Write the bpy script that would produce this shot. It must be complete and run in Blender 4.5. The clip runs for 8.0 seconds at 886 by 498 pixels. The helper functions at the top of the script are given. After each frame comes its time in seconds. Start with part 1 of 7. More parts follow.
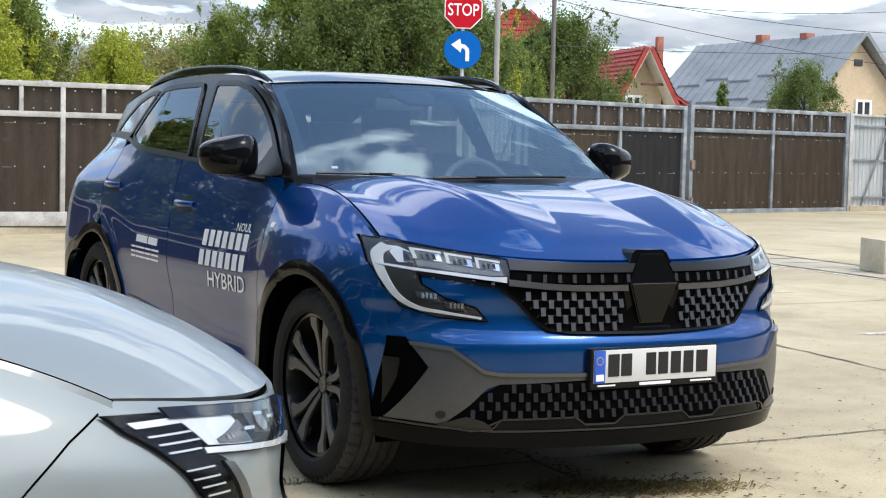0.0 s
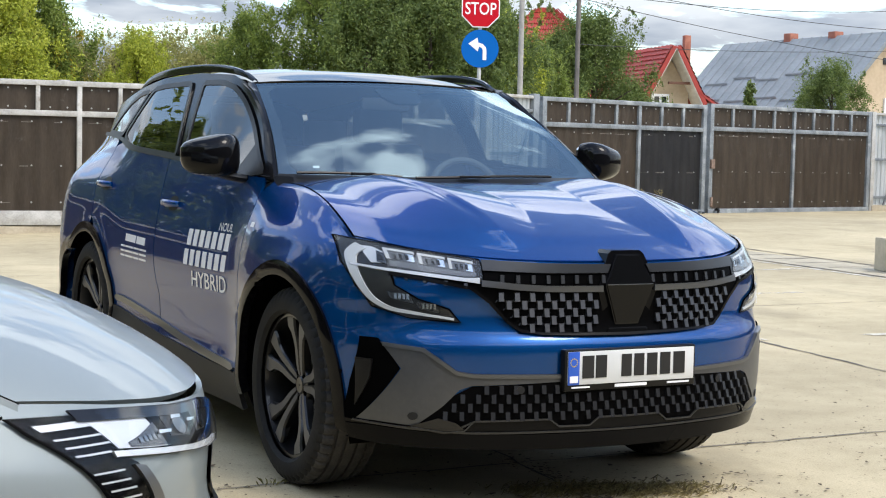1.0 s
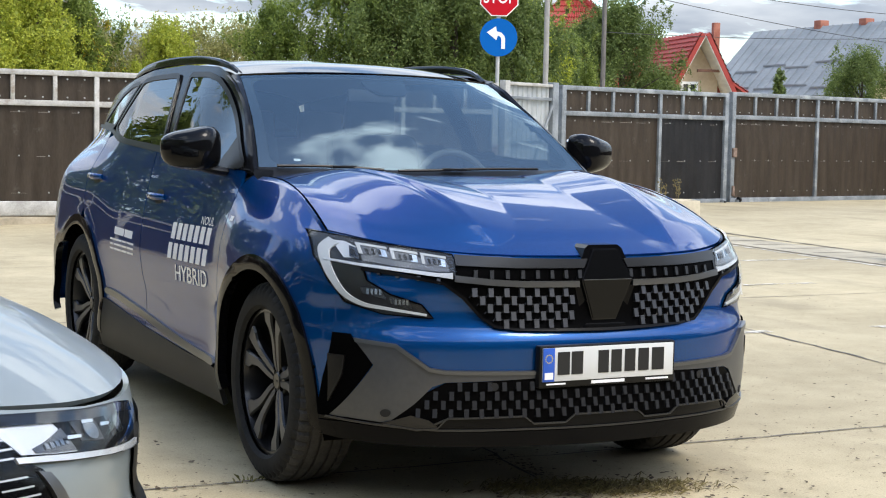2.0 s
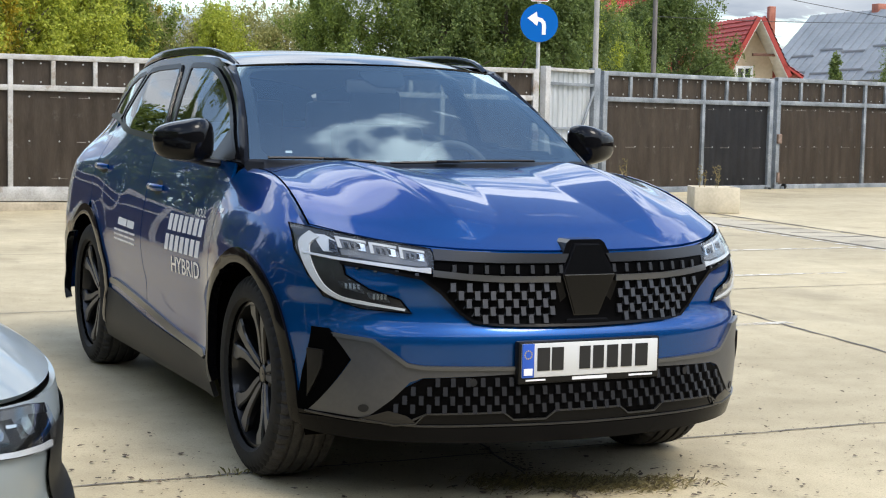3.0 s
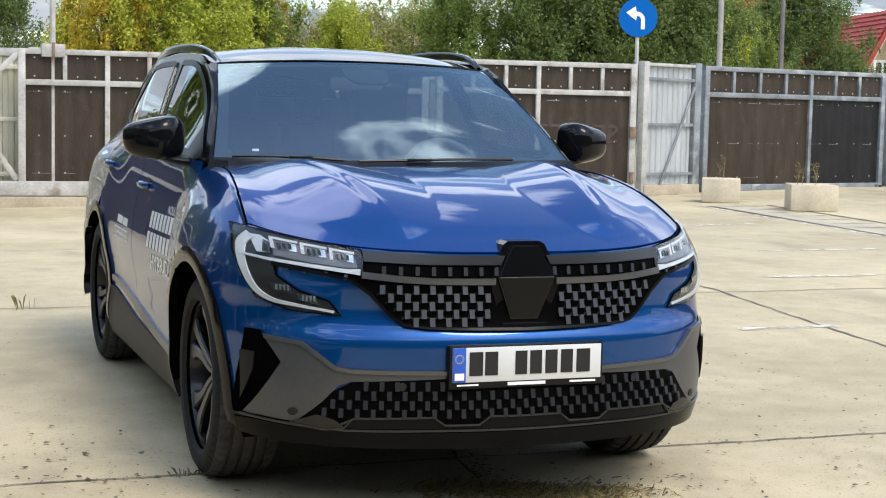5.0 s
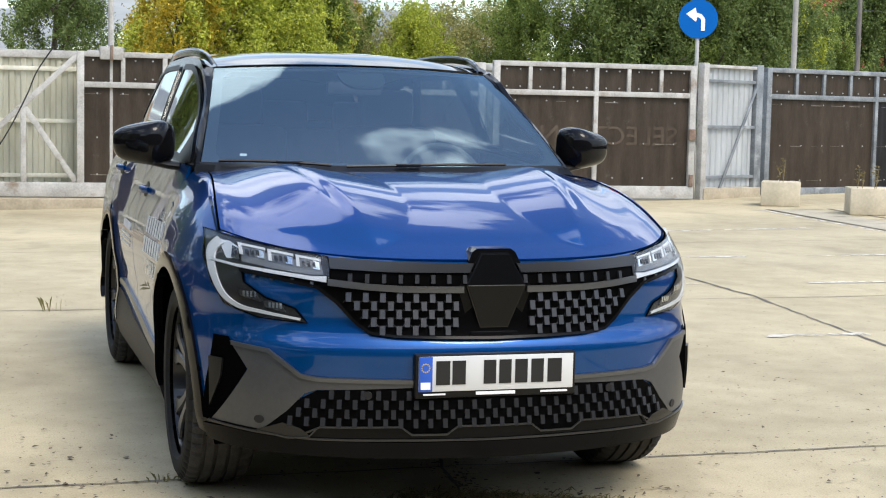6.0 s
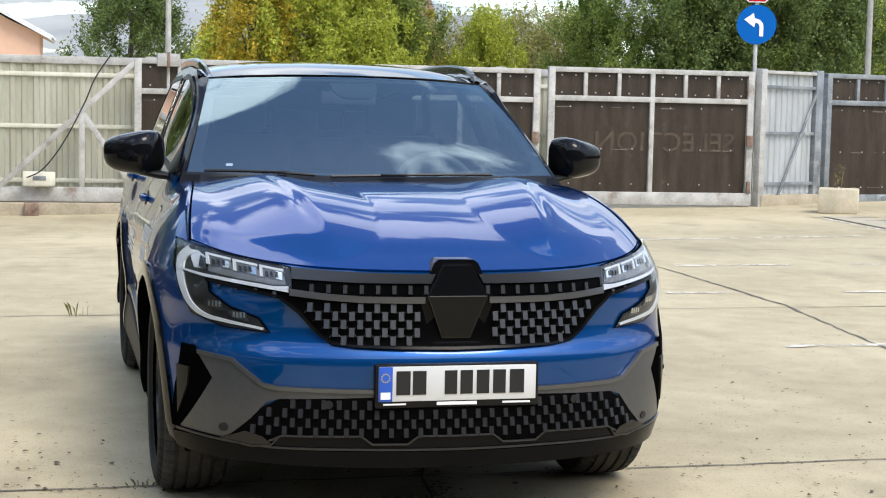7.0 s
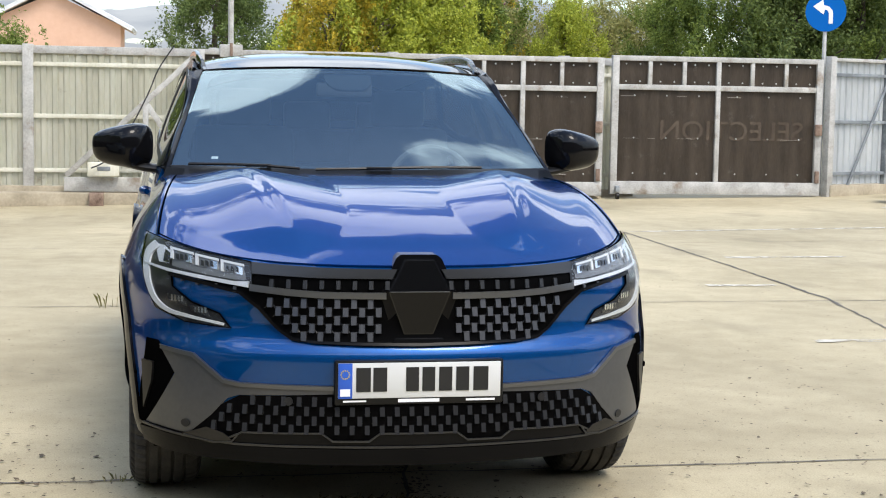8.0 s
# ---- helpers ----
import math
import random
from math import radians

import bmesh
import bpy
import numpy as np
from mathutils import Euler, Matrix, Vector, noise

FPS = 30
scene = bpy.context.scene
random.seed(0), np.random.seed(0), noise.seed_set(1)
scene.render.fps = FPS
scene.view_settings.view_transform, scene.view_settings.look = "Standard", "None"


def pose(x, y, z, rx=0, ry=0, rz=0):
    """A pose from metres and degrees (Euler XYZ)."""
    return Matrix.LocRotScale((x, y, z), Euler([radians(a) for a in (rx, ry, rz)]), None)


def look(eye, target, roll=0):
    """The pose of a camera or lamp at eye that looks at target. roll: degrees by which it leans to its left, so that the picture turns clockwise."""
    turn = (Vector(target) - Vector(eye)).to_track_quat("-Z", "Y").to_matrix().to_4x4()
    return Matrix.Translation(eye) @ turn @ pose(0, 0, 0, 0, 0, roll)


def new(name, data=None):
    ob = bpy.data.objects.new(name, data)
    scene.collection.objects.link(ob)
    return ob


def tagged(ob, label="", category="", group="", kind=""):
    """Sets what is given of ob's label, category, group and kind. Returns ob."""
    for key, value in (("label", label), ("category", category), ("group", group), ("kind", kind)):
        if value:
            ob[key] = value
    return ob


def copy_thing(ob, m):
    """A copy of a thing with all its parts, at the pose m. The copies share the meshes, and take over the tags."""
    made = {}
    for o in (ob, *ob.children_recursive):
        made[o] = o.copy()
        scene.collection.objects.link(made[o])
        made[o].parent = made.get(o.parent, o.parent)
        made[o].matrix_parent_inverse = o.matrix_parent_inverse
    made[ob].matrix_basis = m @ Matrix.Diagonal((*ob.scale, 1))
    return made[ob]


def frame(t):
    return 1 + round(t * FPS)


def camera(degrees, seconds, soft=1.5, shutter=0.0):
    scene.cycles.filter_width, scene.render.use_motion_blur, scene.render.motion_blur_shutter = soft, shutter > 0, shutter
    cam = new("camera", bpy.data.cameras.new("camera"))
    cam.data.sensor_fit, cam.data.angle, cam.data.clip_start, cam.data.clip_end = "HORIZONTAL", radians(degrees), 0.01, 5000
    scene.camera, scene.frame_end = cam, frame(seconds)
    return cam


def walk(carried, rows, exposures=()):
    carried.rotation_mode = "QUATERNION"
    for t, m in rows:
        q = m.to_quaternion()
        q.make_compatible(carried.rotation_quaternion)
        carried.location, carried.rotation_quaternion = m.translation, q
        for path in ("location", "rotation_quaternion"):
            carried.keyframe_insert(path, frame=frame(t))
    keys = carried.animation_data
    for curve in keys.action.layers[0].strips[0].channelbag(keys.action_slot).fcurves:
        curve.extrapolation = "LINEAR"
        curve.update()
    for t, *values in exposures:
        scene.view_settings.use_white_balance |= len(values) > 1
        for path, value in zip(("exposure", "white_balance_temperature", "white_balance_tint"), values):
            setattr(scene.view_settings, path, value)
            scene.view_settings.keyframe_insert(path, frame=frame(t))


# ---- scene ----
cam = camera(31.5, 8.0, soft=1.1)
PATH = [
    (0, (-3.227, -5.171, 1.232), (-2.253, -3.429, 1.103), 1.3),
    (0.5, (-3.132, -5.209, 1.227), (-2.177, -3.457, 1.1), 1.2),
    (1, (-3.048, -5.227, 1.238), (-2.106, -3.468, 1.107), 1.3),
    (1.5, (-2.95, -5.232, 1.244), (-2.022, -3.466, 1.107), 1.2),
    (3, (-2.609, -5.319, 1.293), (-1.765, -3.514, 1.125), 1.2),
    (3.5, (-2.456, -5.377, 1.301), (-1.653, -3.553, 1.128), 1.1),
    (4, (-2.291, -5.445, 1.311), (-1.528, -3.604, 1.137), 1.0),
    (4.5, (-2.126, -5.449, 1.31), (-1.401, -3.593, 1.135), 1.1),
    (6, (-1.607, -5.512, 1.336), (-1.02, -3.608, 1.158), 1.2),
    (6.5, (-1.424, -5.558, 1.345), (-0.887, -3.64, 1.172), 1.2),
    (7, (-1.259, -5.633, 1.365), (-0.769, -3.702, 1.191), 1.2),
    (7.5, (-1.072, -5.635, 1.36), (-0.631, -3.693, 1.18), 1.2),
    (8, (-0.854, -5.641, 1.384), (-0.475, -3.687, 1.194), 1.0),
]
walk(cam, [(t, look(eye, target, roll)) for t, eye, target, roll in PATH])

# world, sun
world = bpy.data.worlds.new("sky")
scene.world = world
world.use_nodes = True
SUN_AZ, SUN_EL = radians(-66), radians(54)      # bearing from +x towards +y, height over the horizon
sun_way = Vector((math.cos(SUN_EL) * math.cos(SUN_AZ), math.cos(SUN_EL) * math.sin(SUN_AZ), math.sin(SUN_EL)))


def build_sky():
    nt = world.node_tree
    n, l = nt.nodes, nt.links
    n.clear()
    out = n.new("ShaderNodeOutputWorld")
    bg = n.new("ShaderNodeBackground")
    sky = n.new("ShaderNodeTexSky")
    sky.sky_type, sky.sun_disc = "NISHITA", False
    sky.sun_elevation, sky.sun_rotation = SUN_EL, math.pi / 2 - SUN_AZ
    sky.air_density, sky.dust_density, sky.ozone_density = 1.0, 1.5, 1.2
    co = n.new("ShaderNodeTexCoord")
    sep = n.new("ShaderNodeSeparateXYZ")
    l.new(co.outputs["Generated"], sep.inputs[0])
    # project the direction on a cloud deck: p = d.xy / (d.z + 0.18)
    add = n.new("ShaderNodeMath"); add.operation = "ADD"; add.inputs[1].default_value = 0.16
    mx = n.new("ShaderNodeMath"); mx.operation = "MAXIMUM"; mx.inputs[1].default_value = 0.0
    l.new(sep.outputs[2], mx.inputs[0]); l.new(mx.outputs[0], add.inputs[0])
    div = n.new("ShaderNodeVectorMath"); div.operation = "DIVIDE"
    comb = n.new("ShaderNodeCombineXYZ")
    for i in range(3):
        l.new(add.outputs[0], comb.inputs[i])
    l.new(co.outputs["Generated"], div.inputs[0]); l.new(comb.outputs[0], div.inputs[1])
    noi = n.new("ShaderNodeTexNoise")
    noi.inputs["Scale"].default_value, noi.inputs["Detail"].default_value, noi.inputs["Roughness"].default_value = 2.3, 9, 0.55
    noi.inputs["Distortion"].default_value = 0.25
    drift = n.new("ShaderNodeVectorMath"); drift.operation = "ADD"; drift.inputs[1].default_value = (3.0, 8.2, 0)
    l.new(div.outputs[0], drift.inputs[0]); l.new(drift.outputs[0], noi.inputs["Vector"])
    ramp = n.new("ShaderNodeValToRGB")
    ramp.color_ramp.elements[0].position, ramp.color_ramp.elements[0].color = 0.520, (0, 0, 0, 1)
    ramp.color_ramp.elements[1].position, ramp.color_ramp.elements[1].color = 0.572, (1, 1, 1, 1)
    cover = n.new("ShaderNodeMath"); cover.operation = "MULTIPLY_ADD"; cover.inputs[1].default_value = -0.17; cover.inputs[2].default_value = 0.110
    total = n.new("ShaderNodeMath"); total.operation = "ADD"
    l.new(mx.outputs[0], cover.inputs[0]); l.new(cover.outputs[0], total.inputs[0]); l.new(noi.outputs[0], total.inputs[1])
    l.new(total.outputs[0], ramp.inputs[0])
    noi2 = n.new("ShaderNodeTexNoise"); noi2.inputs["Scale"].default_value = 2.3; noi2.inputs["Detail"].default_value = 6
    l.new(div.outputs[0], noi2.inputs["Vector"])
    shade = n.new("ShaderNodeValToRGB")
    shade.color_ramp.elements[0].position, shade.color_ramp.elements[0].color = 0.35, (2.9, 3.4, 4.2, 1)
    shade.color_ramp.elements[1].position, shade.color_ramp.elements[1].color = 0.65, (5.9, 6.3, 6.75, 1)
    l.new(noi2.outputs[0], shade.inputs[0])
    # clouds overhead are seen sunlit, those low down through haze
    lift = n.new("ShaderNodeMath"); lift.operation = "MULTIPLY_ADD"; lift.inputs[1].default_value = 3.3; lift.inputs[2].default_value = 0.30
    l.new(mx.outputs[0], lift.inputs[0])
    lit = n.new("ShaderNodeVectorMath"); lit.operation = "SCALE"
    least = n.new("ShaderNodeMath"); least.operation = "MINIMUM"; least.inputs[1].default_value = 2.0
    l.new(lift.outputs[0], least.inputs[0])
    l.new(shade.outputs[0], lit.inputs[0]); l.new(least.outputs[0], lit.inputs["Scale"])
    clear = n.new("ShaderNodeVectorMath"); clear.operation = "SCALE"; clear.inputs["Scale"].default_value = 1.3
    l.new(sky.outputs[0], clear.inputs[0])
    mix = n.new("ShaderNodeMix"); mix.data_type = "RGBA"
    l.new(ramp.outputs[0], mix.inputs["Factor"]); l.new(clear.outputs[0], mix.inputs["A"]); l.new(lit.outputs[0], mix.inputs["B"])
    l.new(mix.outputs["Result"], bg.inputs[0])
    bg.inputs[1].default_value = 0.248
    l.new(bg.outputs[0], out.inputs[0])


build_sky()
sun = new("sun", bpy.data.lights.new("sun", "SUN"))
sun.data.energy, sun.data.angle, sun.data.color = 2.55, radians(26), (1.0, 0.95, 0.86)
sun.matrix_world = look(sun_way * 60, (0, 0, 0))
scene.view_settings.exposure = 0.06


# materials
def material(name, base, rough=0.5, metal=0.0, coat=0.0, spec=0.5):
    m = bpy.data.materials.new(name)
    m.use_nodes = True
    b = m.node_tree.nodes["Principled BSDF"]
    b.inputs["Base Color"].default_value = (*base, 1)
    b.inputs["Roughness"].default_value, b.inputs["Metallic"].default_value = rough, metal
    b.inputs["Coat Weight"].default_value, b.inputs["Coat Roughness"].default_value = coat, 0.012
    b.inputs["Specular IOR Level"].default_value = spec
    return m


def varied(m, lo, hi, scale=4.0, detail=6, coords="Object", bump=0.0, bump_scale=60.0, dist=0.003, stretch=(1, 1, 1), rough_var=0.0):
    """Two scales of noise on the colour of m, and a fine bump."""
    nt = m.node_tree
    n, l = nt.nodes, nt.links
    b = n["Principled BSDF"]
    co = n.new("ShaderNodeTexCoord")
    mp = n.new("ShaderNodeMapping"); mp.inputs["Scale"].default_value = stretch
    l.new(co.outputs[coords], mp.inputs[0])
    a = n.new("ShaderNodeTexNoise"); a.inputs["Scale"].default_value, a.inputs["Detail"].default_value = scale, detail
    c = n.new("ShaderNodeTexNoise"); c.inputs["Scale"].default_value, c.inputs["Detail"].default_value = scale * 9, 4
    l.new(mp.outputs[0], a.inputs["Vector"]); l.new(mp.outputs[0], c.inputs["Vector"])
    mixv = n.new("ShaderNodeMath"); mixv.operation = "MULTIPLY_ADD"; mixv.inputs[1].default_value = 0.35
    l.new(c.outputs[0], mixv.inputs[0])
    half = n.new("ShaderNodeMath"); half.operation = "MULTIPLY"; half.inputs[1].default_value = 0.65
    l.new(a.outputs[0], half.inputs[0]); l.new(half.outputs[0], mixv.inputs[2])
    r = n.new("ShaderNodeValToRGB")
    r.color_ramp.elements[0].position, r.color_ramp.elements[0].color = 0.36, (*lo, 1)
    r.color_ramp.elements[1].position, r.color_ramp.elements[1].color = 0.64, (*hi, 1)
    l.new(mixv.outputs[0], r.inputs[0]); l.new(r.outputs[0], b.inputs["Base Color"])
    if bump:
        f = n.new("ShaderNodeTexNoise"); f.inputs["Scale"].default_value, f.inputs["Detail"].default_value = bump_scale, 5
        l.new(mp.outputs[0], f.inputs["Vector"])
        u = n.new("ShaderNodeBump"); u.inputs["Strength"].default_value, u.inputs["Distance"].default_value = bump, dist
        l.new(f.outputs[0], u.inputs["Height"]); l.new(u.outputs[0], b.inputs["Normal"])
    if rough_var:
        base = b.inputs["Roughness"].default_value
        q = n.new("ShaderNodeMapRange"); q.inputs[3].default_value, q.inputs[4].default_value = base - rough_var, base + rough_var
        l.new(a.outputs[0], q.inputs[0]); l.new(q.outputs[0], b.inputs["Roughness"])
    return m


def glass(name, tint, f0=0.04, coating=(1, 1, 1), rough=0.0):
    """A clear sheet: each face lets the tint through and mirrors more at a flat angle."""
    m = bpy.data.materials.new(name)
    m.use_nodes = True
    n, l = m.node_tree.nodes, m.node_tree.links
    n.clear()
    out, mix = n.new("ShaderNodeOutputMaterial"), n.new("ShaderNodeMixShader")
    tr, gl, lw = n.new("ShaderNodeBsdfTransparent"), n.new("ShaderNodeBsdfGlossy"), n.new("ShaderNodeLayerWeight")
    tr.inputs[0].default_value = (*tint, 1)
    gl.inputs["Color"].default_value = (*coating, 1)
    gl.inputs["Roughness"].default_value = rough
    lw.inputs[0].default_value = 0.5
    p5 = n.new("ShaderNodeMath"); p5.operation = "POWER"; p5.inputs[1].default_value = 5.0
    ma = n.new("ShaderNodeMath"); ma.operation = "MULTIPLY_ADD"; ma.inputs[1].default_value = 1 - f0; ma.inputs[2].default_value = f0
    l.new(lw.outputs["Facing"], p5.inputs[0]); l.new(p5.outputs[0], ma.inputs[0])
    l.new(ma.outputs[0], mix.inputs[0]); l.new(tr.outputs[0], mix.inputs[1]); l.new(gl.outputs[0], mix.inputs[2])
    l.new(mix.outputs[0], out.inputs[0])
    return m


def car_paint(name, base, metal=0.6, rough=0.32, edge=(1, 1, 1), coat=1.0):
    m = material(name, base, rough, metal, coat=coat)
    n, l = m.node_tree.nodes, m.node_tree.links
    b = n["Principled BSDF"]
    b.inputs["Coat IOR"].default_value = 1.48
    b.inputs["Specular Tint"].default_value = (*edge, 1)
    b.inputs["Specular IOR Level"].default_value = 0.1        # under the coat the pigment hardly mirrors
    co = n.new("ShaderNodeTexCoord")
    fl = n.new("ShaderNodeTexVoronoi"); fl.inputs["Scale"].default_value = 900
    l.new(co.outputs["Object"], fl.inputs["Vector"])
    r = n.new("ShaderNodeMapRange"); r.inputs[3].default_value, r.inputs[4].default_value = rough - 0.06, rough + 0.10
    l.new(fl.outputs["Distance"], r.inputs[0]); l.new(r.outputs[0], b.inputs["Roughness"])
    return m


BLUE = car_paint("blue metallic paint", (0.0006, 0.056, 0.214), 0.62, 0.28, (0.0, 0.12, 0.36))
SILVER = car_paint("pale silver paint", (0.235, 0.268, 0.275), 0.25, 0.45, coat=0.6)
GLOSS_BLACK = material("gloss black", (0.005, 0.005, 0.006), 0.05, 0, spec=0.45)
SATIN_BLACK = varied(material("black plastic", (0.006, 0.006, 0.007), 0.38, spec=0.25), (0.004, 0.004, 0.0045), (0.009, 0.009, 0.009), 6, bump=0.05, bump_scale=400)
DARK_GREY = varied(material("dark grey plastic", (0.05, 0.05, 0.05), 0.5, spec=0.25), (0.011, 0.011, 0.012), (0.018, 0.018, 0.018), 5, bump=0.08, bump_scale=500)
BLADE_GREY = varied(material("satin graphite", (0.09, 0.092, 0.097), 0.36, 0.6), (0.082, 0.084, 0.089), (0.098, 0.10, 0.105), 7)
BAR_DARK = material("dark satin trim", (0.05, 0.051, 0.053), 0.3, 0.7)
BAR_GREY = material("satin grey trim", (0.15, 0.153, 0.157), 0.33, 0.85)
STUD_DARK = material("dark stud lacquer", (0.018, 0.018, 0.019), 0.25, 0.0, spec=0.35)
STUD_GREY = material("grey stud lacquer", (0.07, 0.07, 0.072), 0.3, 0.8)
CHROME = material("chrome", (0.75, 0.76, 0.78), 0.08, 1.0)
TRIM_BLACK = material("black trim", (0.005, 0.005, 0.0055), 0.12, spec=0.25)
ARCH_BLACK = material("arch trim black", (0.003, 0.003, 0.0035), 0.07, spec=0.13)
MIRROR_BLACK = material("mirror cap black", (0.004, 0.004, 0.0045), 0.06, spec=0.22)
PILLAR = material("pillar black", (0.006, 0.006, 0.007), 0.16, spec=0.14)
GRILLE_BLACK = material("deep black plastic", (0.002, 0.002, 0.0022), 0.4, spec=0.02)
LIP_BLACK = material("black bumper lip", (0.004, 0.004, 0.0045), 0.22, spec=0.08)
VOID = material("void black", (0.002, 0.002, 0.002), 0.9, spec=0.0)
RUBBER = varied(material("tyre rubber", (0.02, 0.02, 0.02), 0.75, spec=0.2), (0.010, 0.010, 0.010), (0.020, 0.0195, 0.019), 9, bump=0.15, bump_scale=160)
TREAD = varied(material("dusty tread", (0.06, 0.06, 0.06), 0.85), (0.018, 0.0175, 0.017), (0.050, 0.046, 0.041), 14, bump=0.2, bump_scale=200)
RIM_DARK = material("dark alloy", (0.010, 0.010, 0.011), 0.3, 0.3, coat=0.3)
RIM_FACE = material("machined grey alloy", (0.082, 0.082, 0.085), 0.32, 0.25, spec=0.3)
STEEL = material("brake steel", (0.35, 0.34, 0.33), 0.35, 1.0)
WINDSCREEN = glass("windscreen glass", (0.68, 0.77, 0.77), 0.22, (0.78, 0.95, 1.0))
SIDE_GLASS = glass("tinted side glass", (0.36, 0.40, 0.40), 0.08)
LENS = glass("lamp lens", (0.96, 0.97, 0.98), 0.02)
LAMP_BLACK = material("lamp housing", (0.010, 0.010, 0.011), 0.3)
LAMP_GREY = material("lamp bezel", (0.10, 0.102, 0.106), 0.2, 0.8)
DRL = material("light guide white", (0.50, 0.52, 0.53), 0.25)
LAMP_SILVER = material("satin silver", (0.62, 0.63, 0.64), 0.42, 0.5)
LAMP_TRAY = material("lamp tray", (0.16, 0.163, 0.168), 0.3, 0.5)
BRIGHT = material("bright lamp reflector", (0.62, 0.64, 0.65), 0.18, 1.0)
REFLECTOR = material("lamp reflector", (0.22, 0.23, 0.24), 0.12, 1.0)
WHITE = material("white film", (0.80, 0.81, 0.82), 0.35)
PLATE_WHITE = material("reflective white", (0.60, 0.61, 0.60), 0.4)
PLATE_BLUE = material("plate blue", (0.02, 0.09, 0.45), 0.4)
INK = material("black ink", (0.01, 0.01, 0.01), 0.5)
CABIN = varied(material("cabin cloth", (0.10, 0.105, 0.108), 0.8), (0.08, 0.085, 0.088), (0.12, 0.125, 0.128), 8)
CABIN_LIGHT = material("cabin headliner", (0.30, 0.30, 0.29), 0.8)


# mesh tools
def mesh_of(bm, name, mat, smooth=True, angle=35):
    me = bpy.data.meshes.new(name)
    bm.to_mesh(me)
    bm.free()
    for m in (mat if isinstance(mat, (list, tuple)) else [mat]):
        me.materials.append(m)
    if smooth and len(me.polygons):
        me.shade_smooth()
        me.set_sharp_from_angle(angle=radians(angle))
    return me


def part(name, bm, mat, parent=None, label="", smooth=True, angle=35):
    """One mesh object out of a bmesh, under a thing or under a part."""
    ob = new(name, mesh_of(bm, name, mat, smooth, angle))
    if parent is not None:
        ob.parent = parent
    return tagged(ob, label) if label else ob


def piece(name, me, parent, m=None):
    """An object of its own on shared mesh data."""
    ob = new(name, me)
    ob.parent = parent
    if m is not None:
        ob.matrix_basis = m
    return ob


def thing(name, label, category, m=None, group="", kind=""):
    ob = new(name)
    ob.empty_display_size = 0.1
    if m is not None:
        ob.matrix_basis = m
    return tagged(ob, label, category, group, kind)


def box(bm, x0, x1, y0, y1, z0, z1, bevel=0.0, m=None):
    r = bmesh.ops.create_cube(bm, size=1)
    vs = r["verts"]
    bmesh.ops.scale(bm, vec=(x1 - x0, y1 - y0, z1 - z0), verts=vs)
    bmesh.ops.translate(bm, vec=((x0 + x1) / 2, (y0 + y1) / 2, (z0 + z1) / 2), verts=vs)
    if m is not None:
        bmesh.ops.transform(bm, matrix=m, verts=vs)
    if bevel:
        es = list({e for v in vs for e in v.link_edges})
        bmesh.ops.bevel(bm, geom=es, offset=bevel, segments=2, affect="EDGES", profile=0.5)
    return bm


def boxed(*a, **k):
    return box(bmesh.new(), *a, **k)


def tube(bm, pts, r, sides=8, caps=True):
    """A round bar along a line of points; r may be a list."""
    rr = r if isinstance(r, (list, tuple)) else [r] * len(pts)
    pts = [Vector(p) for p in pts]
    rings = []
    for i, p in enumerate(pts):
        d = (pts[min(i + 1, len(pts) - 1)] - pts[max(i - 1, 0)]).normalized()
        q = d.to_track_quat("Z", "Y")
        rings.append([bm.verts.new(p + q @ Vector((rr[i] * math.cos(2 * math.pi * k / sides), rr[i] * math.sin(2 * math.pi * k / sides), 0))) for k in range(sides)])
    for a, b in zip(rings, rings[1:]):
        for k in range(sides):
            bm.faces.new((a[k], a[(k + 1) % sides], b[(k + 1) % sides], b[k]))
    if caps:
        bm.faces.new(rings[0][::-1]); bm.faces.new(rings[-1])
    return bm


def lathe(bm, prof, n=48, axis="x", wobble=None):
    """Turn a profile of (along, radius) round an axis."""
    rings = []
    for k in range(n):
        t = 2 * math.pi * k / n
        ring = []
        for i, (a, r) in enumerate(prof):
            rr = r + (wobble(i, k) if wobble else 0)
            v = (a, rr * math.cos(t), rr * math.sin(t)) if axis == "x" else (rr * math.cos(t), rr * math.sin(t), a)
            ring.append(bm.verts.new(v))
        rings.append(ring)
    for k in range(n):
        a, b = rings[k], rings[(k + 1) % n]
        for i in range(len(prof) - 1):
            bm.faces.new((a[i], a[i + 1], b[i + 1], b[i]))
    bmesh.ops.recalc_face_normals(bm, faces=bm.faces)
    return bm


def prism(bm, poly, axis, lo, hi, bevel=0.0):
    """Extrude a flat polygon along an axis: 'x' takes (y, z), 'y' takes (x, z), 'z' takes (x, y)."""
    def at(p, d):
        return {"x": (d, p[0], p[1]), "y": (p[0], d, p[1]), "z": (p[0], p[1], d)}[axis]
    a = [bm.verts.new(at(p, lo)) for p in poly]
    b = [bm.verts.new(at(p, hi)) for p in poly]
    fs = [bm.faces.new(a[::-1]), bm.faces.new(b)]
    for i in range(len(poly)):
        j = (i + 1) % len(poly)
        fs.append(bm.faces.new((a[i], a[j], b[j], b[i])))
    bmesh.ops.recalc_face_normals(bm, faces=fs)
    if bevel:
        bmesh.ops.bevel(bm, geom=list({e for f in fs for e in f.edges}), offset=bevel, segments=2, affect="EDGES", profile=0.5)
    return bm


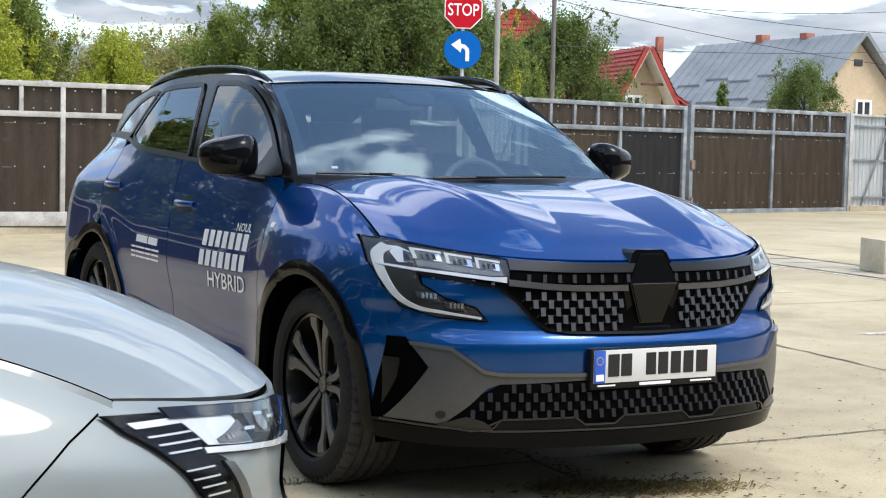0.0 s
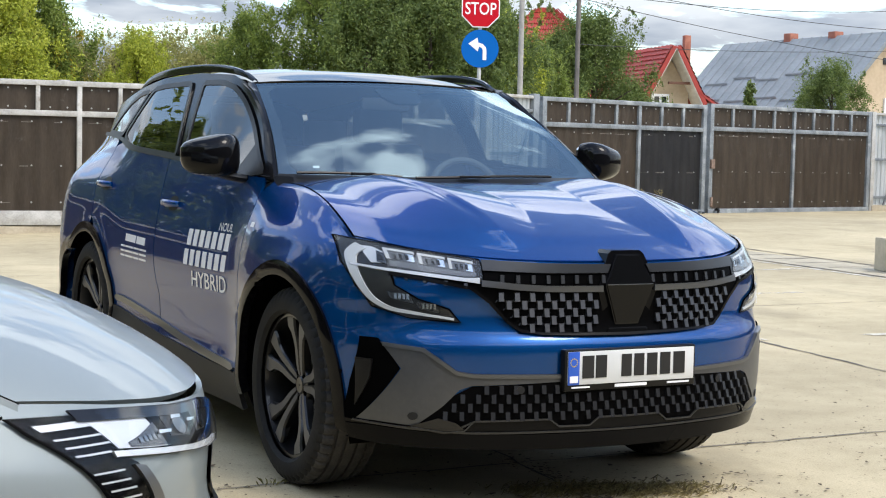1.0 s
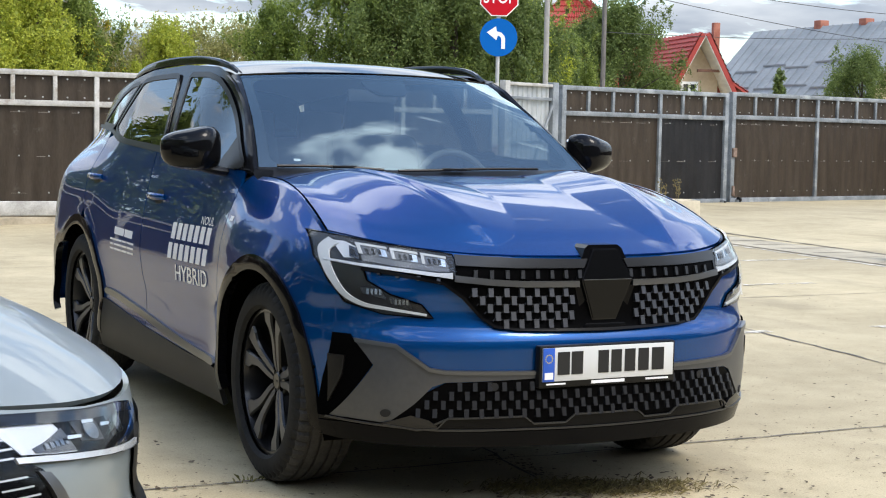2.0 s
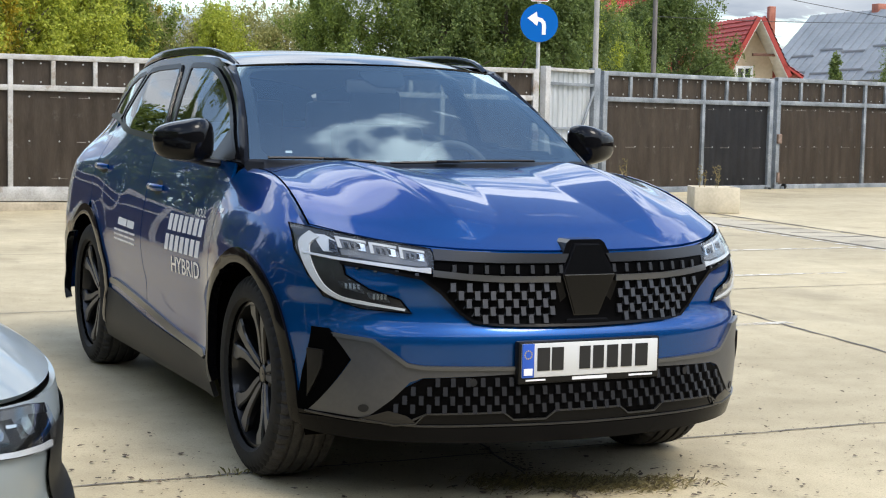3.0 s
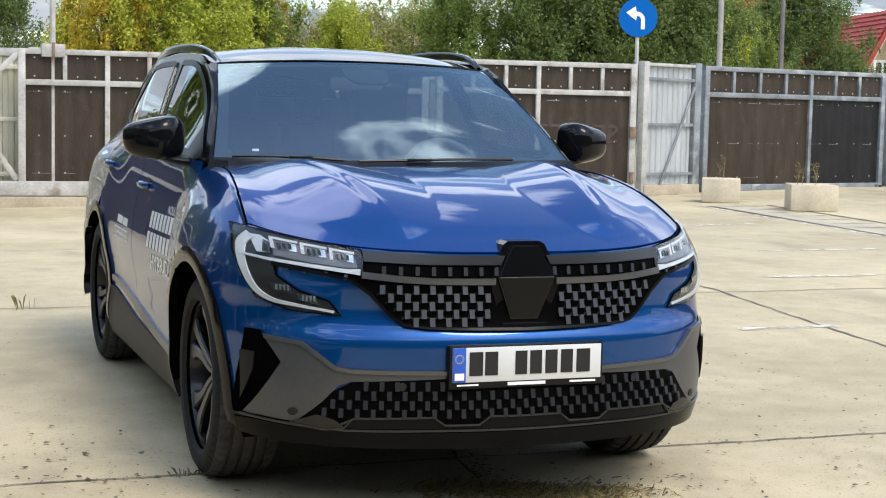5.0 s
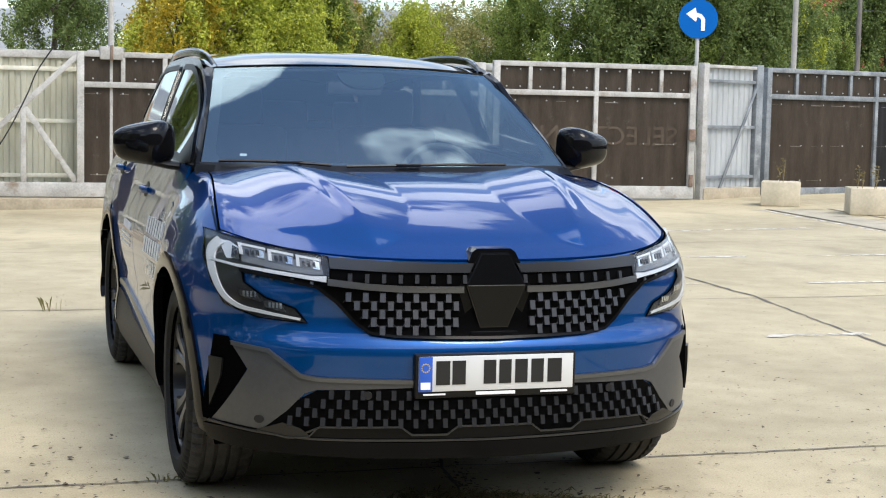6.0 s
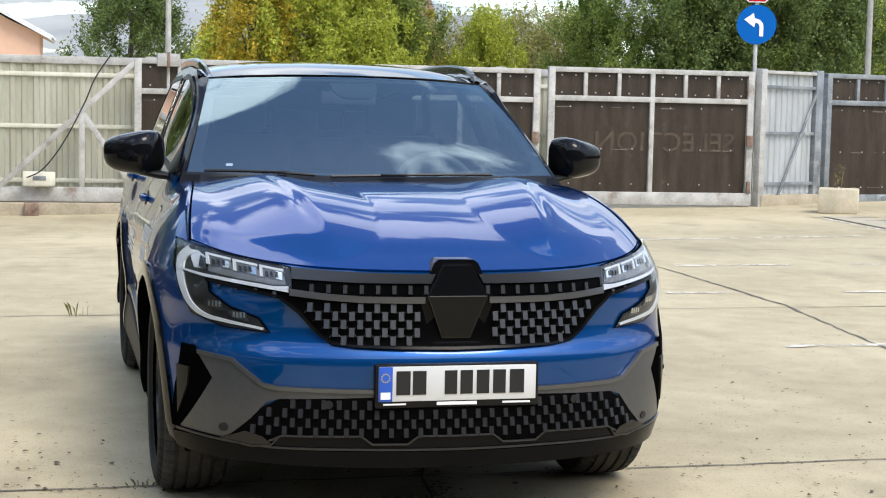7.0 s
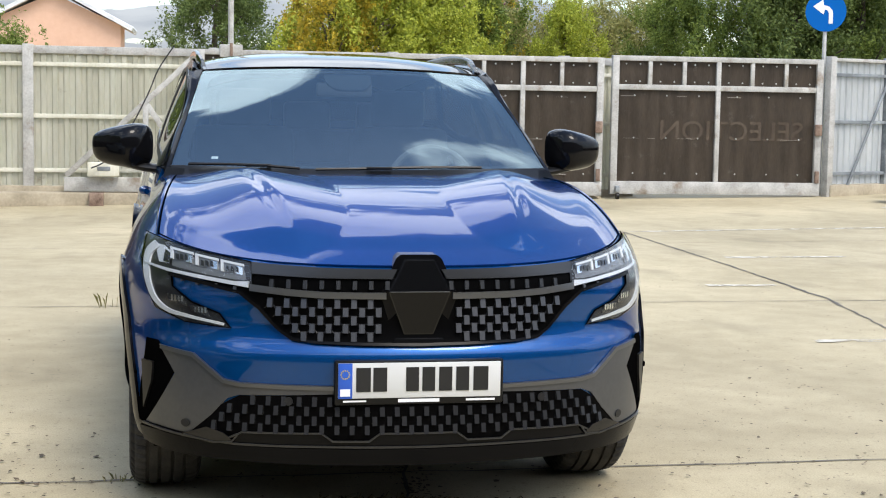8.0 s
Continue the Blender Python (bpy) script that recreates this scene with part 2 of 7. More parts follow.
def clip(poly, axis, val, keep_greater):
    out = []
    for i, p in enumerate(poly):
        q = poly[(i + 1) % len(poly)]
        a, b = p[axis] - val, q[axis] - val
        if not keep_greater:
            a, b = -a, -b
        if a >= 0:
            out.append(p)
        if (a >= 0) != (b >= 0):
            t = a / (a - b)
            out.append((p[0] + t * (q[0] - p[0]), p[1] + t * (q[1] - p[1])))
    return out


def area2(p):
    return sum(p[i][0] * p[(i + 1) % len(p)][1] - p[(i + 1) % len(p)][0] * p[i][1] for i in range(len(p)))


def unspiked(c):
    """A polygon without doubled corners and without edges that run back on themselves."""
    c = list(c)
    k = 0
    while len(c) > 2 and k < len(c):
        a, b, d = c[k - 1], c[k], c[(k + 1) % len(c)]
        ux, uy, vx, vy = b[0] - a[0], b[1] - a[1], d[0] - b[0], d[1] - b[1]
        lu, lv = math.hypot(ux, uy), math.hypot(vx, vy)
        if lu < 1e-7 or (lv > 1e-7 and abs(ux * vy - uy * vx) < 1e-6 * lu * lv and ux * vx + uy * vy < 0):
            c.pop(k)
            k = 0
        else:
            k += 1
    return c


def patch(poly, surf, off=0.003, depth=0.0, us=0.03, vs=0.03, flip=False):
    """A sheet that follows surf(u, v) -> (place, normal) inside a polygon of (u, v), lifted by off, with an edge of that depth."""
    bm = bmesh.new()
    seen = {}
    cache = {}

    def vert(p, lift):
        key = (round(p[0], 5), round(p[1], 5), lift)
        if key not in seen:
            if key[:2] not in cache:
                cache[key[:2]] = surf(p[0], p[1])
            c, nrm = cache[key[:2]]
            seen[key] = bm.verts.new(Vector(c) + Vector(nrm) * lift)
        return seen[key]

    if area2(poly) < 0:
        poly = poly[::-1]
    u0, u1 = min(p[0] for p in poly), max(p[0] for p in poly)
    v0, v1 = min(p[1] for p in poly), max(p[1] for p in poly)
    i0, i1 = math.floor(u0 / us), math.ceil(u1 / us)
    j0, j1 = math.floor(v0 / vs), math.ceil(v1 / vs)
    for i in range(i0, i1):
        col = clip(clip(poly, 0, i * us, True), 0, (i + 1) * us, False)
        if len(col) < 3:
            continue
        for j in range(j0, j1):
            c = clip(clip(col, 1, j * vs, True), 1, (j + 1) * vs, False)
            c = unspiked(c)
            if len(c) < 3 or abs(area2(c)) < 1e-9:
                continue
            ring = []
            for p in c:
                v = vert(p, off)
                if v not in ring:
                    ring.append(v)
            if len(ring) > 2:
                try:
                    bm.faces.new(ring[::-1] if flip else ring)
                except ValueError:
                    pass
    # close cell-edge T joints
    bmesh.ops.remove_doubles(bm, verts=bm.verts, dist=0.0004)
    if depth:
        back = {(v.co.x, v.co.y, v.co.z): None for v in bm.verts}
        edges = [e for e in bm.edges if e.is_boundary]
        r = bmesh.ops.extrude_edge_only(bm, edges=edges)
        nv = [g for g in r["geom"] if isinstance(g, bmesh.types.BMVert)]
        bm.normal_update()
        inv = {}
        for key, v in seen.items():
            if v.is_valid:
                inv[(round(v.co.x, 4), round(v.co.y, 4), round(v.co.z, 4))] = cache[key[:2]][1]
        for v in nv:
            nrm = inv.get((round(v.co.x, 4), round(v.co.y, 4), round(v.co.z, 4)))
            if nrm is not None:
                v.co -= Vector(nrm) * depth
        del back
    return bm


def inset(poly, d):
    """A polygon shrunk by d (grown if negative)."""
    if area2(poly) < 0:
        poly = poly[::-1]
    out = []
    n = len(poly)
    for i in range(n):
        a, b, c = Vector(poly[i - 1]), Vector(poly[i]), Vector(poly[(i + 1) % n])
        e1, e2 = (b - a).normalized(), (c - b).normalized()
        n1, n2 = Vector((-e1.y, e1.x)), Vector((-e2.y, e2.x))
        m = n1 + n2
        k = d / max(0.35, 1 + n1.dot(n2)) if m.length > 1e-6 else 0
        out.append(tuple(b + m * k))
    return out


def round_poly(poly, r, seg=4):
    """Round the corners of a polygon."""
    out = []
    n = len(poly)
    for i in range(n):
        a, b, c = Vector(poly[i - 1]), Vector(poly[i]), Vector(poly[(i + 1) % n])
        k = min(r, (a - b).length * 0.45, (c - b).length * 0.45)
        p, q = b + (a - b).normalized() * k, b + (c - b).normalized() * k
        for s in range(seg + 1):
            t = s / seg
            out.append(tuple(p * (1 - t) ** 2 + b * 2 * t * (1 - t) + q * t * t))
    return out


def ribbon(line, w):
    """A band of width w round a line of (u, v)."""
    up, dn = [], []
    for i, p in enumerate(line):
        a, b = Vector(line[max(i - 1, 0)]), Vector(line[min(i + 1, len(line) - 1)])
        d = (b - a).normalized()
        ww = w[i] if isinstance(w, (list, tuple)) else w
        nrm = Vector((-d.y, d.x)) * ww / 2
        up.append(tuple(Vector(p) + nrm)); dn.append(tuple(Vector(p) - nrm))
    return up + dn[::-1]


def smooth_line(pts, seg=6):
    """Catmull-Rom through points."""
    out = []
    n = len(pts)
    for i in range(n - 1):
        p0, p1, p2, p3 = (Vector(pts[max(i - 1, 0)]), Vector(pts[i]), Vector(pts[i + 1]), Vector(pts[min(i + 2, n - 1)]))
        for s in range(seg):
            t = s / seg
            out.append(tuple(0.5 * ((2 * p1) + (p2 - p0) * t + (2 * p0 - 5 * p1 + 4 * p2 - p3) * t * t + (3 * p1 - p0 - 3 * p2 + p3) * t ** 3)))
    out.append(tuple(pts[-1]))
    return out


def lerp_table(table, v):
    if v <= table[0][0]:
        return table[0][1]
    for (a, p), (b, q) in zip(table, table[1:]):
        if v <= b:
            t = (v - a) / (b - a)
            return p + (q - p) * t
    return table[-1][1]


def soft_table(table, v):
    """As lerp_table, but a smooth curve (monotone cubic)."""
    n = len(table)
    if v <= table[0][0]:
        return table[0][1]
    if v >= table[-1][0]:
        return table[-1][1]
    sl = [(table[i + 1][1] - table[i][1]) / (table[i + 1][0] - table[i][0]) for i in range(n - 1)]
    for i in range(n - 1):
        if v <= table[i + 1][0]:
            h = table[i + 1][0] - table[i][0]
            t = (v - table[i][0]) / h
            m0 = sl[0] if i == 0 else (0 if sl[i - 1] * sl[i] <= 0 else 2 * sl[i - 1] * sl[i] / (sl[i - 1] + sl[i]))
            m1 = sl[-1] if i == n - 2 else (0 if sl[i] * sl[i + 1] <= 0 else 2 * sl[i] * sl[i + 1] / (sl[i] + sl[i + 1]))
            return ((2 * t ** 3 - 3 * t * t + 1) * table[i][1] + (t ** 3 - 2 * t * t + t) * h * m0
                    + (-2 * t ** 3 + 3 * t * t) * table[i + 1][1] + (t ** 3 - t * t) * h * m1)


def step01(t):
    t = max(0.0, min(1.0, t))
    return t * t * (3 - 2 * t)


# the shape of a car, front towards -y, front axle at y = 0, wheels on z = 0
YB, YR = 0.2, 2.95            # where the nose ends and the tail begins
NOSE = [(.18, -.840), (.25, -.868), (.33, -.882), (.45, -.884), (.57, -.884), (.592, -.880), (.628, -.862), (.68, -.853), (.78, -.858), (.86, -.848), (.90, -.835), (.95, -.78), (1.1, -.6)]
TAIL = [(.2, 3.50), (.35, 3.58), (.6, 3.60), (.9, 3.58), (1.1, 3.53), (1.25, 3.46)]
WIDE_NOSE = [(.18, .86), (.25, .88), (.35, .903), (.6, .913), (.8, .905), (.88, .885), (.93, .862), (1.0, .815), (1.06, .765), (1.10, .735), (1.2, .70)]
WIDE_DOOR = [(.18, .835), (.23, .858), (.30, .870), (.36, .865), (.44, .852), (.52, .854), (.62, .868), (.70, .872), (.80, .860), (.96, .823), (1.05, .800), (1.16, .769), (1.25, .742), (1.5, .642), (1.6, .60)]
AXLES, TYRE_R, ARCH_R = (0.0, 2.667), 0.36, 0.405


def wide(y, z):
    k = step01((y - 0.25) / 0.45)
    w = soft_table(WIDE_NOSE, z) * (1 - k) + soft_table(WIDE_DOOR, z) * k
    kr = step01((y - 2.0) / 0.55)             # rear haunch
    w += kr * 0.018 * math.exp(-((z - 0.95) / 0.15) ** 2) + kr * 0.014 * math.exp(-((z - 0.5) / 0.14) ** 2)
    for ya in AXLES:
        r = math.hypot(y - ya, z - TYRE_R)
        w += 0.010 * math.exp(-((r - 0.43) / 0.05) ** 2) * step01((z - .2) / .15)
    if y < 1.4 and z > 1.1:                     # the glass leans in behind the windscreen pillar
        w -= 0.038 * math.sin(math.pi * min(1, (z - 1.1) / .42)) * step01((1.35 - y) / .5)
    if y > 2.2:                                # upper body draws in towards the tail
        w -= 0.115 * max(0.0, (y - 2.2) / 0.97) ** 1.6 * step01((z - 1.0) / 0.25)
    return w


def q_nose(z):
    return soft_table([(.3, 4.0), (.45, 4.1), (.65, 3.9), (.78, 3.7), (.9, 3.1), (1.0, 2.8)], z)


def skin_raw(t, z):
    if t <= 1:
        th = max(t, 0.0) * math.pi / 2
        yn = soft_table(NOSE, z)
        y = YB - (YB - yn) * max(math.cos(th), 0.0) ** (2 / q_nose(z))
        return Vector((wide(YB, z) * math.sin(th) ** (2 / 2.2) * (wide(y, z) / wide(YB, z)) ** step01(t * 2 - 1), y, z))
    if t <= 2:
        y = YB + (t - 1) * (YR - YB)
        return Vector((wide(y, z), y, z))
    th = (3 - min(t, 3.0)) * math.pi / 2
    yt = soft_table(TAIL, z)
    y = YR + (yt - YR) * max(math.cos(th), 0.0) ** (2 / 4.2)
    return Vector((wide(min(y, 3.15), z) * math.sin(th) ** (2 / 3.4), y, z))


def skin(side=1):
    """The painted side of the car as a surface of (t, z): t 0 to 1 the nose, 1 to 2 the flank, 2 to 3 the tail."""
    def at(t, z):
        e = 0.004
        p = skin_raw(t, z)
        du = skin_raw(t + e, z) - skin_raw(max(t - e, 0.0) if t > e else t, z)
        dv = skin_raw(t, z + e) - skin_raw(t, z - e)
        nrm = du.cross(dv)
        if t < e:
            nrm.x = 0
        nrm = nrm.normalized() if nrm.length > 1e-9 else Vector((0, -1, 0))
        return Vector((p.x * side, p.y, p.z)), Vector((nrm.x * side, nrm.y, nrm.z))
    return at


def t_x(x, z):
    """The t at which the nose is x wide at that height."""
    return math.asin(min(1.0, abs(x) / wide(YB, z)) ** 1.1) / (math.pi / 2)


def t_y(y, z):
    if y >= YB:
        return 1 + (y - YB) / (YR - YB) if y <= YR else 2 + (y - YR) * 0.9
    yn = soft_table(NOSE, z)
    return math.acos(min(1.0, (YB - y) / (YB - yn)) ** (q_nose(z) / 2)) / (math.pi / 2)


def nose_poly(pts):
    return [(t_x(x, z), z) for x, z in pts]


def flank_poly(pts):
    return [(t_y(y, z), z) for y, z in pts]


def both(make):
    """make(side) for the two sides, side = -1 and 1."""
    for side in (-1, 1):
        make(side)


def dense(pts, step=0.03, close=True):
    out = []
    n = len(pts)
    for i in range(n if close else n - 1):
        a, b = Vector(pts[i]), Vector(pts[(i + 1) % n])
        k = max(1, math.ceil((b - a).length / step))
        out += [tuple(a + (b - a) * (s / k)) for s in range(k)]
    if not close:
        out.append(tuple(pts[-1]))
    return out


def arc(yc, zc, r, a0, a1, n=24):
    return [(yc + r * math.cos(radians(a0 + (a1 - a0) * i / n)), zc + r * math.sin(radians(a0 + (a1 - a0) * i / n))) for i in range(n + 1)]


HOOD_EDGE = [(0.0, .858), (.25, .860), (.42, .865), (.59, .879), (.71, .900), (.80, .925)]   # x, z of the leading edge
BELT = [(.40, 1.085), (.60, 1.108), (1.0, 1.128), (1.59, 1.155), (2.27, 1.188), (2.45, 1.21), (2.62, 1.238), (3.0, 1.256), (3.3, 1.262)]


RIB = {"height": 1.0, "dome": 0.0}         # how strongly the bonnet is ribbed and domed


TONGUE = [(0, .365), (.055, .340), (.095, .278), (.16, .226), (.27, .188), (.42, .168), (.56, .188), (.75, .232), (1, .285)]     # the facet's inner crease


def crease(t, r):
    """0 below 0, t above it, with the corner rounded over r."""
    return 0.0 if t < -r else (t if t > r else (t + r) ** 2 / (4 * r))


def hood_point(a, b):
    """a: -1 to 1 across, b: 0 at the nose to 1 at the windscreen."""
    s = 1 if a >= 0 else -1
    aa = abs(a)
    xf = aa * .80
    zf = soft_table(HOOD_EDGE, xf)
    f = skin_raw(t_x(xf, zf), zf)
    xb = aa * .722
    back = Vector((xb, .315 + .075 * aa ** 2.2, 1.094 - .014 * aa ** 2))
    y = f.y + (back.y - f.y) * b
    x = f.x + (back.x - f.x) * step01(b) * .35 + (back.x - f.x) * b * .65
    g = 1 - max(0.0, 1 - b) ** 2.3
    z = zf + (back.z - zf) * g
    # on each side a tongue: a flat facet that climbs from a curved inner crease to a ridge, with a gully outside it
    ridge, inner = .375 + .15 * (b - .2), soft_table(TONGUE, b)
    top = .17 * max(0.0, ridge - inner) * (1 - .45 * step01((b - .75) / .25))
    rise = .17 * crease(x - inner, .005) * (1 - .45 * step01((b - .75) / .25))
    fall = top * (1 - step01((x - ridge) / (.30 - .06 * b)))
    gully = math.exp(-((x - ridge - .030) / .020) ** 2) * step01((b - .16) / .15) * (1 - step01((b - .55) / .4))
    z += RIB["height"] * ((rise if x < ridge else fall) - .006 * gully)
    z += .006 * RIB["height"] * step01((b - .08) / .07) * (1 - step01((b - .25) / .55)) * (1 - aa ** 6)      # crease behind the leading edge
    z += .010 * (1 - aa ** 2) * math.sin(math.pi * min(1.0, b))
    z += RIB["dome"] * (1 - aa ** 3) * math.sin(math.pi * b ** .62)
    return Vector((s * x, y, z))


def surface_of(fn):
    def at(u, v):
        e = 0.003
        du, dv = fn(u + e, v) - fn(u - e, v), fn(u, v + e) - fn(u, v - e)
        nrm = du.cross(dv)
        return fn(u, v), (nrm.normalized() if nrm.length > 1e-12 else Vector((0, 0, 1)))
    return at


def screen_point(a, b):
    """The windscreen: a -1 to 1 across, b 0 at the foot to 1 at the roof."""
    aa = abs(a)
    foot = Vector((.748 * a, .335 + .105 * aa ** 1.9, 1.085 + .012 * aa))
    head = Vector((.597 * a, .965 + .125 * aa ** 1.9, 1.507 - .019 * aa ** 2))
    p = foot.lerp(head, b)
    p.z += .022 * math.sin(math.pi * b) * (1 - .5 * aa ** 2)
    p.y -= (.012 + .028 * aa ** 2) * math.sin(math.pi * b)
    return p


ROOF_Z = [(.965, 1.509), (1.12, 1.540), (1.3, 1.563), (1.8, 1.588), (2.3, 1.582), (2.8, 1.553), (3.25, 1.505)]


def roof_point(a, b):
    aa = abs(a)
    y0, y1 = .965 + .125 * aa ** 1.9, 3.26 - .03 * aa ** 2
    y = y0 + (y1 - y0) * b
    half = lerp_table([(1.0, .597), (1.25, .622), (1.8, .628), (2.4, .612), (2.8, .575), (3.3, .52)], y)
    zc = soft_table(ROOF_Z, .965 + (3.26 - .965) * b)
    edge = soft_table([(1.1, 1.488), (1.4, 1.512), (1.8, 1.520), (2.3, 1.508), (2.8, 1.475), (3.3, 1.40)], y)
    z = edge + (zc - edge) * max(0.0, 1 - aa ** 2.6) ** .8
    return Vector((half * a, y, z))


def side_point(side):
    """The glasshouse side as a surface of (y, z)."""
    def at(y, z):
        p = Vector((side * wide(y, z), y, z))
        e = .004
        dy = Vector((side * wide(y + e, z), y + e, z)) - p
        dz = Vector((side * wide(y, z + e), y, z + e)) - p
        nrm = dy.cross(dz) * side
        return p, nrm.normalized()
    return at


def tyre_mesh():
    bm = bmesh.new()
    r, w = TYRE_R, .118
    prof = [(-w + .012, .262), (-w - .002, .275), (-w - .006, .30), (-w, .325), (-w + .012, .345), (-w + .026, .3545)]
    grooves = (-.062, -.022, .022, .062)
    for g in grooves:
        d = r - .0035 * (abs(g) / .1) ** 2
        prof += [(g - .0065, d), (g - .0050, d - .009), (g + .0050, d - .009), (g + .0065, d)]
    prof += [(-a, q) for a, q in prof[:6][::-1]]

    def cut(i, k):
        return -.010 if i in (4, 5, 6, len(prof) - 5, len(prof) - 6, len(prof) - 7) and k % 4 == 0 else 0
    lathe(bm, prof, 216, "x", cut)
    for f in bm.faces:
        c = f.calc_center_median()
        f.material_index = 1 if math.hypot(c.y, c.z) > .343 else 0
    return mesh_of(bm, "tyre", [RUBBER, TREAD], angle=28)


def rim_meshes():
    barrel = bmesh.new()
    lathe(barrel, [(-.085, .268), (-.095, .262), (-.095, .250), (-.07, .243), (.0, .235), (.10, .235), (.11, .262), (.10, .268)], 64)
    def arm(s):
        """One arm of a pair, from the hub to a paddle at the rim, outside towards -x."""
        spoke = bmesh.new()
        sect = [(.036, .002, .024, -.060, .034), (.075, .003, .031, -.068, .034), (.130, .004, .037, -.075, .034), (.160, .007, .044, -.080, .032), (.185, .012, .057, -.085, .028), (.215, .018, .080, -.090, .024), (.246, .022, .092, -.092, .022)]
        rings = []
        for rad, lo, hi, face, th in sect:
            w = (hi - lo) * .12
            rings.append([spoke.verts.new((x, s * y, rad if y < .06 else rad - .012)) for x, y in ((face + .007, lo), (face, lo + w), (face, hi - w), (face + .007, hi), (face + th, hi - w * .5), (face + th, lo + w * .5))])
        for a, b in zip(rings, rings[1:]):
            for k in range(6):
                spoke.faces.new((a[k], a[(k + 1) % 6], b[(k + 1) % 6], b[k]))
        spoke.faces.new(rings[0]); spoke.faces.new(rings[-1][::-1])
        bmesh.ops.recalc_face_normals(spoke, faces=spoke.faces)
        for f in spoke.faces:
            f.material_index = 1 if f.normal.x < -.8 else 0
        return mesh_of(spoke, "spoke", [RIM_DARK, RIM_FACE], angle=20)
    hub = bmesh.new()
    lathe(hub, [(-.052, .0), (-.060, .004), (-.062, .028), (-.056, .034), (-.056, .066), (-.046, .072), (.02, .075), (.02, .0)], 40)
    disc = bmesh.new()
    lathe(disc, [(.02, .05), (.005, .06), (.005, .165), (.018, .165), (.018, .05)], 48)
    bolt = bmesh.new()
    lathe(bolt, [(-.004, 0), (-.004, .008), (.012, .0095), (.012, 0)], 10)
    return (mesh_of(barrel, "barrel", RIM_DARK), (arm(-1), arm(1)), mesh_of(hub, "hub", RIM_DARK),
            mesh_of(disc, "brake_disc", STEEL), mesh_of(bolt, "bolt", VOID))


TYRE, (BARREL, SPOKE, HUB, DISC, BOLT) = tyre_mesh(), rim_meshes()


def wheel(car, side, y, spin=0.0):
    """A wheel under a car: tyre, rim with ten arms in five pairs."""
    base = pose(side * (.766 if y < 1 else .750), y, TYRE_R, 0, 0, 0) @ (pose(0, 0, 0, 0, 0, 180) if side > 0 else Matrix())
    hold = new("wheel")
    hold.parent, hold.matrix_basis = car, base @ pose(0, 0, 0, spin)
    piece("tyre", TYRE, hold)
    rim = piece("rim", BARREL, hold)
    piece("hub", HUB, hold)
    piece("brake_disc", DISC, hold)
    for k in range(5):
        for sp in SPOKE:
            piece("spoke", sp, hold, pose(0, 0, 0, 72 * k))
        piece("bolt", BOLT, hold, pose(0, 0, 0, 72 * k + 36) @ pose(-.058, 0, .048))
    return rim


def arch_line(ya, r, a0=180, a1=0, n=28):
    return arc(ya, TYRE_R, r, a0, a1, n)


def ring_pair(w0, lo0, hi0, w1, lo1, hi1, r):
    """Two loops of (a, b) with as many corners each, the inner one rounded."""
    inner = []
    for cx, cy, a0 in ((w1 - r, lo1 + r, -90), (w1 - r, hi1 - r, 0), (-w1 + r, hi1 - r, 90), (-w1 + r, lo1 + r, 180)):
        inner += [(cx + r * math.cos(radians(a0 + k * 15)), cy + r * math.sin(radians(a0 + k * 15))) for k in range(7)]
    inner = dense(inner, .05)
    outer = []
    for a, b in inner:
        u, v = a / w1, ((b - lo1) / (hi1 - lo1) - .5) * 2
        k = 1 / max(abs(u), abs(v))
        outer.append((u * k * w0, lo0 + (hi0 - lo0) * (v * k * .5 + .5)))
    return outer, inner


def band(outer, inner, surf, off, depth=0.0):
    """A closed strip between two loops on a surface."""
    bm = bmesh.new()
    rows = []
    for u, w in zip(outer, inner):
        row = []
        for q in (u, (u[0] * .5 + w[0] * .5, u[1] * .5 + w[1] * .5), w):
            p, nrm = surf(*q)
            row.append(bm.verts.new(p + nrm * off))
        if depth:
            p, nrm = surf(*w)
            row.append(bm.verts.new(p + nrm * (off - depth)))
        rows.append(row)
    for a, b in zip(rows, rows[1:] + rows[:1]):
        for k in range(len(a) - 1):
            bm.faces.new((a[k], b[k], b[k + 1], a[k + 1]))
    bmesh.ops.recalc_face_normals(bm, faces=bm.faces)
    return bm


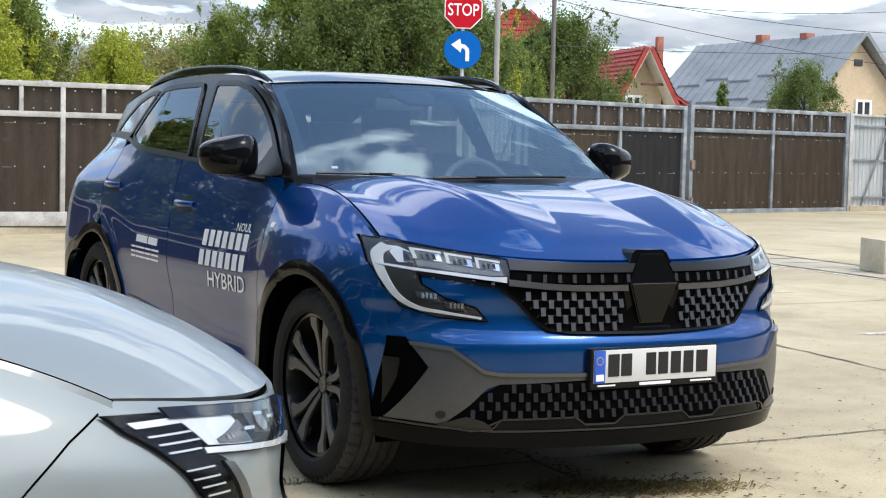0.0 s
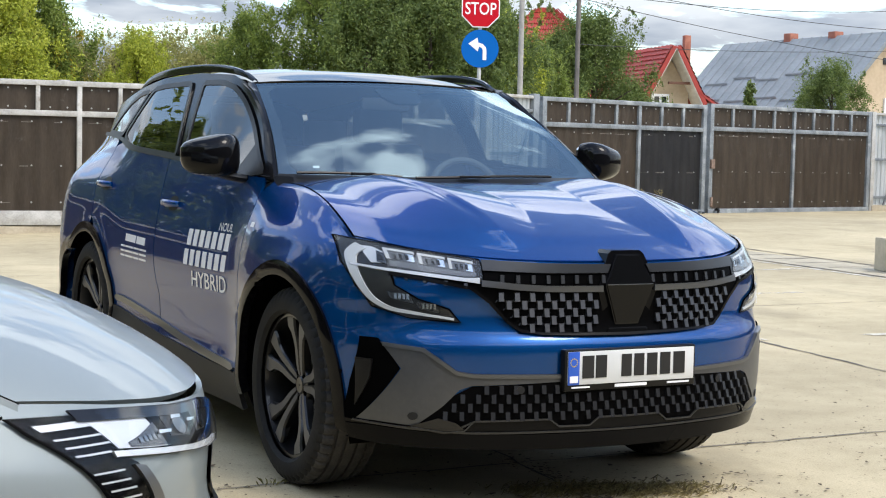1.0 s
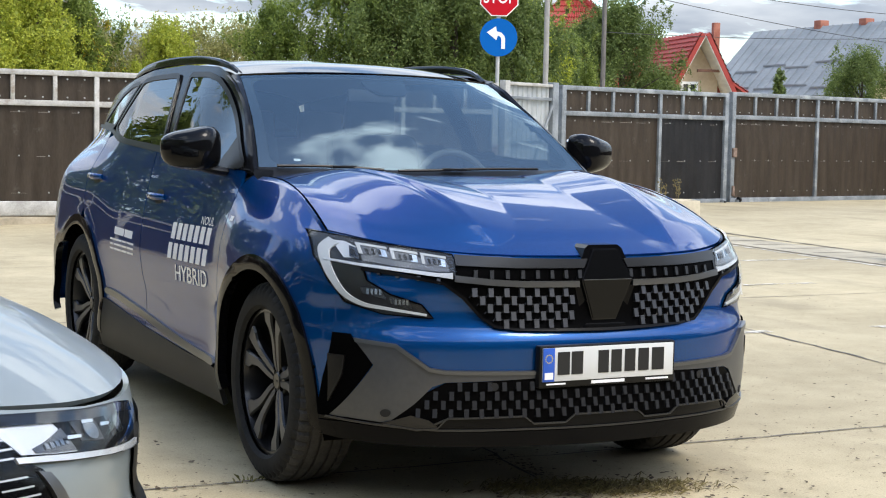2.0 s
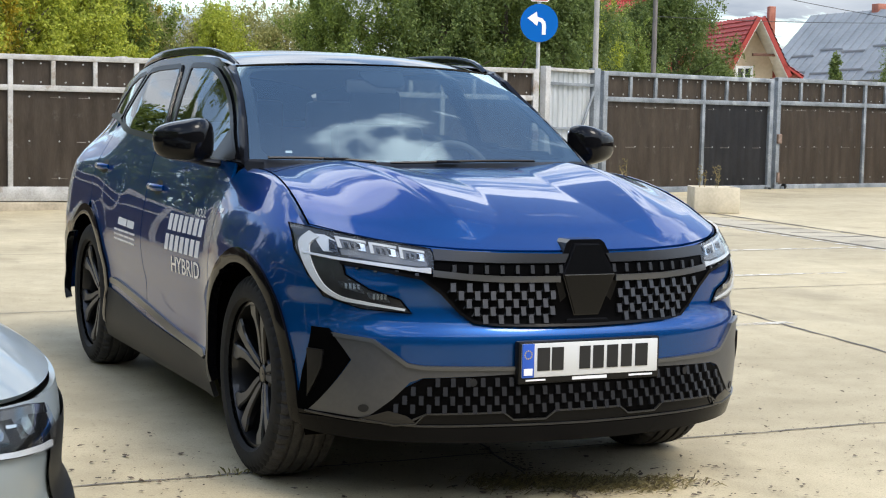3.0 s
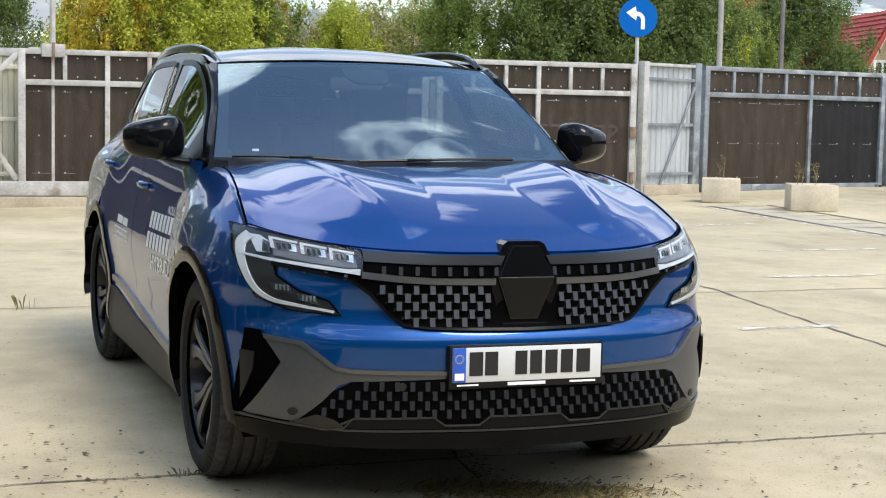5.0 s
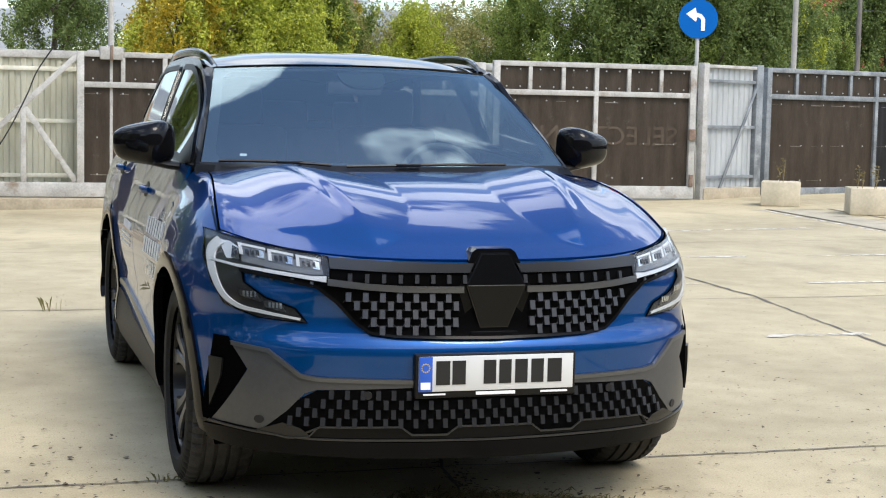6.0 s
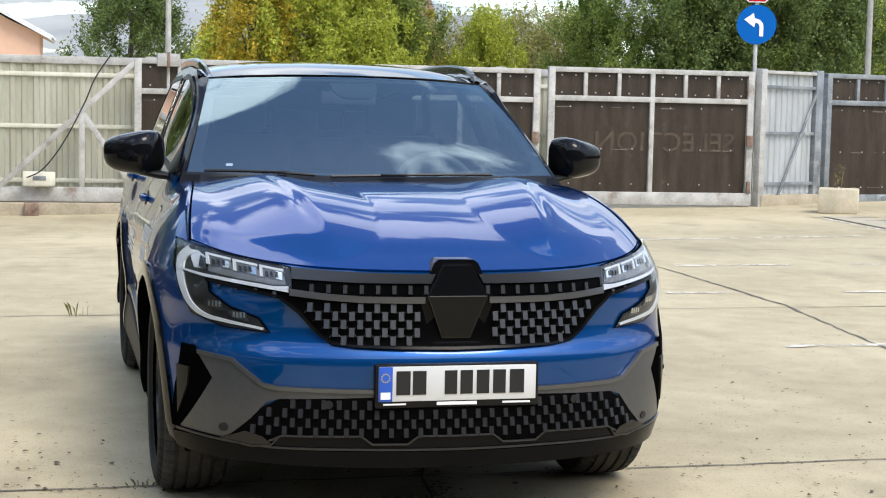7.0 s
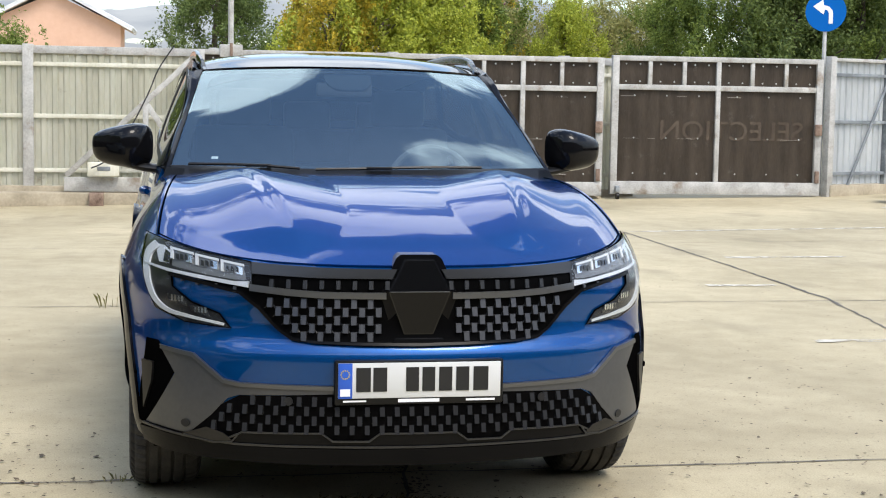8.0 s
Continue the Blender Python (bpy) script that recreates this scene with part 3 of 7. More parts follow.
def car_shell(car, paint, roof_mat, pillar_mat):
    """What two cars have in common: fenders, doors, bonnet, roof, glass, pillars, cladding, wheels."""
    gap = .0075

    def flank(side):
        sk = skin(side)
        fl = side < 0
        # nose skin and front wing, up to the door
        top = [(t_x(x, z), z) for x, z in dense(HOOD_EDGE, .05, False)]
        edge = [hood_point(.99, k / 24) for k in range(1, 25)]
        top += [(t_y(p.y, p.z - .012), p.z - .012) for p in edge]
        door = [(.43, 1.09), (.497, 1.04), (.482, .95), (.476, .80), (.476, .50), (.480, .36)]
        arch = arch_line(0, ARCH_R + .03, 5, 180 - 0)
        low = [(t_y(-.435, .34), .34)] + [(t_x(x, .30), .30) for x in (.82, .72, .6, .45, .3, .15, 0)]
        poly = top + flank_poly(dense(door, .05, False)) + flank_poly([(y, z) for y, z in arch if y < .476]) + low
        crest = bmesh.new()
        rows = []
        for p in [hood_point(.99, k / 24) for k in range(0, 25)]:
            q = skin_raw(t_y(p.y, p.z - .012), p.z - .012)
            mid = Vector(((p.x + .004 + q.x) / 2, p.y, p.z + .001))
            rows.append([crest.verts.new((side * v.x, v.y, v.z)) for v in (Vector((p.x + .004, p.y, p.z - .006)), Vector((p.x + .006, p.y, p.z)), mid, q)])
        for a, b in zip(rows, rows[1:]):
            for k in range(3):
                crest.faces.new((a[k], b[k], b[k + 1], a[k + 1]) if side < 0 else (a[k], a[k + 1], b[k + 1], b[k]))
        line = bmesh.new()
        tube(line, [(side * (p.x + .0035), p.y, p.z + .0005) for p in (hood_point(.989, k / 24) for k in range(25))], .0018, 6)
        part("shut_line", line, VOID, car)
        part("wing_crest", crest, paint, car, angle=60)
        part("front_wing", patch(poly, sk, 0, .012, .012, .012, flip=fl), paint, car)
        # front door
        def door_poly(pts):
            return flank_poly(dense(pts, .05))
        belt1 = [(y, z) for y, z in dense(BELT, .1, False)]
        f_top = [(y, z - .006) for y, z in belt1 if .62 < y < 1.60]
        p = [(.476 + gap, .30), (.476 + gap, .80), (.482 + gap, .95), (.50, 1.04), (.52, 1.098)] + f_top + [(1.665, 1.152), (1.655, 1.0), (1.60, .75), (1.545, .56), (1.53, .30)]
        d = part("front_door", patch(door_poly(p), sk, 0, .012, .02, .03, flip=fl), paint, car)
        r_top = [(y, z - .006) for y, z in belt1 if 1.70 < y < 2.60]
        rear_arch = [(y, z) for y, z in arch_line(AXLES[1], ARCH_R + .03, 176, 90) if y < 2.50]
        p2 = [(1.53 + gap, .30), (1.545 + gap, .56), (1.60 + gap, .75), (1.655 + gap, 1.0), (1.665 + gap, 1.153)] + r_top + [(2.66, 1.20), (2.68, 1.0), (2.62, .84)] + rear_arch[::-1] + [(2.21, .30)]
        e = part("rear_door", patch(door_poly(p2), sk, 0, .012, .02, .03, flip=fl), paint, car)
        # rear quarter
        q_top = [(y, z - .004) for y, z in belt1 if y > 2.68] 
        arch2 = [(y, z) for y, z in arch_line(AXLES[1], ARCH_R + .03, 92, 2) if y > 2.64]
        p3 = flank_poly(dense([(2.62 + gap, .845), (2.68 + gap, 1.0), (2.66 + gap, 1.225)] + q_top, .05, False)) + [(2.5, 1.26), (3.0, 1.26), (3.0, .30), (2.5, .30)] + flank_poly([(3.10, .32)] + arch2[::-1])
        part("rear_quarter", patch(p3, sk, 0, .012, .02, .03, flip=fl), paint, car)
        # handles
        for (yy, zz), holder in (((1.475, .958), d), ((2.51, 1.012), e)):
            cup = part("handle_cup", patch(flank_poly(round_poly([(yy - .075, zz - .030), (yy + .03, zz - .034), (yy + .03, zz + .034), (yy - .075, zz + .030)], .03)), sk, .0015, .0, .01, .012, flip=fl), SATIN_BLACK, holder)
            bm = bmesh.new()
            x = wide(yy, zz)
            tube(bm, [(side * (x + .004), yy - .105, zz), (side * (x + .019), yy - .085, zz), (side * (x + .023), yy, zz), (side * (x + .019), yy + .075, zz), (side * (x + .002), yy + .10, zz)], [.010, .012, .013, .013, .010], 10)
            bmesh.ops.scale(bm, vec=(1, 1, 1.25), space=Matrix.Translation((0, 0, -zz)), verts=bm.verts)
            part("door_handle", bm, paint, holder)
            del cup
        # sill and lower door cladding
        cl = [(.46, .20), (.46, .36), (.52, .335), (.9, .345), (1.5, .375), (2.0, .415), (2.25, .44), (2.235, .30), (2.28, .20)]
        part("sill", patch(flank_poly(dense(cl, .05)), sk, .008, .02, .02, .02, flip=fl), DARK_GREY, car)
        sw = smooth_line([(.53, .352), (.8, .362), (1.2, .392), (1.7, .440), (2.05, .470), (2.2, .475)], 5)
        part("sill_blade", patch(flank_poly(ribbon(sw, [.004] + [.03] * (len(sw) - 2) + [.006])), sk, .010, .012, .02, .012, flip=fl), BAR_GREY, car)
        # arch trims
        for ya in AXLES:
            outer = arch_line(ya, ARCH_R + .050, -12, 192, 40)
            inner = arch_line(ya, ARCH_R, -12, 192, 40)
            outer = [(y, max(z, .235)) for y, z in outer]
            inner = [(y, max(z, .235)) for y, z in inner]
            ring = flank_poly(outer + inner[::-1])
            part("wheel_arch", patch(ring, sk, .010, .035, .012, .015, flip=fl), ARCH_BLACK, car)
            bm = bmesh.new()           # liner
            lin = arch_line(ya, ARCH_R + .02, -20, 200, 24)
            a = [bm.verts.new((side * (skin_raw(t_y(y, z), z).x - .02), y, z)) for y, z in lin]
            b = [bm.verts.new((side * .50, y, z)) for y, z in lin]
            for i in range(len(lin) - 1):
                bm.faces.new((a[i], a[i + 1], b[i + 1], b[i]))
            bm.faces.new(b)
            part("arch_liner", bm, VOID, car)
        # glass and pillars
        sd = side_point(side)
        win_f = [(.545, 1.113), (.62, 1.160), (.695, 1.208), (.79, 1.268), (.90, 1.334), (.97, 1.378), (1.04, 1.418), (1.16, 1.466), (1.32, 1.492), (1.575, 1.497), (1.50, 1.25), (1.475, 1.16), (1.0, 1.132)]
        win_r = [(1.60, 1.165), (1.63, 1.26), (1.745, 1.498), (2.1, 1.494), (2.28, 1.482), (2.42, 1.36), (2.53, 1.255), (2.42, 1.215), (2.25, 1.193), (1.9, 1.178)]
        win_q = [(2.60, 1.258), (2.47, 1.37), (2.36, 1.474), (2.52, 1.464), (2.70, 1.425), (2.86, 1.36), (3.04, 1.272)]
        for w in (win_f, win_r, win_q):
            part("side_window", patch(dense(round_poly(w, .03, 3), .06), sd, .001, .004, .04, .04, flip=fl), SIDE_GLASS, car)
        # frame as a band round each pane
        house = [(.43, 1.083), (.595, 1.20), (.71, 1.285), (.81, 1.355), (.985, 1.455), (1.10, 1.495), (1.25, 1.528), (1.7, 1.548), (2.2, 1.538), (2.6, 1.50), (2.95, 1.455), (3.17, 1.425), (3.22, 1.33), (3.19, 1.262), (3.0, 1.25), (2.66, 1.235), (2.45, 1.205), (2.27, 1.183), (1.59, 1.150), (1.0, 1.123), (.60, 1.103)]
        bm = patch(dense(house, .06), sd, -.004, .02, .025, .025, flip=fl)
        def inside(p, poly):
            c = False
            for i in range(len(poly)):
                (a, b), (m, n) = poly[i], poly[i - 1]
                if (b > p[1]) != (n > p[1]) and p[0] < (m - a) * (p[1] - b) / (n - b) + a:
                    c = not c
            return c
        holes = [inset(round_poly(w, .03, 3), .012) for w in (win_f, win_r, win_q)]
        kill = [f for f in bm.faces if any(inside((f.calc_center_median().y, f.calc_center_median().z), h) for h in holes)]
        bmesh.ops.delete(bm, geom=kill, context="FACES")
        part("window_frame", bm, pillar_mat, car)
        for w in (win_f, win_r, win_q):
            loop = dense(round_poly(w, .035, 4), .06)
            if area2(loop) < 0:
                loop = loop[::-1]
            part("window_seal", band(inset(loop, -.012), inset(loop, .011), sd, .005, .006), SATIN_BLACK, car)
        part("mirror_sail", patch(round_poly([(.535, 1.108), (.80, 1.118), (.735, 1.232)], .02), sd, .006, .006, .04, .04, flip=fl), SATIN_BLACK, car)
        seal = smooth_line([(y, z + .001) for y, z in BELT[1:]], 4)
        part("belt_trim", patch(ribbon(seal, .018), sd, .005, .009, .03, .01, flip=fl), SATIN_BLACK, car)
        # roof rail: a low fin with a rounded back
        bm = bmesh.new()
        pts = [(1.10, 1.503, 0), (1.20, 1.540, .016), (1.34, 1.565, .026), (1.6, 1.584, .032), (2.0, 1.587, .034), (2.4, 1.570, .03), (2.62, 1.542, .02), (2.75, 1.505, 0)]
        rows = []
        for y, z, d in smooth_line(pts, 5):
            x = lerp_table([(1.1, .585), (1.3, .602), (2.2, .602), (2.75, .565)], y)
            rows.append([bm.verts.new((side * (x + u), y, z + v)) for u, v in ((.011, -.010 - d * .8), (.012, -.010), (.007, 0), (-.006, 0), (-.011, -.010), (-.010, -.010 - d * .8))])
        for a, b in zip(rows, rows[1:]):
            for k in range(5):
                bm.faces.new((a[k], a[k + 1], b[k + 1], b[k]))
        bmesh.ops.recalc_face_normals(bm, faces=bm.faces)
        part("roof_rail", bm, TRIM_BLACK, car)

    both(flank)
    hs = surface_of(hood_point)
    hood = [(-.9885, .012)] + [(a / 20, .012) for a in range(-19, 20)] + [(.9885, .012), (.9885, 1)] + [(a / 20, 1) for a in range(19, -20, -1)] + [(-.9885, 1)]
    part("bonnet", patch(hood, hs, 0, .015, .0125, .01), paint, car, angle=60)
    cowl = bmesh.new()
    rows = []
    for i in range(21):
        a = -1 + i / 10
        p, q = hood_point(a * .98, 1.0), screen_point(a, .04)
        rows.append((cowl.verts.new((p.x, p.y + .004, p.z - .012)), cowl.verts.new((q.x, q.y, q.z + .002))))
    for a, b in zip(rows, rows[1:]):
        cowl.faces.new((a[0], b[0], b[1], a[1]))
    part("cowl_panel", cowl, SATIN_BLACK, car)
    # inner well under the shut lines
    bm = bmesh.new()
    box(bm, -.62, .62, -.5, 3.3, .22, .84)
    box(bm, -.70, .70, .35, 3.3, .84, 1.05)
    part("inner_body", bm, VOID, car)
    ss = surface_of(screen_point)
    rim = [(-.99, .0), (.99, .0), (.99, .985), (-.99, .985)]
    part("windscreen", patch(dense(rim, .1), ss, 0, .006, .08, .08), WINDSCREEN, car)
    # black print round the edge, behind the glass
    outer, inner = ring_pair(.985, .0, .980, .928, .075, .955, .09)
    part("windscreen_border", band(outer, inner, ss, -.008), SATIN_BLACK, car)
    rs = surface_of(roof_point)
    part("roof", patch([(-1, .004), (1, .004), (1, 1), (-1, 1)], rs, 0, .02, .08, .03), roof_mat, car)
    # gutters close roof and flank
    def gutter(side):
        bm = bmesh.new()
        rows = []
        for i in range(33):
            b = i / 32
            p = roof_point(side, b)
            w = Vector((side * wide(p.y, min(p.z + .03, 1.55)), p.y, min(p.z + .012, 1.55)))
            rows.append((bm.verts.new(p), bm.verts.new(w)))
        for a, c in zip(rows, rows[1:]):
            bm.faces.new((a[0], c[0], c[1], a[1]) if side > 0 else (a[0], a[1], c[1], c[0]))
        part("roof_gutter", bm, pillar_mat, car)
        # windscreen pillar
        bm = bmesh.new()
        rows = []
        for i in range(25):
            b = i / 24
            s = screen_point(side * 1.0, b)
            y = lerp_table([(1.083, .43), (1.20, .595), (1.285, .71), (1.355, .81), (1.455, .985), (1.495, 1.10)], s.z) + .012
            o = Vector((side * wide(y, s.z - .004), y, s.z - .004))
            m = s * .5 + o * .5 + Vector((side * .003, -.006, .003))
            rows.append([bm.verts.new(v) for v in (s - Vector((side * .004, 0, -.002)), m, o + Vector((side * .003, 0, 0)))])
        for a, c in zip(rows, rows[1:]):
            for k in range(2):
                bm.faces.new((a[k], a[k + 1], c[k + 1], c[k]) if side > 0 else (a[k], c[k], c[k + 1], a[k + 1]))
        part("windscreen_pillar", bm, pillar_mat, car)
        # trim at the pillar's foot
        p = hood_point(.99, 1.0)
        q = skin_raw(t_y(p.y, p.z - .012), p.z - .012)
        r = Vector((wide(.46, 1.098), .46, 1.098))
        o = Vector((wide(.57, 1.098), .57, 1.098))
        f = screen_point(1.0, 0)
        w = screen_point(.9, 0.02)
        bm = bmesh.new()
        vs = [bm.verts.new((side * v.x, v.y, v.z + dz)) for v, dz in ((p, -.01), (q, -.002), (r, .002), (o, .008), (f, .012), (w, .0))]
        bm.faces.new(vs)
        bmesh.ops.solidify(bm, geom=bm.faces[:], thickness=.012)
        part("pillar_foot", bm, SATIN_BLACK, car)
    both(gutter)
    # tailgate
    bm = bmesh.new()
    rows = []
    for i in range(13):
        a = -1 + i / 6
        p = roof_point(a, 1.0)
        lo = skin_raw(3 - .75 * abs(a) , 1.25)
        rows.append((bm.verts.new(p), bm.verts.new((lo.x * (1 if a > 0 else -1), lo.y, 1.25))))
    for a, b in zip(rows, rows[1:]):
        bm.faces.new((a[0], a[1], b[1], b[0]))
    part("rear_window", bm, GLOSS_BLACK, car)
    for y, sp in ((AXLES[0], 8), (AXLES[1], 30)):
        wheel(car, -1, y, sp)
        wheel(car, 1, y, sp + 20)


def mirror_pod(car, side, cap_mat):
    bm = bmesh.new()
    r = bmesh.ops.create_uvsphere(bm, u_segments=28, v_segments=18, radius=1)
    for v in r["verts"]:
        x, y, z = v.co
        # squarish housing, flat at the back, tapering outwards
        sx = math.copysign(abs(x) ** .55, x)
        sz = math.copysign(abs(z) ** .6, z)
        taper = 1 - .16 * (sx * .5 + .5)
        yy = y if y < 0 else math.copysign(min(abs(y), .45), y)
        drop = 1 - .42 * (sx * .5 + .5) ** 1.3 if sz > 0 else 1
        v.co = Vector((sx * .118, yy * .100, sz * .098 * taper * drop + .004 * sx))
    bmesh.ops.transform(bm, matrix=pose(0, 0, 0, 0, 0, 32), verts=bm.verts)
    for v in bm.verts:
        v.co = Vector((side * (v.co.x + .918), v.co.y + .73, v.co.z + 1.185))
    if side < 0:
        bmesh.ops.reverse_faces(bm, faces=bm.faces)
    holder = part("door_mirror", bm, cap_mat, car, "gloss black door mirror")
    arm = bmesh.new()
    tube(arm, [(side * .775, .70, 1.085), (side * .83, .69, 1.095), (side * .90, .695, 1.115)], [.030, .028, .022], 10)
    bmesh.ops.scale(arm, vec=(1, 1.6, .62), space=Matrix.Translation((0, -.70, -1.095)), verts=arm.verts)
    part("mirror_arm", arm, SATIN_BLACK, holder)
    g = boxed(-.075, .075, -.004, .004, -.06, .06, .02)
    bmesh.ops.transform(g, matrix=pose(side * .90, .785, 1.185, 0, 0, 32 * side), verts=g.verts)
    part("mirror_glass", g, CHROME, holder)
    return holder


def blue_car():
    car = thing("suv_car", "blue metallic SUV with a gloss black roof parked on concrete", "car")
    car_shell(car, BLUE, GLOSS_BLACK, PILLAR)
    both(lambda s: mirror_pod(car, s, MIRROR_BLACK))
    return car


blue = blue_car()


LAMP = [(.826, .921), (.76, .907), (.674, .890), (.588, .878), (.512, .866), (.506, .845), (.508, .797), (.545, .787), (.658, .806), (.752, .817),
        (.748, .776), (.692, .735), (.607, .705), (.573, .660), (.71, .670), (.80, .703), (.832, .765), (.842, .84)]
GRILLE = [(0, .852), (.316, .855), (.505, .862), (.507, .790), (.658, .802), (.750, .812), (.750, .806), (.658, .793), (.545, .772), (.488, .728), (.428, .662), (.390, .633), (.319, .624), (.181, .619), (0, .616)]
BLADE = [(.786, .588), (.685, .577), (.642, .542), (.596, .505), (.548, .497), (.25, .494), (0, .494), (0, .472), (.25, .470), (.548, .458), (.585, .444), (.632, .386), (.70, .318), (.826, .326), (.739, .506)]


def in_poly(p, poly):
    c = False
    for i in range(len(poly)):
        (a, b), (m, n) = poly[i], poly[i - 1]
        if (b > p[1]) != (n > p[1]) and p[0] < (m - a) * (p[1] - b) / (n - b) + a:
            c = not c
    return c


def on_nose(pts, side, off, depth, mat, holder, name, us=.012, vs=.012, label=""):
    poly = nose_poly(dense(pts, .02))
    return part(name, patch(poly, skin(side), off + .003, depth, us, vs, flip=side < 0), mat, holder, label)


def lip(side, rows, off, depth, mat, holder, name, label=""):
    """A band round the nose and back to the wheel arch; rows of (x, low, high), the last ones at the arch."""
    up = [(t_x(x, hi), hi) for x, lo, hi in rows] + [(t_y(-.50, rows[-1][2]), rows[-1][2]), (t_y(-.455, rows[-1][2]), rows[-1][2])]
    dn = [(t_x(x, lo), lo) for x, lo, hi in rows] + [(t_y(-.50, rows[-1][1]), rows[-1][1]), (t_y(-.45, rows[-1][1]), rows[-1][1])]
    poly = dense(up + dn[::-1], .03)
    return part(name, patch(poly, skin(side), off + .003, depth, .012, .012, flip=side < 0), mat, holder, label)


def headlamp(car, side):
    lamp = on_nose(round_poly(LAMP, .01, 2), side, .002, .0, LAMP_BLACK, car, "headlight", label="slim headlight with a white C-shaped light guide")
    # light guide: a thick outer hook that thins along the lower tail
    hook = smooth_line([(.790, .893), (.818, .862), (.825, .800), (.806, .738), (.762, .702), (.70, .689), (.62, .676), (.592, .671)], 5)
    n = len(hook)
    on_nose(ribbon(hook, [.022 - .014 * min(1, i / n * 1.25) for i in range(n)]), side, .008, .006, DRL, lamp, "light_guide")
    on_nose([(.790, .893), (.770, .892), (.752, .878), (.758, .842), (.786, .842), (.792, .87)], side, .006, .004, LAMP_SILVER, lamp, "side_bezel")
    on_nose([(.772, .845), (.752, .838), (.750, .872), (.764, .880)], side, .008, .003, LAMP_GREY, lamp, "corner_lamp", .008, .008)
    on_nose([(.768, .852), (.757, .848), (.757, .866), (.765, .870)], side, .011, .003, LAMP_BLACK, lamp, "corner_lens", .008, .008)
    on_nose([(.748, .836), (.66, .822), (.56, .811), (.526, .812), (.530, .838), (.62, .856), (.745, .878)], side, .0035, .0, LAMP_TRAY, lamp, "beam_tray")
    # chrome blade under the three beams
    ch = [(.826, .833), (.76, .822), (.66, .811), (.56, .800), (.518, .798)]
    on_nose(ribbon(ch, [.006, .008, .010, .011, .018]), side, .010, .008, LAMP_SILVER, lamp, "chrome_blade")
    for i, (x, z) in enumerate(((.715, .868), (.640, .856), (.565, .845))):
        on_nose([(x - .032, z - .022), (x + .026, z - .014), (x + .026, z + .016), (x - .032, z + .008)], side, .005, .002, LAMP_TRAY, lamp, "reflector")
        # white hook round each beam
        on_nose([(x + .034, z - .012), (x + .026, z - .013), (x + .026, z + .014), (x - .034, z + .005), (x - .034, z + .012), (x + .034, z + .022)], side, .009, .005, DRL, lamp, "beam_hook")
        on_nose([(x - .030, z - .020), (x - .012, z - .017), (x - .012, z + .006), (x - .030, z + .002)], side, .0075, .003, BRIGHT, lamp, "beam_mirror", .02, .02)
        for k in range(3):
            on_nose([(x - .018 + k * .014, z - .014), (x - .010 + k * .014, z - .012), (x - .010 + k * .014, z + .004), (x - .018 + k * .014, z + .002)], side, .010, .004, LAMP_BLACK, lamp, "beam_fin")
    for x, z in ((.735, .742), (.665, .713)):
        on_nose([(x - .034, z - .022), (x + .024, z - .008), (x + .03, z + .012), (x - .02, z + .008)], side, .006, .003, LAMP_GREY, lamp, "lower_reflector")
        for k in range(4):
            on_nose([(x - .022 + k * .010, z - .010), (x - .016 + k * .010, z - .009), (x - .016 + k * .010, z + .008), (x - .022 + k * .010, z + .007)], side, .008, .003, BRIGHT, lamp, "lamp_rib")
    on_nose(inset(round_poly(LAMP, .01, 2), .002), side, .013, .011, LENS, lamp, "lens")
    on_nose(ribbon(dense(LAMP + LAMP[:1], .03, False), .004), side, .004, .004, VOID, lamp, "lamp_seal")
    return lamp


def stud_mesh(w, h, d, mat=STUD_GREY):
    bm = bmesh.new()
    a = [(-w, 0, -h), (w, 0, -h), (w, 0, h), (-w, 0, h)]
    b = [(-w * .86, -d, -h * .92), (w * .86, -d, -h * .92), (w * .86, -d * .45, h * .95), (-w * .86, -d * .45, h * .95)]
    va, vb = [bm.verts.new(p) for p in a], [bm.verts.new(p) for p in b]
    for i in range(4):
        j = (i + 1) % 4
        bm.faces.new((va[i], va[j], vb[j], vb[i]))
    bm.faces.new(vb)
    bmesh.ops.recalc_face_normals(bm, faces=bm.faces)
    return mesh_of(bm, "grille_stud", mat, smooth=False)


def studs(holder, me, rows, dx, poly, skip):
    """Rows of studs on the nose, every other row moved by half a step."""
    for r, z in enumerate(rows):
        k = 0
        while True:
            x = dx * (k + (.5 if r % 2 else 0))
            k += 1
            if x > .78:
                break
            if not in_poly((x, z), poly) or skip(x, z):
                continue
            for side in ((1,) if x == 0 else (-1, 1)):
                p, nrm = skin(side)(t_x(x, z), z)
                piece("grille_stud", me, holder, Matrix.Translation(p + nrm * .006) @ Matrix.Rotation(math.atan2(nrm.x, -nrm.y), 4, "Z"))


def honeycomb(holder, rows, dx, w, h, poly, skip):
    """Thin webs from stud to stud that leave six-sided cells between them."""
    for side in (-1, 1):
        bm = bmesh.new()
        for r, z in enumerate(rows[:-1]):
            dz = rows[r + 1] - z
            for k in range(-1, 34):
                x = dx / 2 * k
                if (k + r) % 2 == 0:
                    ends = ((x + w * .9, z - h * .55), (x + dx / 2 - w * .9, z + dz + h * .55))
                else:
                    ends = ((x + w * .9, z + dz + h * .55), (x + dx / 2 - w * .9, z - h * .55))
                if not all(in_poly(e, poly) and not skip(*e) for e in ends):
                    continue
                at = [skin(side)(t_x(ex, ez), ez) for ex, ez in ends]
                tube(bm, [p + nrm * .0085 for p, nrm in at], .0016, 4)
        tagged(part("honeycomb", bm, STUD_DARK, holder, smooth=False), kind="stuff")


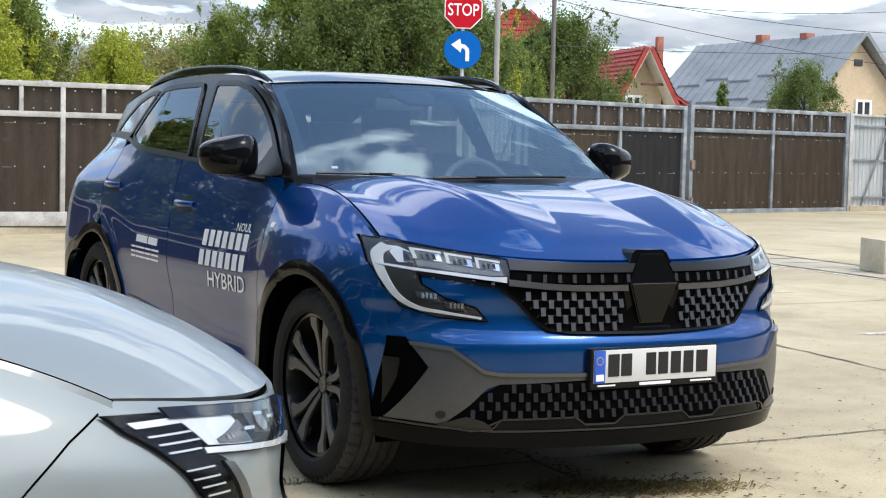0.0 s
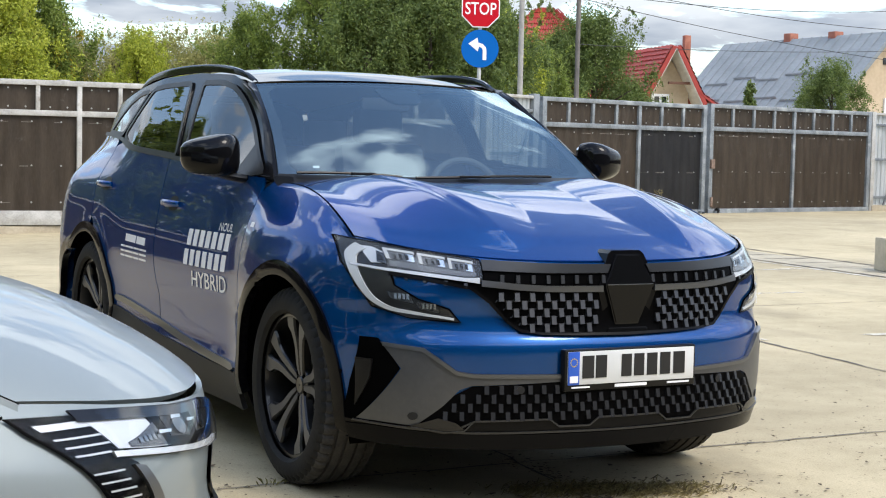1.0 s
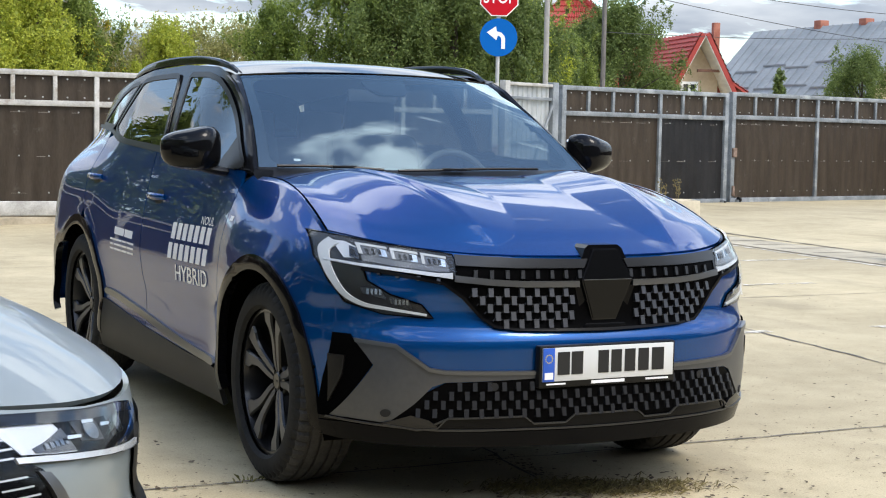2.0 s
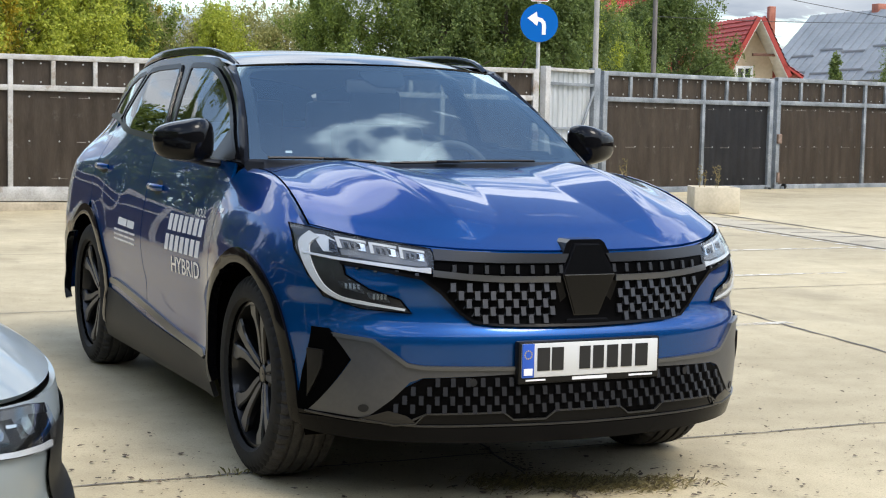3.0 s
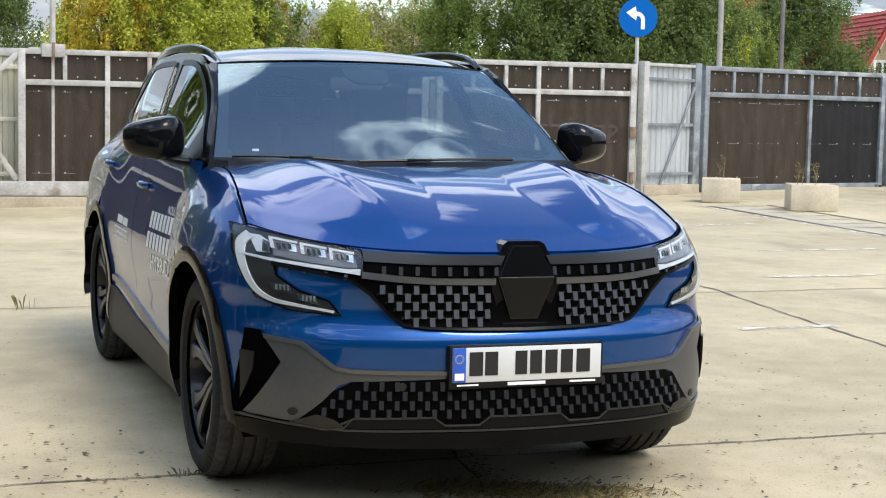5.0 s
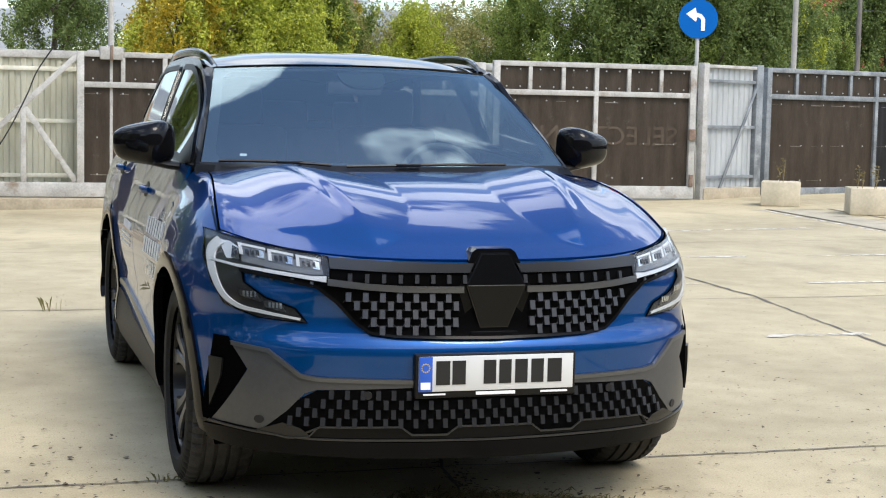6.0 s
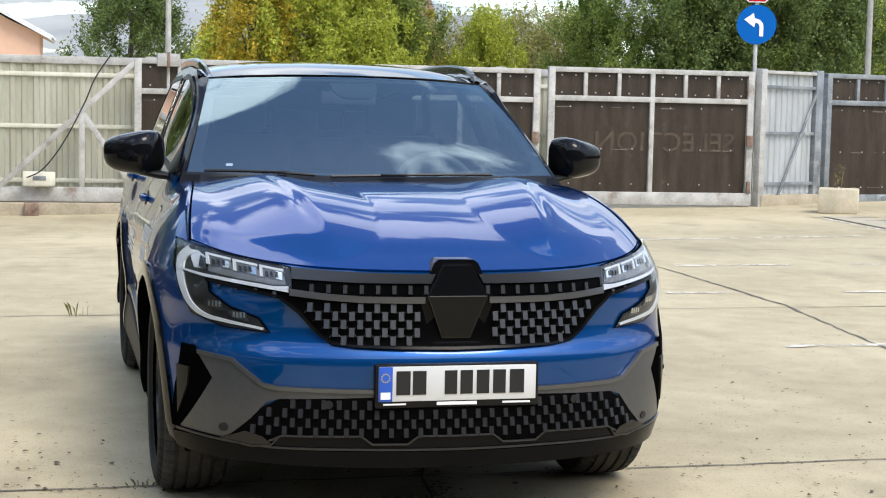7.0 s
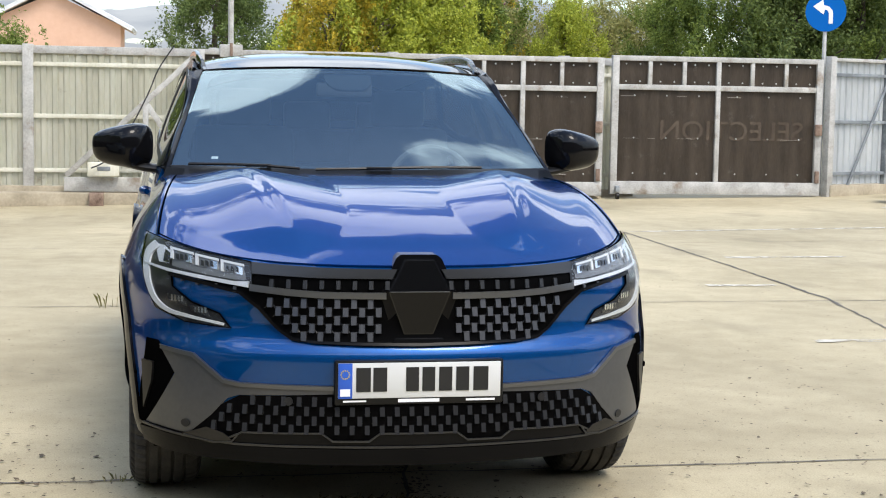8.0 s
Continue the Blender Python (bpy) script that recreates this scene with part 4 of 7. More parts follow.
def blue_front(car):
    both(lambda s: headlamp(car, s))
    gr = part("grille", bmesh.new(), SATIN_BLACK, car, "black grille with rows of small grey studs")
    for side in (-1, 1):
        on_nose(GRILLE, side, .0025, .0, GRILLE_BLACK, gr, "grille_panel")
        on_nose([(.085, .824), (.316, .824), (.506, .830), (.507, .864), (.316, .856), (.07, .853)], side, .012, .010, BAR_DARK, gr, "grille_header")
        on_nose(ribbon([(.513, .790), (.40, .780), (.30, .775), (.16, .774), (.104, .774)], .019), side, .016, .014, BAR_GREY, gr, "grille_bar")
        low = [(.755, .810), (.66, .796), (.545, .774), (.488, .730), (.428, .662), (.390, .634), (.319, .624), (.181, .619), (0, .616)]
        on_nose(ribbon(dense(low, .02, False), .010), side, .010, .010, LIP_BLACK, gr, "grille_surround")
    slot = stud_mesh(.0075, .014, .010, BAR_DARK)
    studs(gr, slot, [.805], .0500, [(.10, .79), (.50, .79), (.50, .83), (.10, .83)], lambda x, z: x < .1)
    big = stud_mesh(.0098, .0148, .014)
    studs(gr, big, [.748, .722, .696, .670, .644], .0505, inset(GRILLE, .012), lambda x, z: x < .115 - .10 * max(0, (.72 - z)) or z > .758 and x < .5)
    honeycomb(gr, [.748, .722, .696, .670, .644], .0505, .0098, .0148, inset(GRILLE, .012), lambda x, z: x < .125 - .10 * max(0, (.72 - z)) or z > .758 and x < .5)
    tiny = stud_mesh(.006, .008, .008)
    for x, z in ((.56, .783), (.615, .789), (.67, .796), (.715, .803)):
        for side in (-1, 1):
            p, nrm = skin(side)(t_x(x, z), z)
            piece("grille_stud", tiny, gr, Matrix.Translation(p + nrm * .006) @ Matrix.Rotation(math.atan2(nrm.x, -nrm.y), 4, "Z"))
    # emblem housing: plain lozenge in black glass
    def plate_at(poly, y0, y1, mat, name, holder, bevel=.004):
        """A plate that leans back above z = .787 and a little below it, cut at the fold."""
        hi, lo = clip(poly, 1, .787, True), clip(poly, 1, .787, False)
        bm = bmesh.new()
        for half in (hi, lo):
            if len(half) > 2:
                prism(bm, half, "y", y0, y1, bevel)
        for v in bm.verts:
            v.co.y += (v.co.z - .787) * .20 if v.co.z > .787 else (.787 - v.co.z) * .10
        return part(name, bm, mat, holder, angle=25)
    em = plate_at([(-.056, .900), (.056, .900), (.072, .889), (.122, .778), (.082, .656), (.060, .640), (-.060, .640), (-.082, .656), (-.122, .778), (-.072, .889)], -.866, -.79, ARCH_BLACK, "emblem_housing", car, 0)
    loz = [(-.046, .887), (.046, .887), (.098, .787), (.046, .652), (-.046, .652), (-.098, .787)]
    plate_at(loz, -.876, -.85, GLOSS_BLACK, "emblem_rim", em, 0)
    plate_at(inset(loz, .004), -.880, -.855, SMOKED, "emblem_face", em, 0)
    # thin light strip stands for the glint along the fold
    part("emblem_fold_glint", boxed(-.093, .093, -.8815, -.872, .7858, .7882, .0006), BAR_GREY, em)
    part("radar_cover", prism(bmesh.new(), [(-.075, .642), (.075, .642), (.09, .620), (-.09, .620)], "y", -.872, -.82, .003), LIP_BLACK, em)
    # bumper
    for side in (-1, 1):
        bl = on_nose(BLADE, side, .006, .035, BLADE_GREY, car, "bumper_blade", label="satin graphite bumper blade")
        on_nose(ribbon([(.780, .582), (.685, .571), (.640, .535), (.594, .498), (.548, .490), (.25, .487), (0, .487)], .012), side, .011, .010, BAR_GREY, bl, "blade_edge")
        # flat black panel gives the opening its darkness; the skin is not cut
        on_nose([(.828, .600), (.790, .600), (.742, .506), (.828, .322), (.850, .315), (.845, .45)], side, .003, .0, VOID, car, "air_curtain")
        on_nose([(.835, .53), (.802, .53), (.806, .47), (.83, .37)], side, .012, .008, SATIN_BLACK, car, "air_curtain_fin")
        on_nose([(0, .470), (.255, .470), (.548, .456), (.60, .425), (.650, .372), (.705, .325), (.66, .300), (.25, .298), (0, .298)], side, .004, .0, GRILLE_BLACK, car, "lower_grille")
        sp = lip(side, [(0, .243, .346), (.12, .244, .347), (.155, .244, .322), (.265, .245, .322), (.30, .245, .347), (.540, .247, .342), (.60, .247, .314), (.70, .247, .320), (.79, .250, .326), (.83, .256, .322)], .008, .03, ARCH_BLACK, car, "splitter", "gloss black bumper lip")
        # lighter strip put along the lip for the highlight on its edge
        on_nose(ribbon([(0, .346), (.12, .347), (.155, .322), (.265, .322), (.30, .347), (.535, .342), (.575, .322)], .005), side, .014, .006, BAR_DARK, sp, "splitter_highlight")
        on_nose(ribbon([(0, .304), (.3, .306), (.56, .304), (.70, .312), (.83, .322)], .006), side, .014, .005, BAR_DARK, sp, "splitter_crease")
        lip(side, [(0, .246, .298), (.3, .247, .299), (.55, .249, .299), (.70, .249, .306), (.79, .252, .312), (.83, .258, .308)], .0125, .003, LIP_BLACK, sp, "splitter_lower")
        on_nose([(.715, .318), (.640, .350), (.590, .336), (.560, .312), (.62, .300)], side, .015, .006, GLOSS_BLACK, sp, "splitter_fin")
        on_nose(ribbon([(.705, .318), (.62, .306), (.565, .311), (.545, .336)], .004), side, .018, .004, BAR_DARK, sp, "fin_edge")
        for x, z in ((.705, .352), (.40, .445)):
            on_nose([(x + .013 * math.cos(a * math.pi / 7), z + .013 * math.sin(a * math.pi / 7)) for a in range(14)], side, .0095 if x > .5 else .012, .004, DARK_GREY, car, "parking_sensor", .006, .006)
        p, nrm = skin(side)(t_x(.862, .475), .475)
        piece("side_sensor", BOLT, car, Matrix.Translation(p + nrm * .002))
    med = stud_mesh(.0085, .0150, .012, STUD_DARK)
    studs(gr, med, [.445, .415, .385, .357], .046, inset([(0, .470), (.255, .470), (.548, .456), (.60, .425), (.640, .375), (.668, .345), (.25, .338), (0, .338), (-.2, .4)], .008), lambda x, z: x < .27 and z > .435)
    # number plate
    pl = part("number_plate", boxed(-.258, .258, -.895, -.86, .445, .572), SATIN_BLACK, car, "white number plate in a black holder")
    part("plate_holder", boxed(-.266, .266, -.900, -.868, .438, .577, .006), SATIN_BLACK, pl)
    part("plate_field", boxed(-.256, .256, -.904, -.898, .460, .570, .002), PLATE_WHITE, pl)
    part("plate_strip", boxed(-.256, -.212, -.906, -.902, .460, .570, .001), PLATE_BLUE, pl)
    part("plate_bar", boxed(-.250, -.219, -.908, -.905, .468, .490), WHITE, pl)
    for k in range(12):
        q = boxed(-.0018, .0018, -.907, -.905, -.0018, .0018)
        bmesh.ops.translate(q, vec=(-.2345 + .013 * math.cos(k * math.pi / 6), 0, .535 + .013 * math.sin(k * math.pi / 6)), verts=q.verts)
        part("plate_dot", q, STAR_YELLOW, pl)
    for x0, w in ((-.200, .045), (-.147, .043), (-.044, .040), (.007, .040), (.060, .041), (.114, .041), (.169, .047)):
        part("plate_bar", boxed(x0, x0 + w, -.9065, -.903, .481, .556), INK, pl)
    for x0, x1, h in ((-.240, -.168, .005), (-.068, .062, .010), (.147, .238, .006)):
        part("plate_bar", boxed(x0, x1, -.9030, -.899, .449 - h / 2 + .002, .449 + h / 2 + .002), WHITE, pl)


STAR_YELLOW = material("plate yellow", (0.6, 0.45, 0.05), 0.5)
SMOKED = material("smoked emblem glass", (0.003, 0.003, 0.0033), 0.08, spec=0.25)
blue_front(blue)


def letters(text, size):
    """Flat letters of the built-in font, as lists of corners and faces, cap height = size."""
    cu = bpy.data.curves.new("letters", "FONT")
    cu.body, cu.size = text, size / .73
    cu.resolution_u = 3
    cu.offset = size * .012
    ob = bpy.data.objects.new("letters", cu)
    me = ob.to_mesh()
    vs, fs = [tuple(v.co) for v in me.vertices], [tuple(p.vertices) for p in me.polygons]
    ob.to_mesh_clear()
    bpy.data.objects.remove(ob)
    bpy.data.curves.remove(cu)
    return vs, fs


def flank_letters(car, text, y_left, y_right, z0, h, slant=0.0):
    vs, fs = letters(text, h)
    x0, x1 = min(v[0] for v in vs), max(v[0] for v in vs)
    bm = bmesh.new()
    sd = side_point(-1)
    made = []
    for x, y, z in vs:
        k = (x - x0) / (x1 - x0)
        p, nrm = sd(y_left + (y_right - y_left) * k, z0 + y + slant * k)
        made.append(bm.verts.new(p + nrm * .003))
    for f in fs:
        bm.faces.new([made[i] for i in f])
    part("lettering", bm, WHITE, car, "white film lettering", smooth=False)


def flank_bars(car, y_left, y_right, z0, h, widths, slant=0.0):
    n = len(widths)
    tot = sum(widths) + .5 * (n - 1)
    at = 0.0
    for w in widths:
        a, b = at / tot, (at + w) / tot
        at += w + .5
        ya, yb = y_left + (y_right - y_left) * a, y_left + (y_right - y_left) * b
        za, zb = z0 + slant * a, z0 + slant * b
        part("lettering_bar", patch([(ya, za), (yb, zb), (yb, zb + h), (ya, za + h)], side_point(-1), .002, .001, .05, .04, flip=True), WHITE, car, "white film bar")


flank_letters(blue, "NOUL", .812, .655, .874, .034, .002)
flank_bars(blue, 1.165, .668, .795, .068, [1] * 7, .004)
flank_bars(blue, 1.178, .675, .712, .066, [1] * 7, .004)
flank_letters(blue, "HYBRID", 1.065, .650, .628, .068, .006)
flank_bars(blue, 2.035, 1.735, .757, .034, [5, 4], -.006)
for i, zz in enumerate((.728, .706, .684)):
    flank_bars(blue, 2.09, 1.70, zz, .009, [3, 6, 4, 5], -.004)
flank_bars(blue, .43, .385, .912, .018, [1], 0)


def blue_cabin(car):
    bm = bmesh.new()
    prism(bm, [(.42, .80), (.42, 1.075), (.62, 1.09), (.78, 1.06), (.86, .98), (.86, .80)], "x", -.68, .68, .01)
    part("dashboard", bm, CABIN, car)
    bm = bmesh.new()
    ring = [(.37 + .185 * math.cos(a * math.pi / 16), .94 + .06 * math.sin(a * math.pi / 16), 1.0 + .175 * math.sin(a * math.pi / 16)) for a in range(33)]
    tube(bm, ring, .015, 8, caps=False)
    box(bm, .30, .44, .93, .97, .95, 1.03, .01)
    part("steering_wheel", bm, CABIN, car)
    for x in (-.37, .37):
        seat = part("seat", boxed(x - .25, x + .25, 1.25, 1.75, .55, .72, .05), CABIN, car)
        b = boxed(x - .24, x + .24, -.06, .06, 0, .58, .05)
        bmesh.ops.transform(b, matrix=pose(0, 1.72, .68, -14), verts=b.verts)
        part("backrest", b, CABIN, seat)
        part("headrest", boxed(x - .13, x + .13, 1.83, 1.93, 1.24, 1.42, .04), CABIN, seat)
    part("rear_bench", boxed(-.62, .62, 2.45, 2.62, .6, 1.22, .05), CABIN, car)
    for x in (-.38, 0, .38):
        part("rear_headrest", boxed(x - .12, x + .12, 2.5, 2.6, 1.2, 1.36, .03), CABIN, car)
    bm = bmesh.new()
    rows = [[bm.verts.new(roof_point(a / 6 * .96, b) - Vector((0, 0, .03))) for b in (0.03, .3, .6, .95)] for a in range(-6, 7)]
    for a, b in zip(rows, rows[1:]):
        for i in range(3):
            bm.faces.new((a[i], a[i + 1], b[i + 1], b[i]))
    part("headliner", bm, CABIN_LIGHT, car)
    # sensor pod and mirror behind the glass, wipers before it
    ss = surface_of(screen_point)
    part("sensor_pod", patch(round_poly([(-.17, .955), (.17, .955), (.15, .84), (.09, .775), (-.09, .775), (-.15, .84)], .03), ss, -.012, .01, .04, .04), SATIN_BLACK, car)
    part("inner_mirror", boxed(-.12, .12, 1.02, 1.05, 1.385, 1.445, .015), CABIN, car)
    for a0, a1, b0, b1 in ((-.90, -.34, .030, .020), (-.26, .62, .016, .030)):
        bm = bmesh.new()
        pts = []
        for i in range(9):
            k = i / 8
            p, nrm = ss(a0 + (a1 - a0) * k, b0 + (b1 - b0) * k + .012 * math.sin(math.pi * k))
            pts.append(p + nrm * .016)
        tube(bm, pts, .006, 6)
        q = pts[5 if a0 < -.5 else 3]
        box(bm, q.x - .05, q.x + .05, q.y - .012, q.y + .012, q.z - .005, q.z + .006, .003)
        part("wiper", bm, SATIN_BLACK, car)
    part("sticker", patch([(-.80, .115), (-.765, .115), (-.765, .135), (-.80, .135)], ss, -.008, 0, .05, .05), WHITE, car)


blue_cabin(blue)


def silver_car():
    car = thing("hatchback_car", "pale silver car with slim headlights, nose towards the blue SUV", "car")
    RIB["height"], RIB["dome"] = 0.0, .048
    car_shell(car, SILVER, SILVER, GLOSS_BLACK)
    both(lambda s: mirror_pod(car, s, SILVER))
    main = [(.756, .894), (.714, .888), (.62, .874), (.50, .864), (.42, .850), (.398, .800), (.42, .766), (.55, .777), (.70, .800), (.762, .813), (.754, .86)]
    comb = [(.822, .900), (.770, .893), (.758, .866), (.766, .815), (.752, .800), (.728, .712), (.786, .700), (.812, .752), (.822, .82), (.826, .87)]
    for side in (-1, 1):
        base = on_nose(comb, side, .003, .0, GRILLE_BLACK, car, "light_comb", label="black light comb with white dashes")
        for (a, b), (c, d) in (((.814, .878), (.768, .877)), ((.814, .857), (.764, .856)), ((.814, .842), (.768, .841)), ((.814, .827), (.776, .826)), ((.813, .794), (.776, .793)), ((.811, .777), (.774, .776)), ((.805, .761), (.769, .760)), ((.800, .745), (.764, .744))):
            w = .0055 if b > .87 else .0016
            on_nose([(a, b + w), (c, d + w), (c, d - w), (a, b - w)], side, .0045, .001, LAMP_SILVER, base, "light_dash", .02, .01)
        lamp = on_nose(main, side, .003, .0, GRILLE_BLACK, car, "headlight", label="clear headlight with a chrome lower edge")
        on_nose(ribbon([(.778, .820), (.70, .806), (.60, .791), (.50, .780), (.425, .774)], .010), side, .010, .006, LAMP_SILVER, lamp, "lower_strip")
        on_nose([(.770, .880), (.735, .874), (.69, .866), (.680, .812), (.72, .818), (.766, .828)], side, .005, .002, LAMP_SILVER, lamp, "reflector")
        on_nose([(.748, .834), (.726, .840), (.704, .848), (.684, .856), (.682, .814), (.72, .820), (.748, .826)], side, .007, .002, LAMP_GREY, lamp, "reflector_shade", .008, .008)
        for k in range(5):
            on_nose([(.732 - k * .009, .828), (.726 - k * .009, .827), (.724 - k * .009, .836), (.730 - k * .009, .837)], side, .009, .002, REFLECTOR, lamp, "reflector_fin", .01, .01)
        for x, z in ((.676, .834), (.628, .852), (.586, .838)):
            on_nose([(x + .016, z), (x - .012, z - .003), (x - .016, z + .002), (x + .012, z + .006)], side, .013, .002, BRIGHT, lamp, "inner_glint", .01, .01)
        on_nose([(.66, .862), (.60, .855), (.60, .815), (.66, .825)], side, .006, .003, LAMP_BLACK, lamp, "projector_bezel")
        on_nose([(.565, .852), (.51, .848), (.505, .812), (.565, .812)], side, .006, .003, LAMP_GREY, lamp, "projector_bezel")
        for x, z in ((.63, .838), (.538, .83)):
            on_nose([(x + .017 * math.cos(k * math.pi / 8), z + .017 * math.sin(k * math.pi / 8)) for k in range(16)], side, .012, .006, REFLECTOR, lamp, "projector", .008, .008)
        on_nose(ribbon([(.776, .890), (.714, .880), (.62, .866), (.50, .856), (.42, .842)], .020), side, .009, .005, GLOSS_BLACK, lamp, "upper_bezel")
        on_nose(inset(main, .002), side, .014, .011, LENS, lamp, "lens")
        on_nose(inset(comb, .002), side, .0075, .002, LENS, base, "comb_cover")
        on_nose([(.764, .798), (.748, .792), (.715, .700), (.738, .700)], side, .012, .010, BAR_GREY, car, "vent_blade")
        sk = skin(side)
        part("bumper_seam", patch(flank_poly(ribbon(dense([(-.345, .905), (-.290, .866), (-.228, .808), (-.19, .770)], .02, False), .004)), sk, .0018, .0, .01, .01, flip=side < 0), VOID, car)
        on_nose([(0, .80), (.42, .80), (.44, .72), (.36, .56), (0, .54)], side, .005, .0, SATIN_BLACK, car, "grille")
        on_nose([(0, .42), (.5, .42), (.62, .34), (.5, .30), (0, .30)], side, .005, .0, SATIN_BLACK, car, "lower_grille")
        lip(side, [(0, .246, .298), (.3, .247, .299), (.55, .249, .299), (.70, .249, .306), (.79, .252, .312), (.83, .258, .308)], .010, .02, DARK_GREY, car, "splitter")
    car.matrix_basis = pose(-2.739, -2.006, .006, 0, 0, 83.7) @ Matrix.Diagonal((.968, .9, .889, 1))
    return car


silver_car()


# the yard
def ground_z(x, y):
    """Nearly level; falls a little towards the far left gate."""
    return step01((y - 5) / 10) * max(-.26, min(.10, .0185 * (x - 8.5)))


def concrete():
    """Worn slab: broad stains, fine grain, dark pits and pale scuffs."""
    m = varied(material("concrete slab", (0.42, 0.38, 0.30), 0.85), (0.342, 0.285, 0.172), (0.475, 0.402, 0.255), .55, bump=0.25, bump_scale=45, dist=.004)
    n, l = m.node_tree.nodes, m.node_tree.links
    b = n["Principled BSDF"]
    col = b.inputs["Base Color"].links[0].from_socket
    co = n.new("ShaderNodeTexCoord")

    def noise(scale, detail, lo, hi, a, c, stretch=(1, 1, 1)):
        mp = n.new("ShaderNodeMapping"); mp.inputs["Scale"].default_value = stretch
        q = n.new("ShaderNodeTexNoise"); q.inputs["Scale"].default_value, q.inputs["Detail"].default_value = scale, detail
        l.new(co.outputs["Object"], mp.inputs[0]); l.new(mp.outputs[0], q.inputs["Vector"])
        r = n.new("ShaderNodeMapRange")
        r.inputs[1].default_value, r.inputs[2].default_value, r.inputs[3].default_value, r.inputs[4].default_value = lo, hi, a, c
        l.new(q.outputs[0], r.inputs[0])
        return r.outputs[0]

    def times(colour, fac):
        v = n.new("ShaderNodeVectorMath"); v.operation = "SCALE"
        l.new(colour, v.inputs[0]); l.new(fac, v.inputs["Scale"])
        return v.outputs[0]
    col = times(col, noise(.16, 3, .40, .62, .88, 1.08))
    col = times(col, noise(1.7, 8, .56, .70, 1.0, .80, (1, .45, 1)))
    col = times(col, noise(38, 4, .60, .70, 1.0, .72))
    col = times(col, noise(150, 3, .35, .65, .88, 1.12))
    l.new(col, b.inputs["Base Color"])
    return m


CONCRETE = concrete()
JOINT = varied(material("dark joint", (0.10, 0.09, 0.075), .9), (.07, .062, .05), (.17, .15, .12), 5)
LINE_WHITE = varied(material("worn road paint", (0.7, 0.7, 0.67), .7), (0.46, 0.42, 0.33), (0.62, 0.59, 0.52), 5)


def flaked(m, scale, lo, hi):
    """Paint worn through in patches, with the ground showing between."""
    n, l = m.node_tree.nodes, m.node_tree.links
    co, a, r = n.new("ShaderNodeTexCoord"), n.new("ShaderNodeTexNoise"), n.new("ShaderNodeMapRange")
    a.inputs["Scale"].default_value, a.inputs["Detail"].default_value, a.inputs["Roughness"].default_value = scale, 9, .68
    r.inputs[1].default_value, r.inputs[2].default_value = lo, hi
    l.new(co.outputs["Object"], a.inputs["Vector"]); l.new(a.outputs[0], r.inputs[0])
    l.new(r.outputs[0], n["Principled BSDF"].inputs["Alpha"])


flaked(LINE_WHITE, 6.0, .40, .56)


def yard():
    def ticks(lo, hi, step, far):
        v = [lo + step * i for i in range(int((hi - lo) / step) + 1)]
        return [-far, -300, -90, -45] + v + [v[-1] + 20, v[-1] + 60, 300, far]
    xs, ys = ticks(-18, 30, 1.0, 1500), ticks(-14, 26, 1.0, 1500)
    bm = bmesh.new()
    g = [[bm.verts.new((x, y, ground_z(x, y))) for y in ys] for x in xs]
    for i in range(len(xs) - 1):
        for j in range(len(ys) - 1):
            bm.faces.new((g[i][j], g[i + 1][j], g[i + 1][j + 1], g[i][j + 1]))
    return tagged(part("ground", bm, CONCRETE), "sand-coloured worn concrete yard with joints and cracks", "ground", kind="structure")


ground = yard()


def strip(name, line, w, mat, lift=.004, jitter=0.0, label=""):
    """A flat band on the yard along a line of (x, y)."""
    rng = random.Random(len(name) + int(line[0][0] * 100))
    pts = dense(line, .12, False) if jitter else dense(line, .6, False)
    if jitter:
        pts = [(x + rng.gauss(0, jitter), y + rng.gauss(0, jitter)) for x, y in pts]
    ws = [w * (rng.uniform(.4, 1.5) if jitter else 1) for _ in pts]
    poly_up, poly_dn = [], []
    bm = bmesh.new()
    for i, p in enumerate(pts):
        a, b = Vector(pts[max(i - 1, 0)]), Vector(pts[min(i + 1, len(pts) - 1)])
        d = (b - a).normalized()
        nrm = Vector((-d.y, d.x)) * ws[i] / 2
        poly_up.append(bm.verts.new((p[0] + nrm.x, p[1] + nrm.y, ground_z(*p) + lift)))
        poly_dn.append(bm.verts.new((p[0] - nrm.x, p[1] - nrm.y, ground_z(*p) + lift)))
    for i in range(len(pts) - 1):
        bm.faces.new((poly_dn[i], poly_dn[i + 1], poly_up[i + 1], poly_up[i]))
    return part(name, bm, mat, ground, label, smooth=False)


for line, w in (([(-9, .02), (-1.2, .01), (.9, .0), (12, -.08)], .012), ([(-12, 4.72), (14, 4.75)], .014), ([(-12, 9.3), (9, 9.6), (16, 9.8)], .012), ([(4.2, 12.5), (4.4, 10.9), (4.0, 4.86), (3.75, 3.45), (3.2, -.1), (2.7, -6)], .022), ([(.17, .6), (.13, .1), (.05, -.4), (.10, -1.4)], .012), ([(-4.5, -4.2), (9, -4.3)], .012)):
    strip("joint", line, w, JOINT, .004, .006)
for line in ([(3.05, 2.93), (3.75, 2.92)], [(4.6, 2.88), (5.6, 2.87)], [(3.40, 5.68), (3.95, 5.65)], [(4.9, 5.65), (6.4, 5.6)], [(4.4, 7.9), (5.6, 7.9)], [(6.2, 7.9), (8.4, 7.85)], [(4.5, 11.02), (8.2, 11.2)]):
    strip("paint_dash", line, .10, LINE_WHITE, .005)


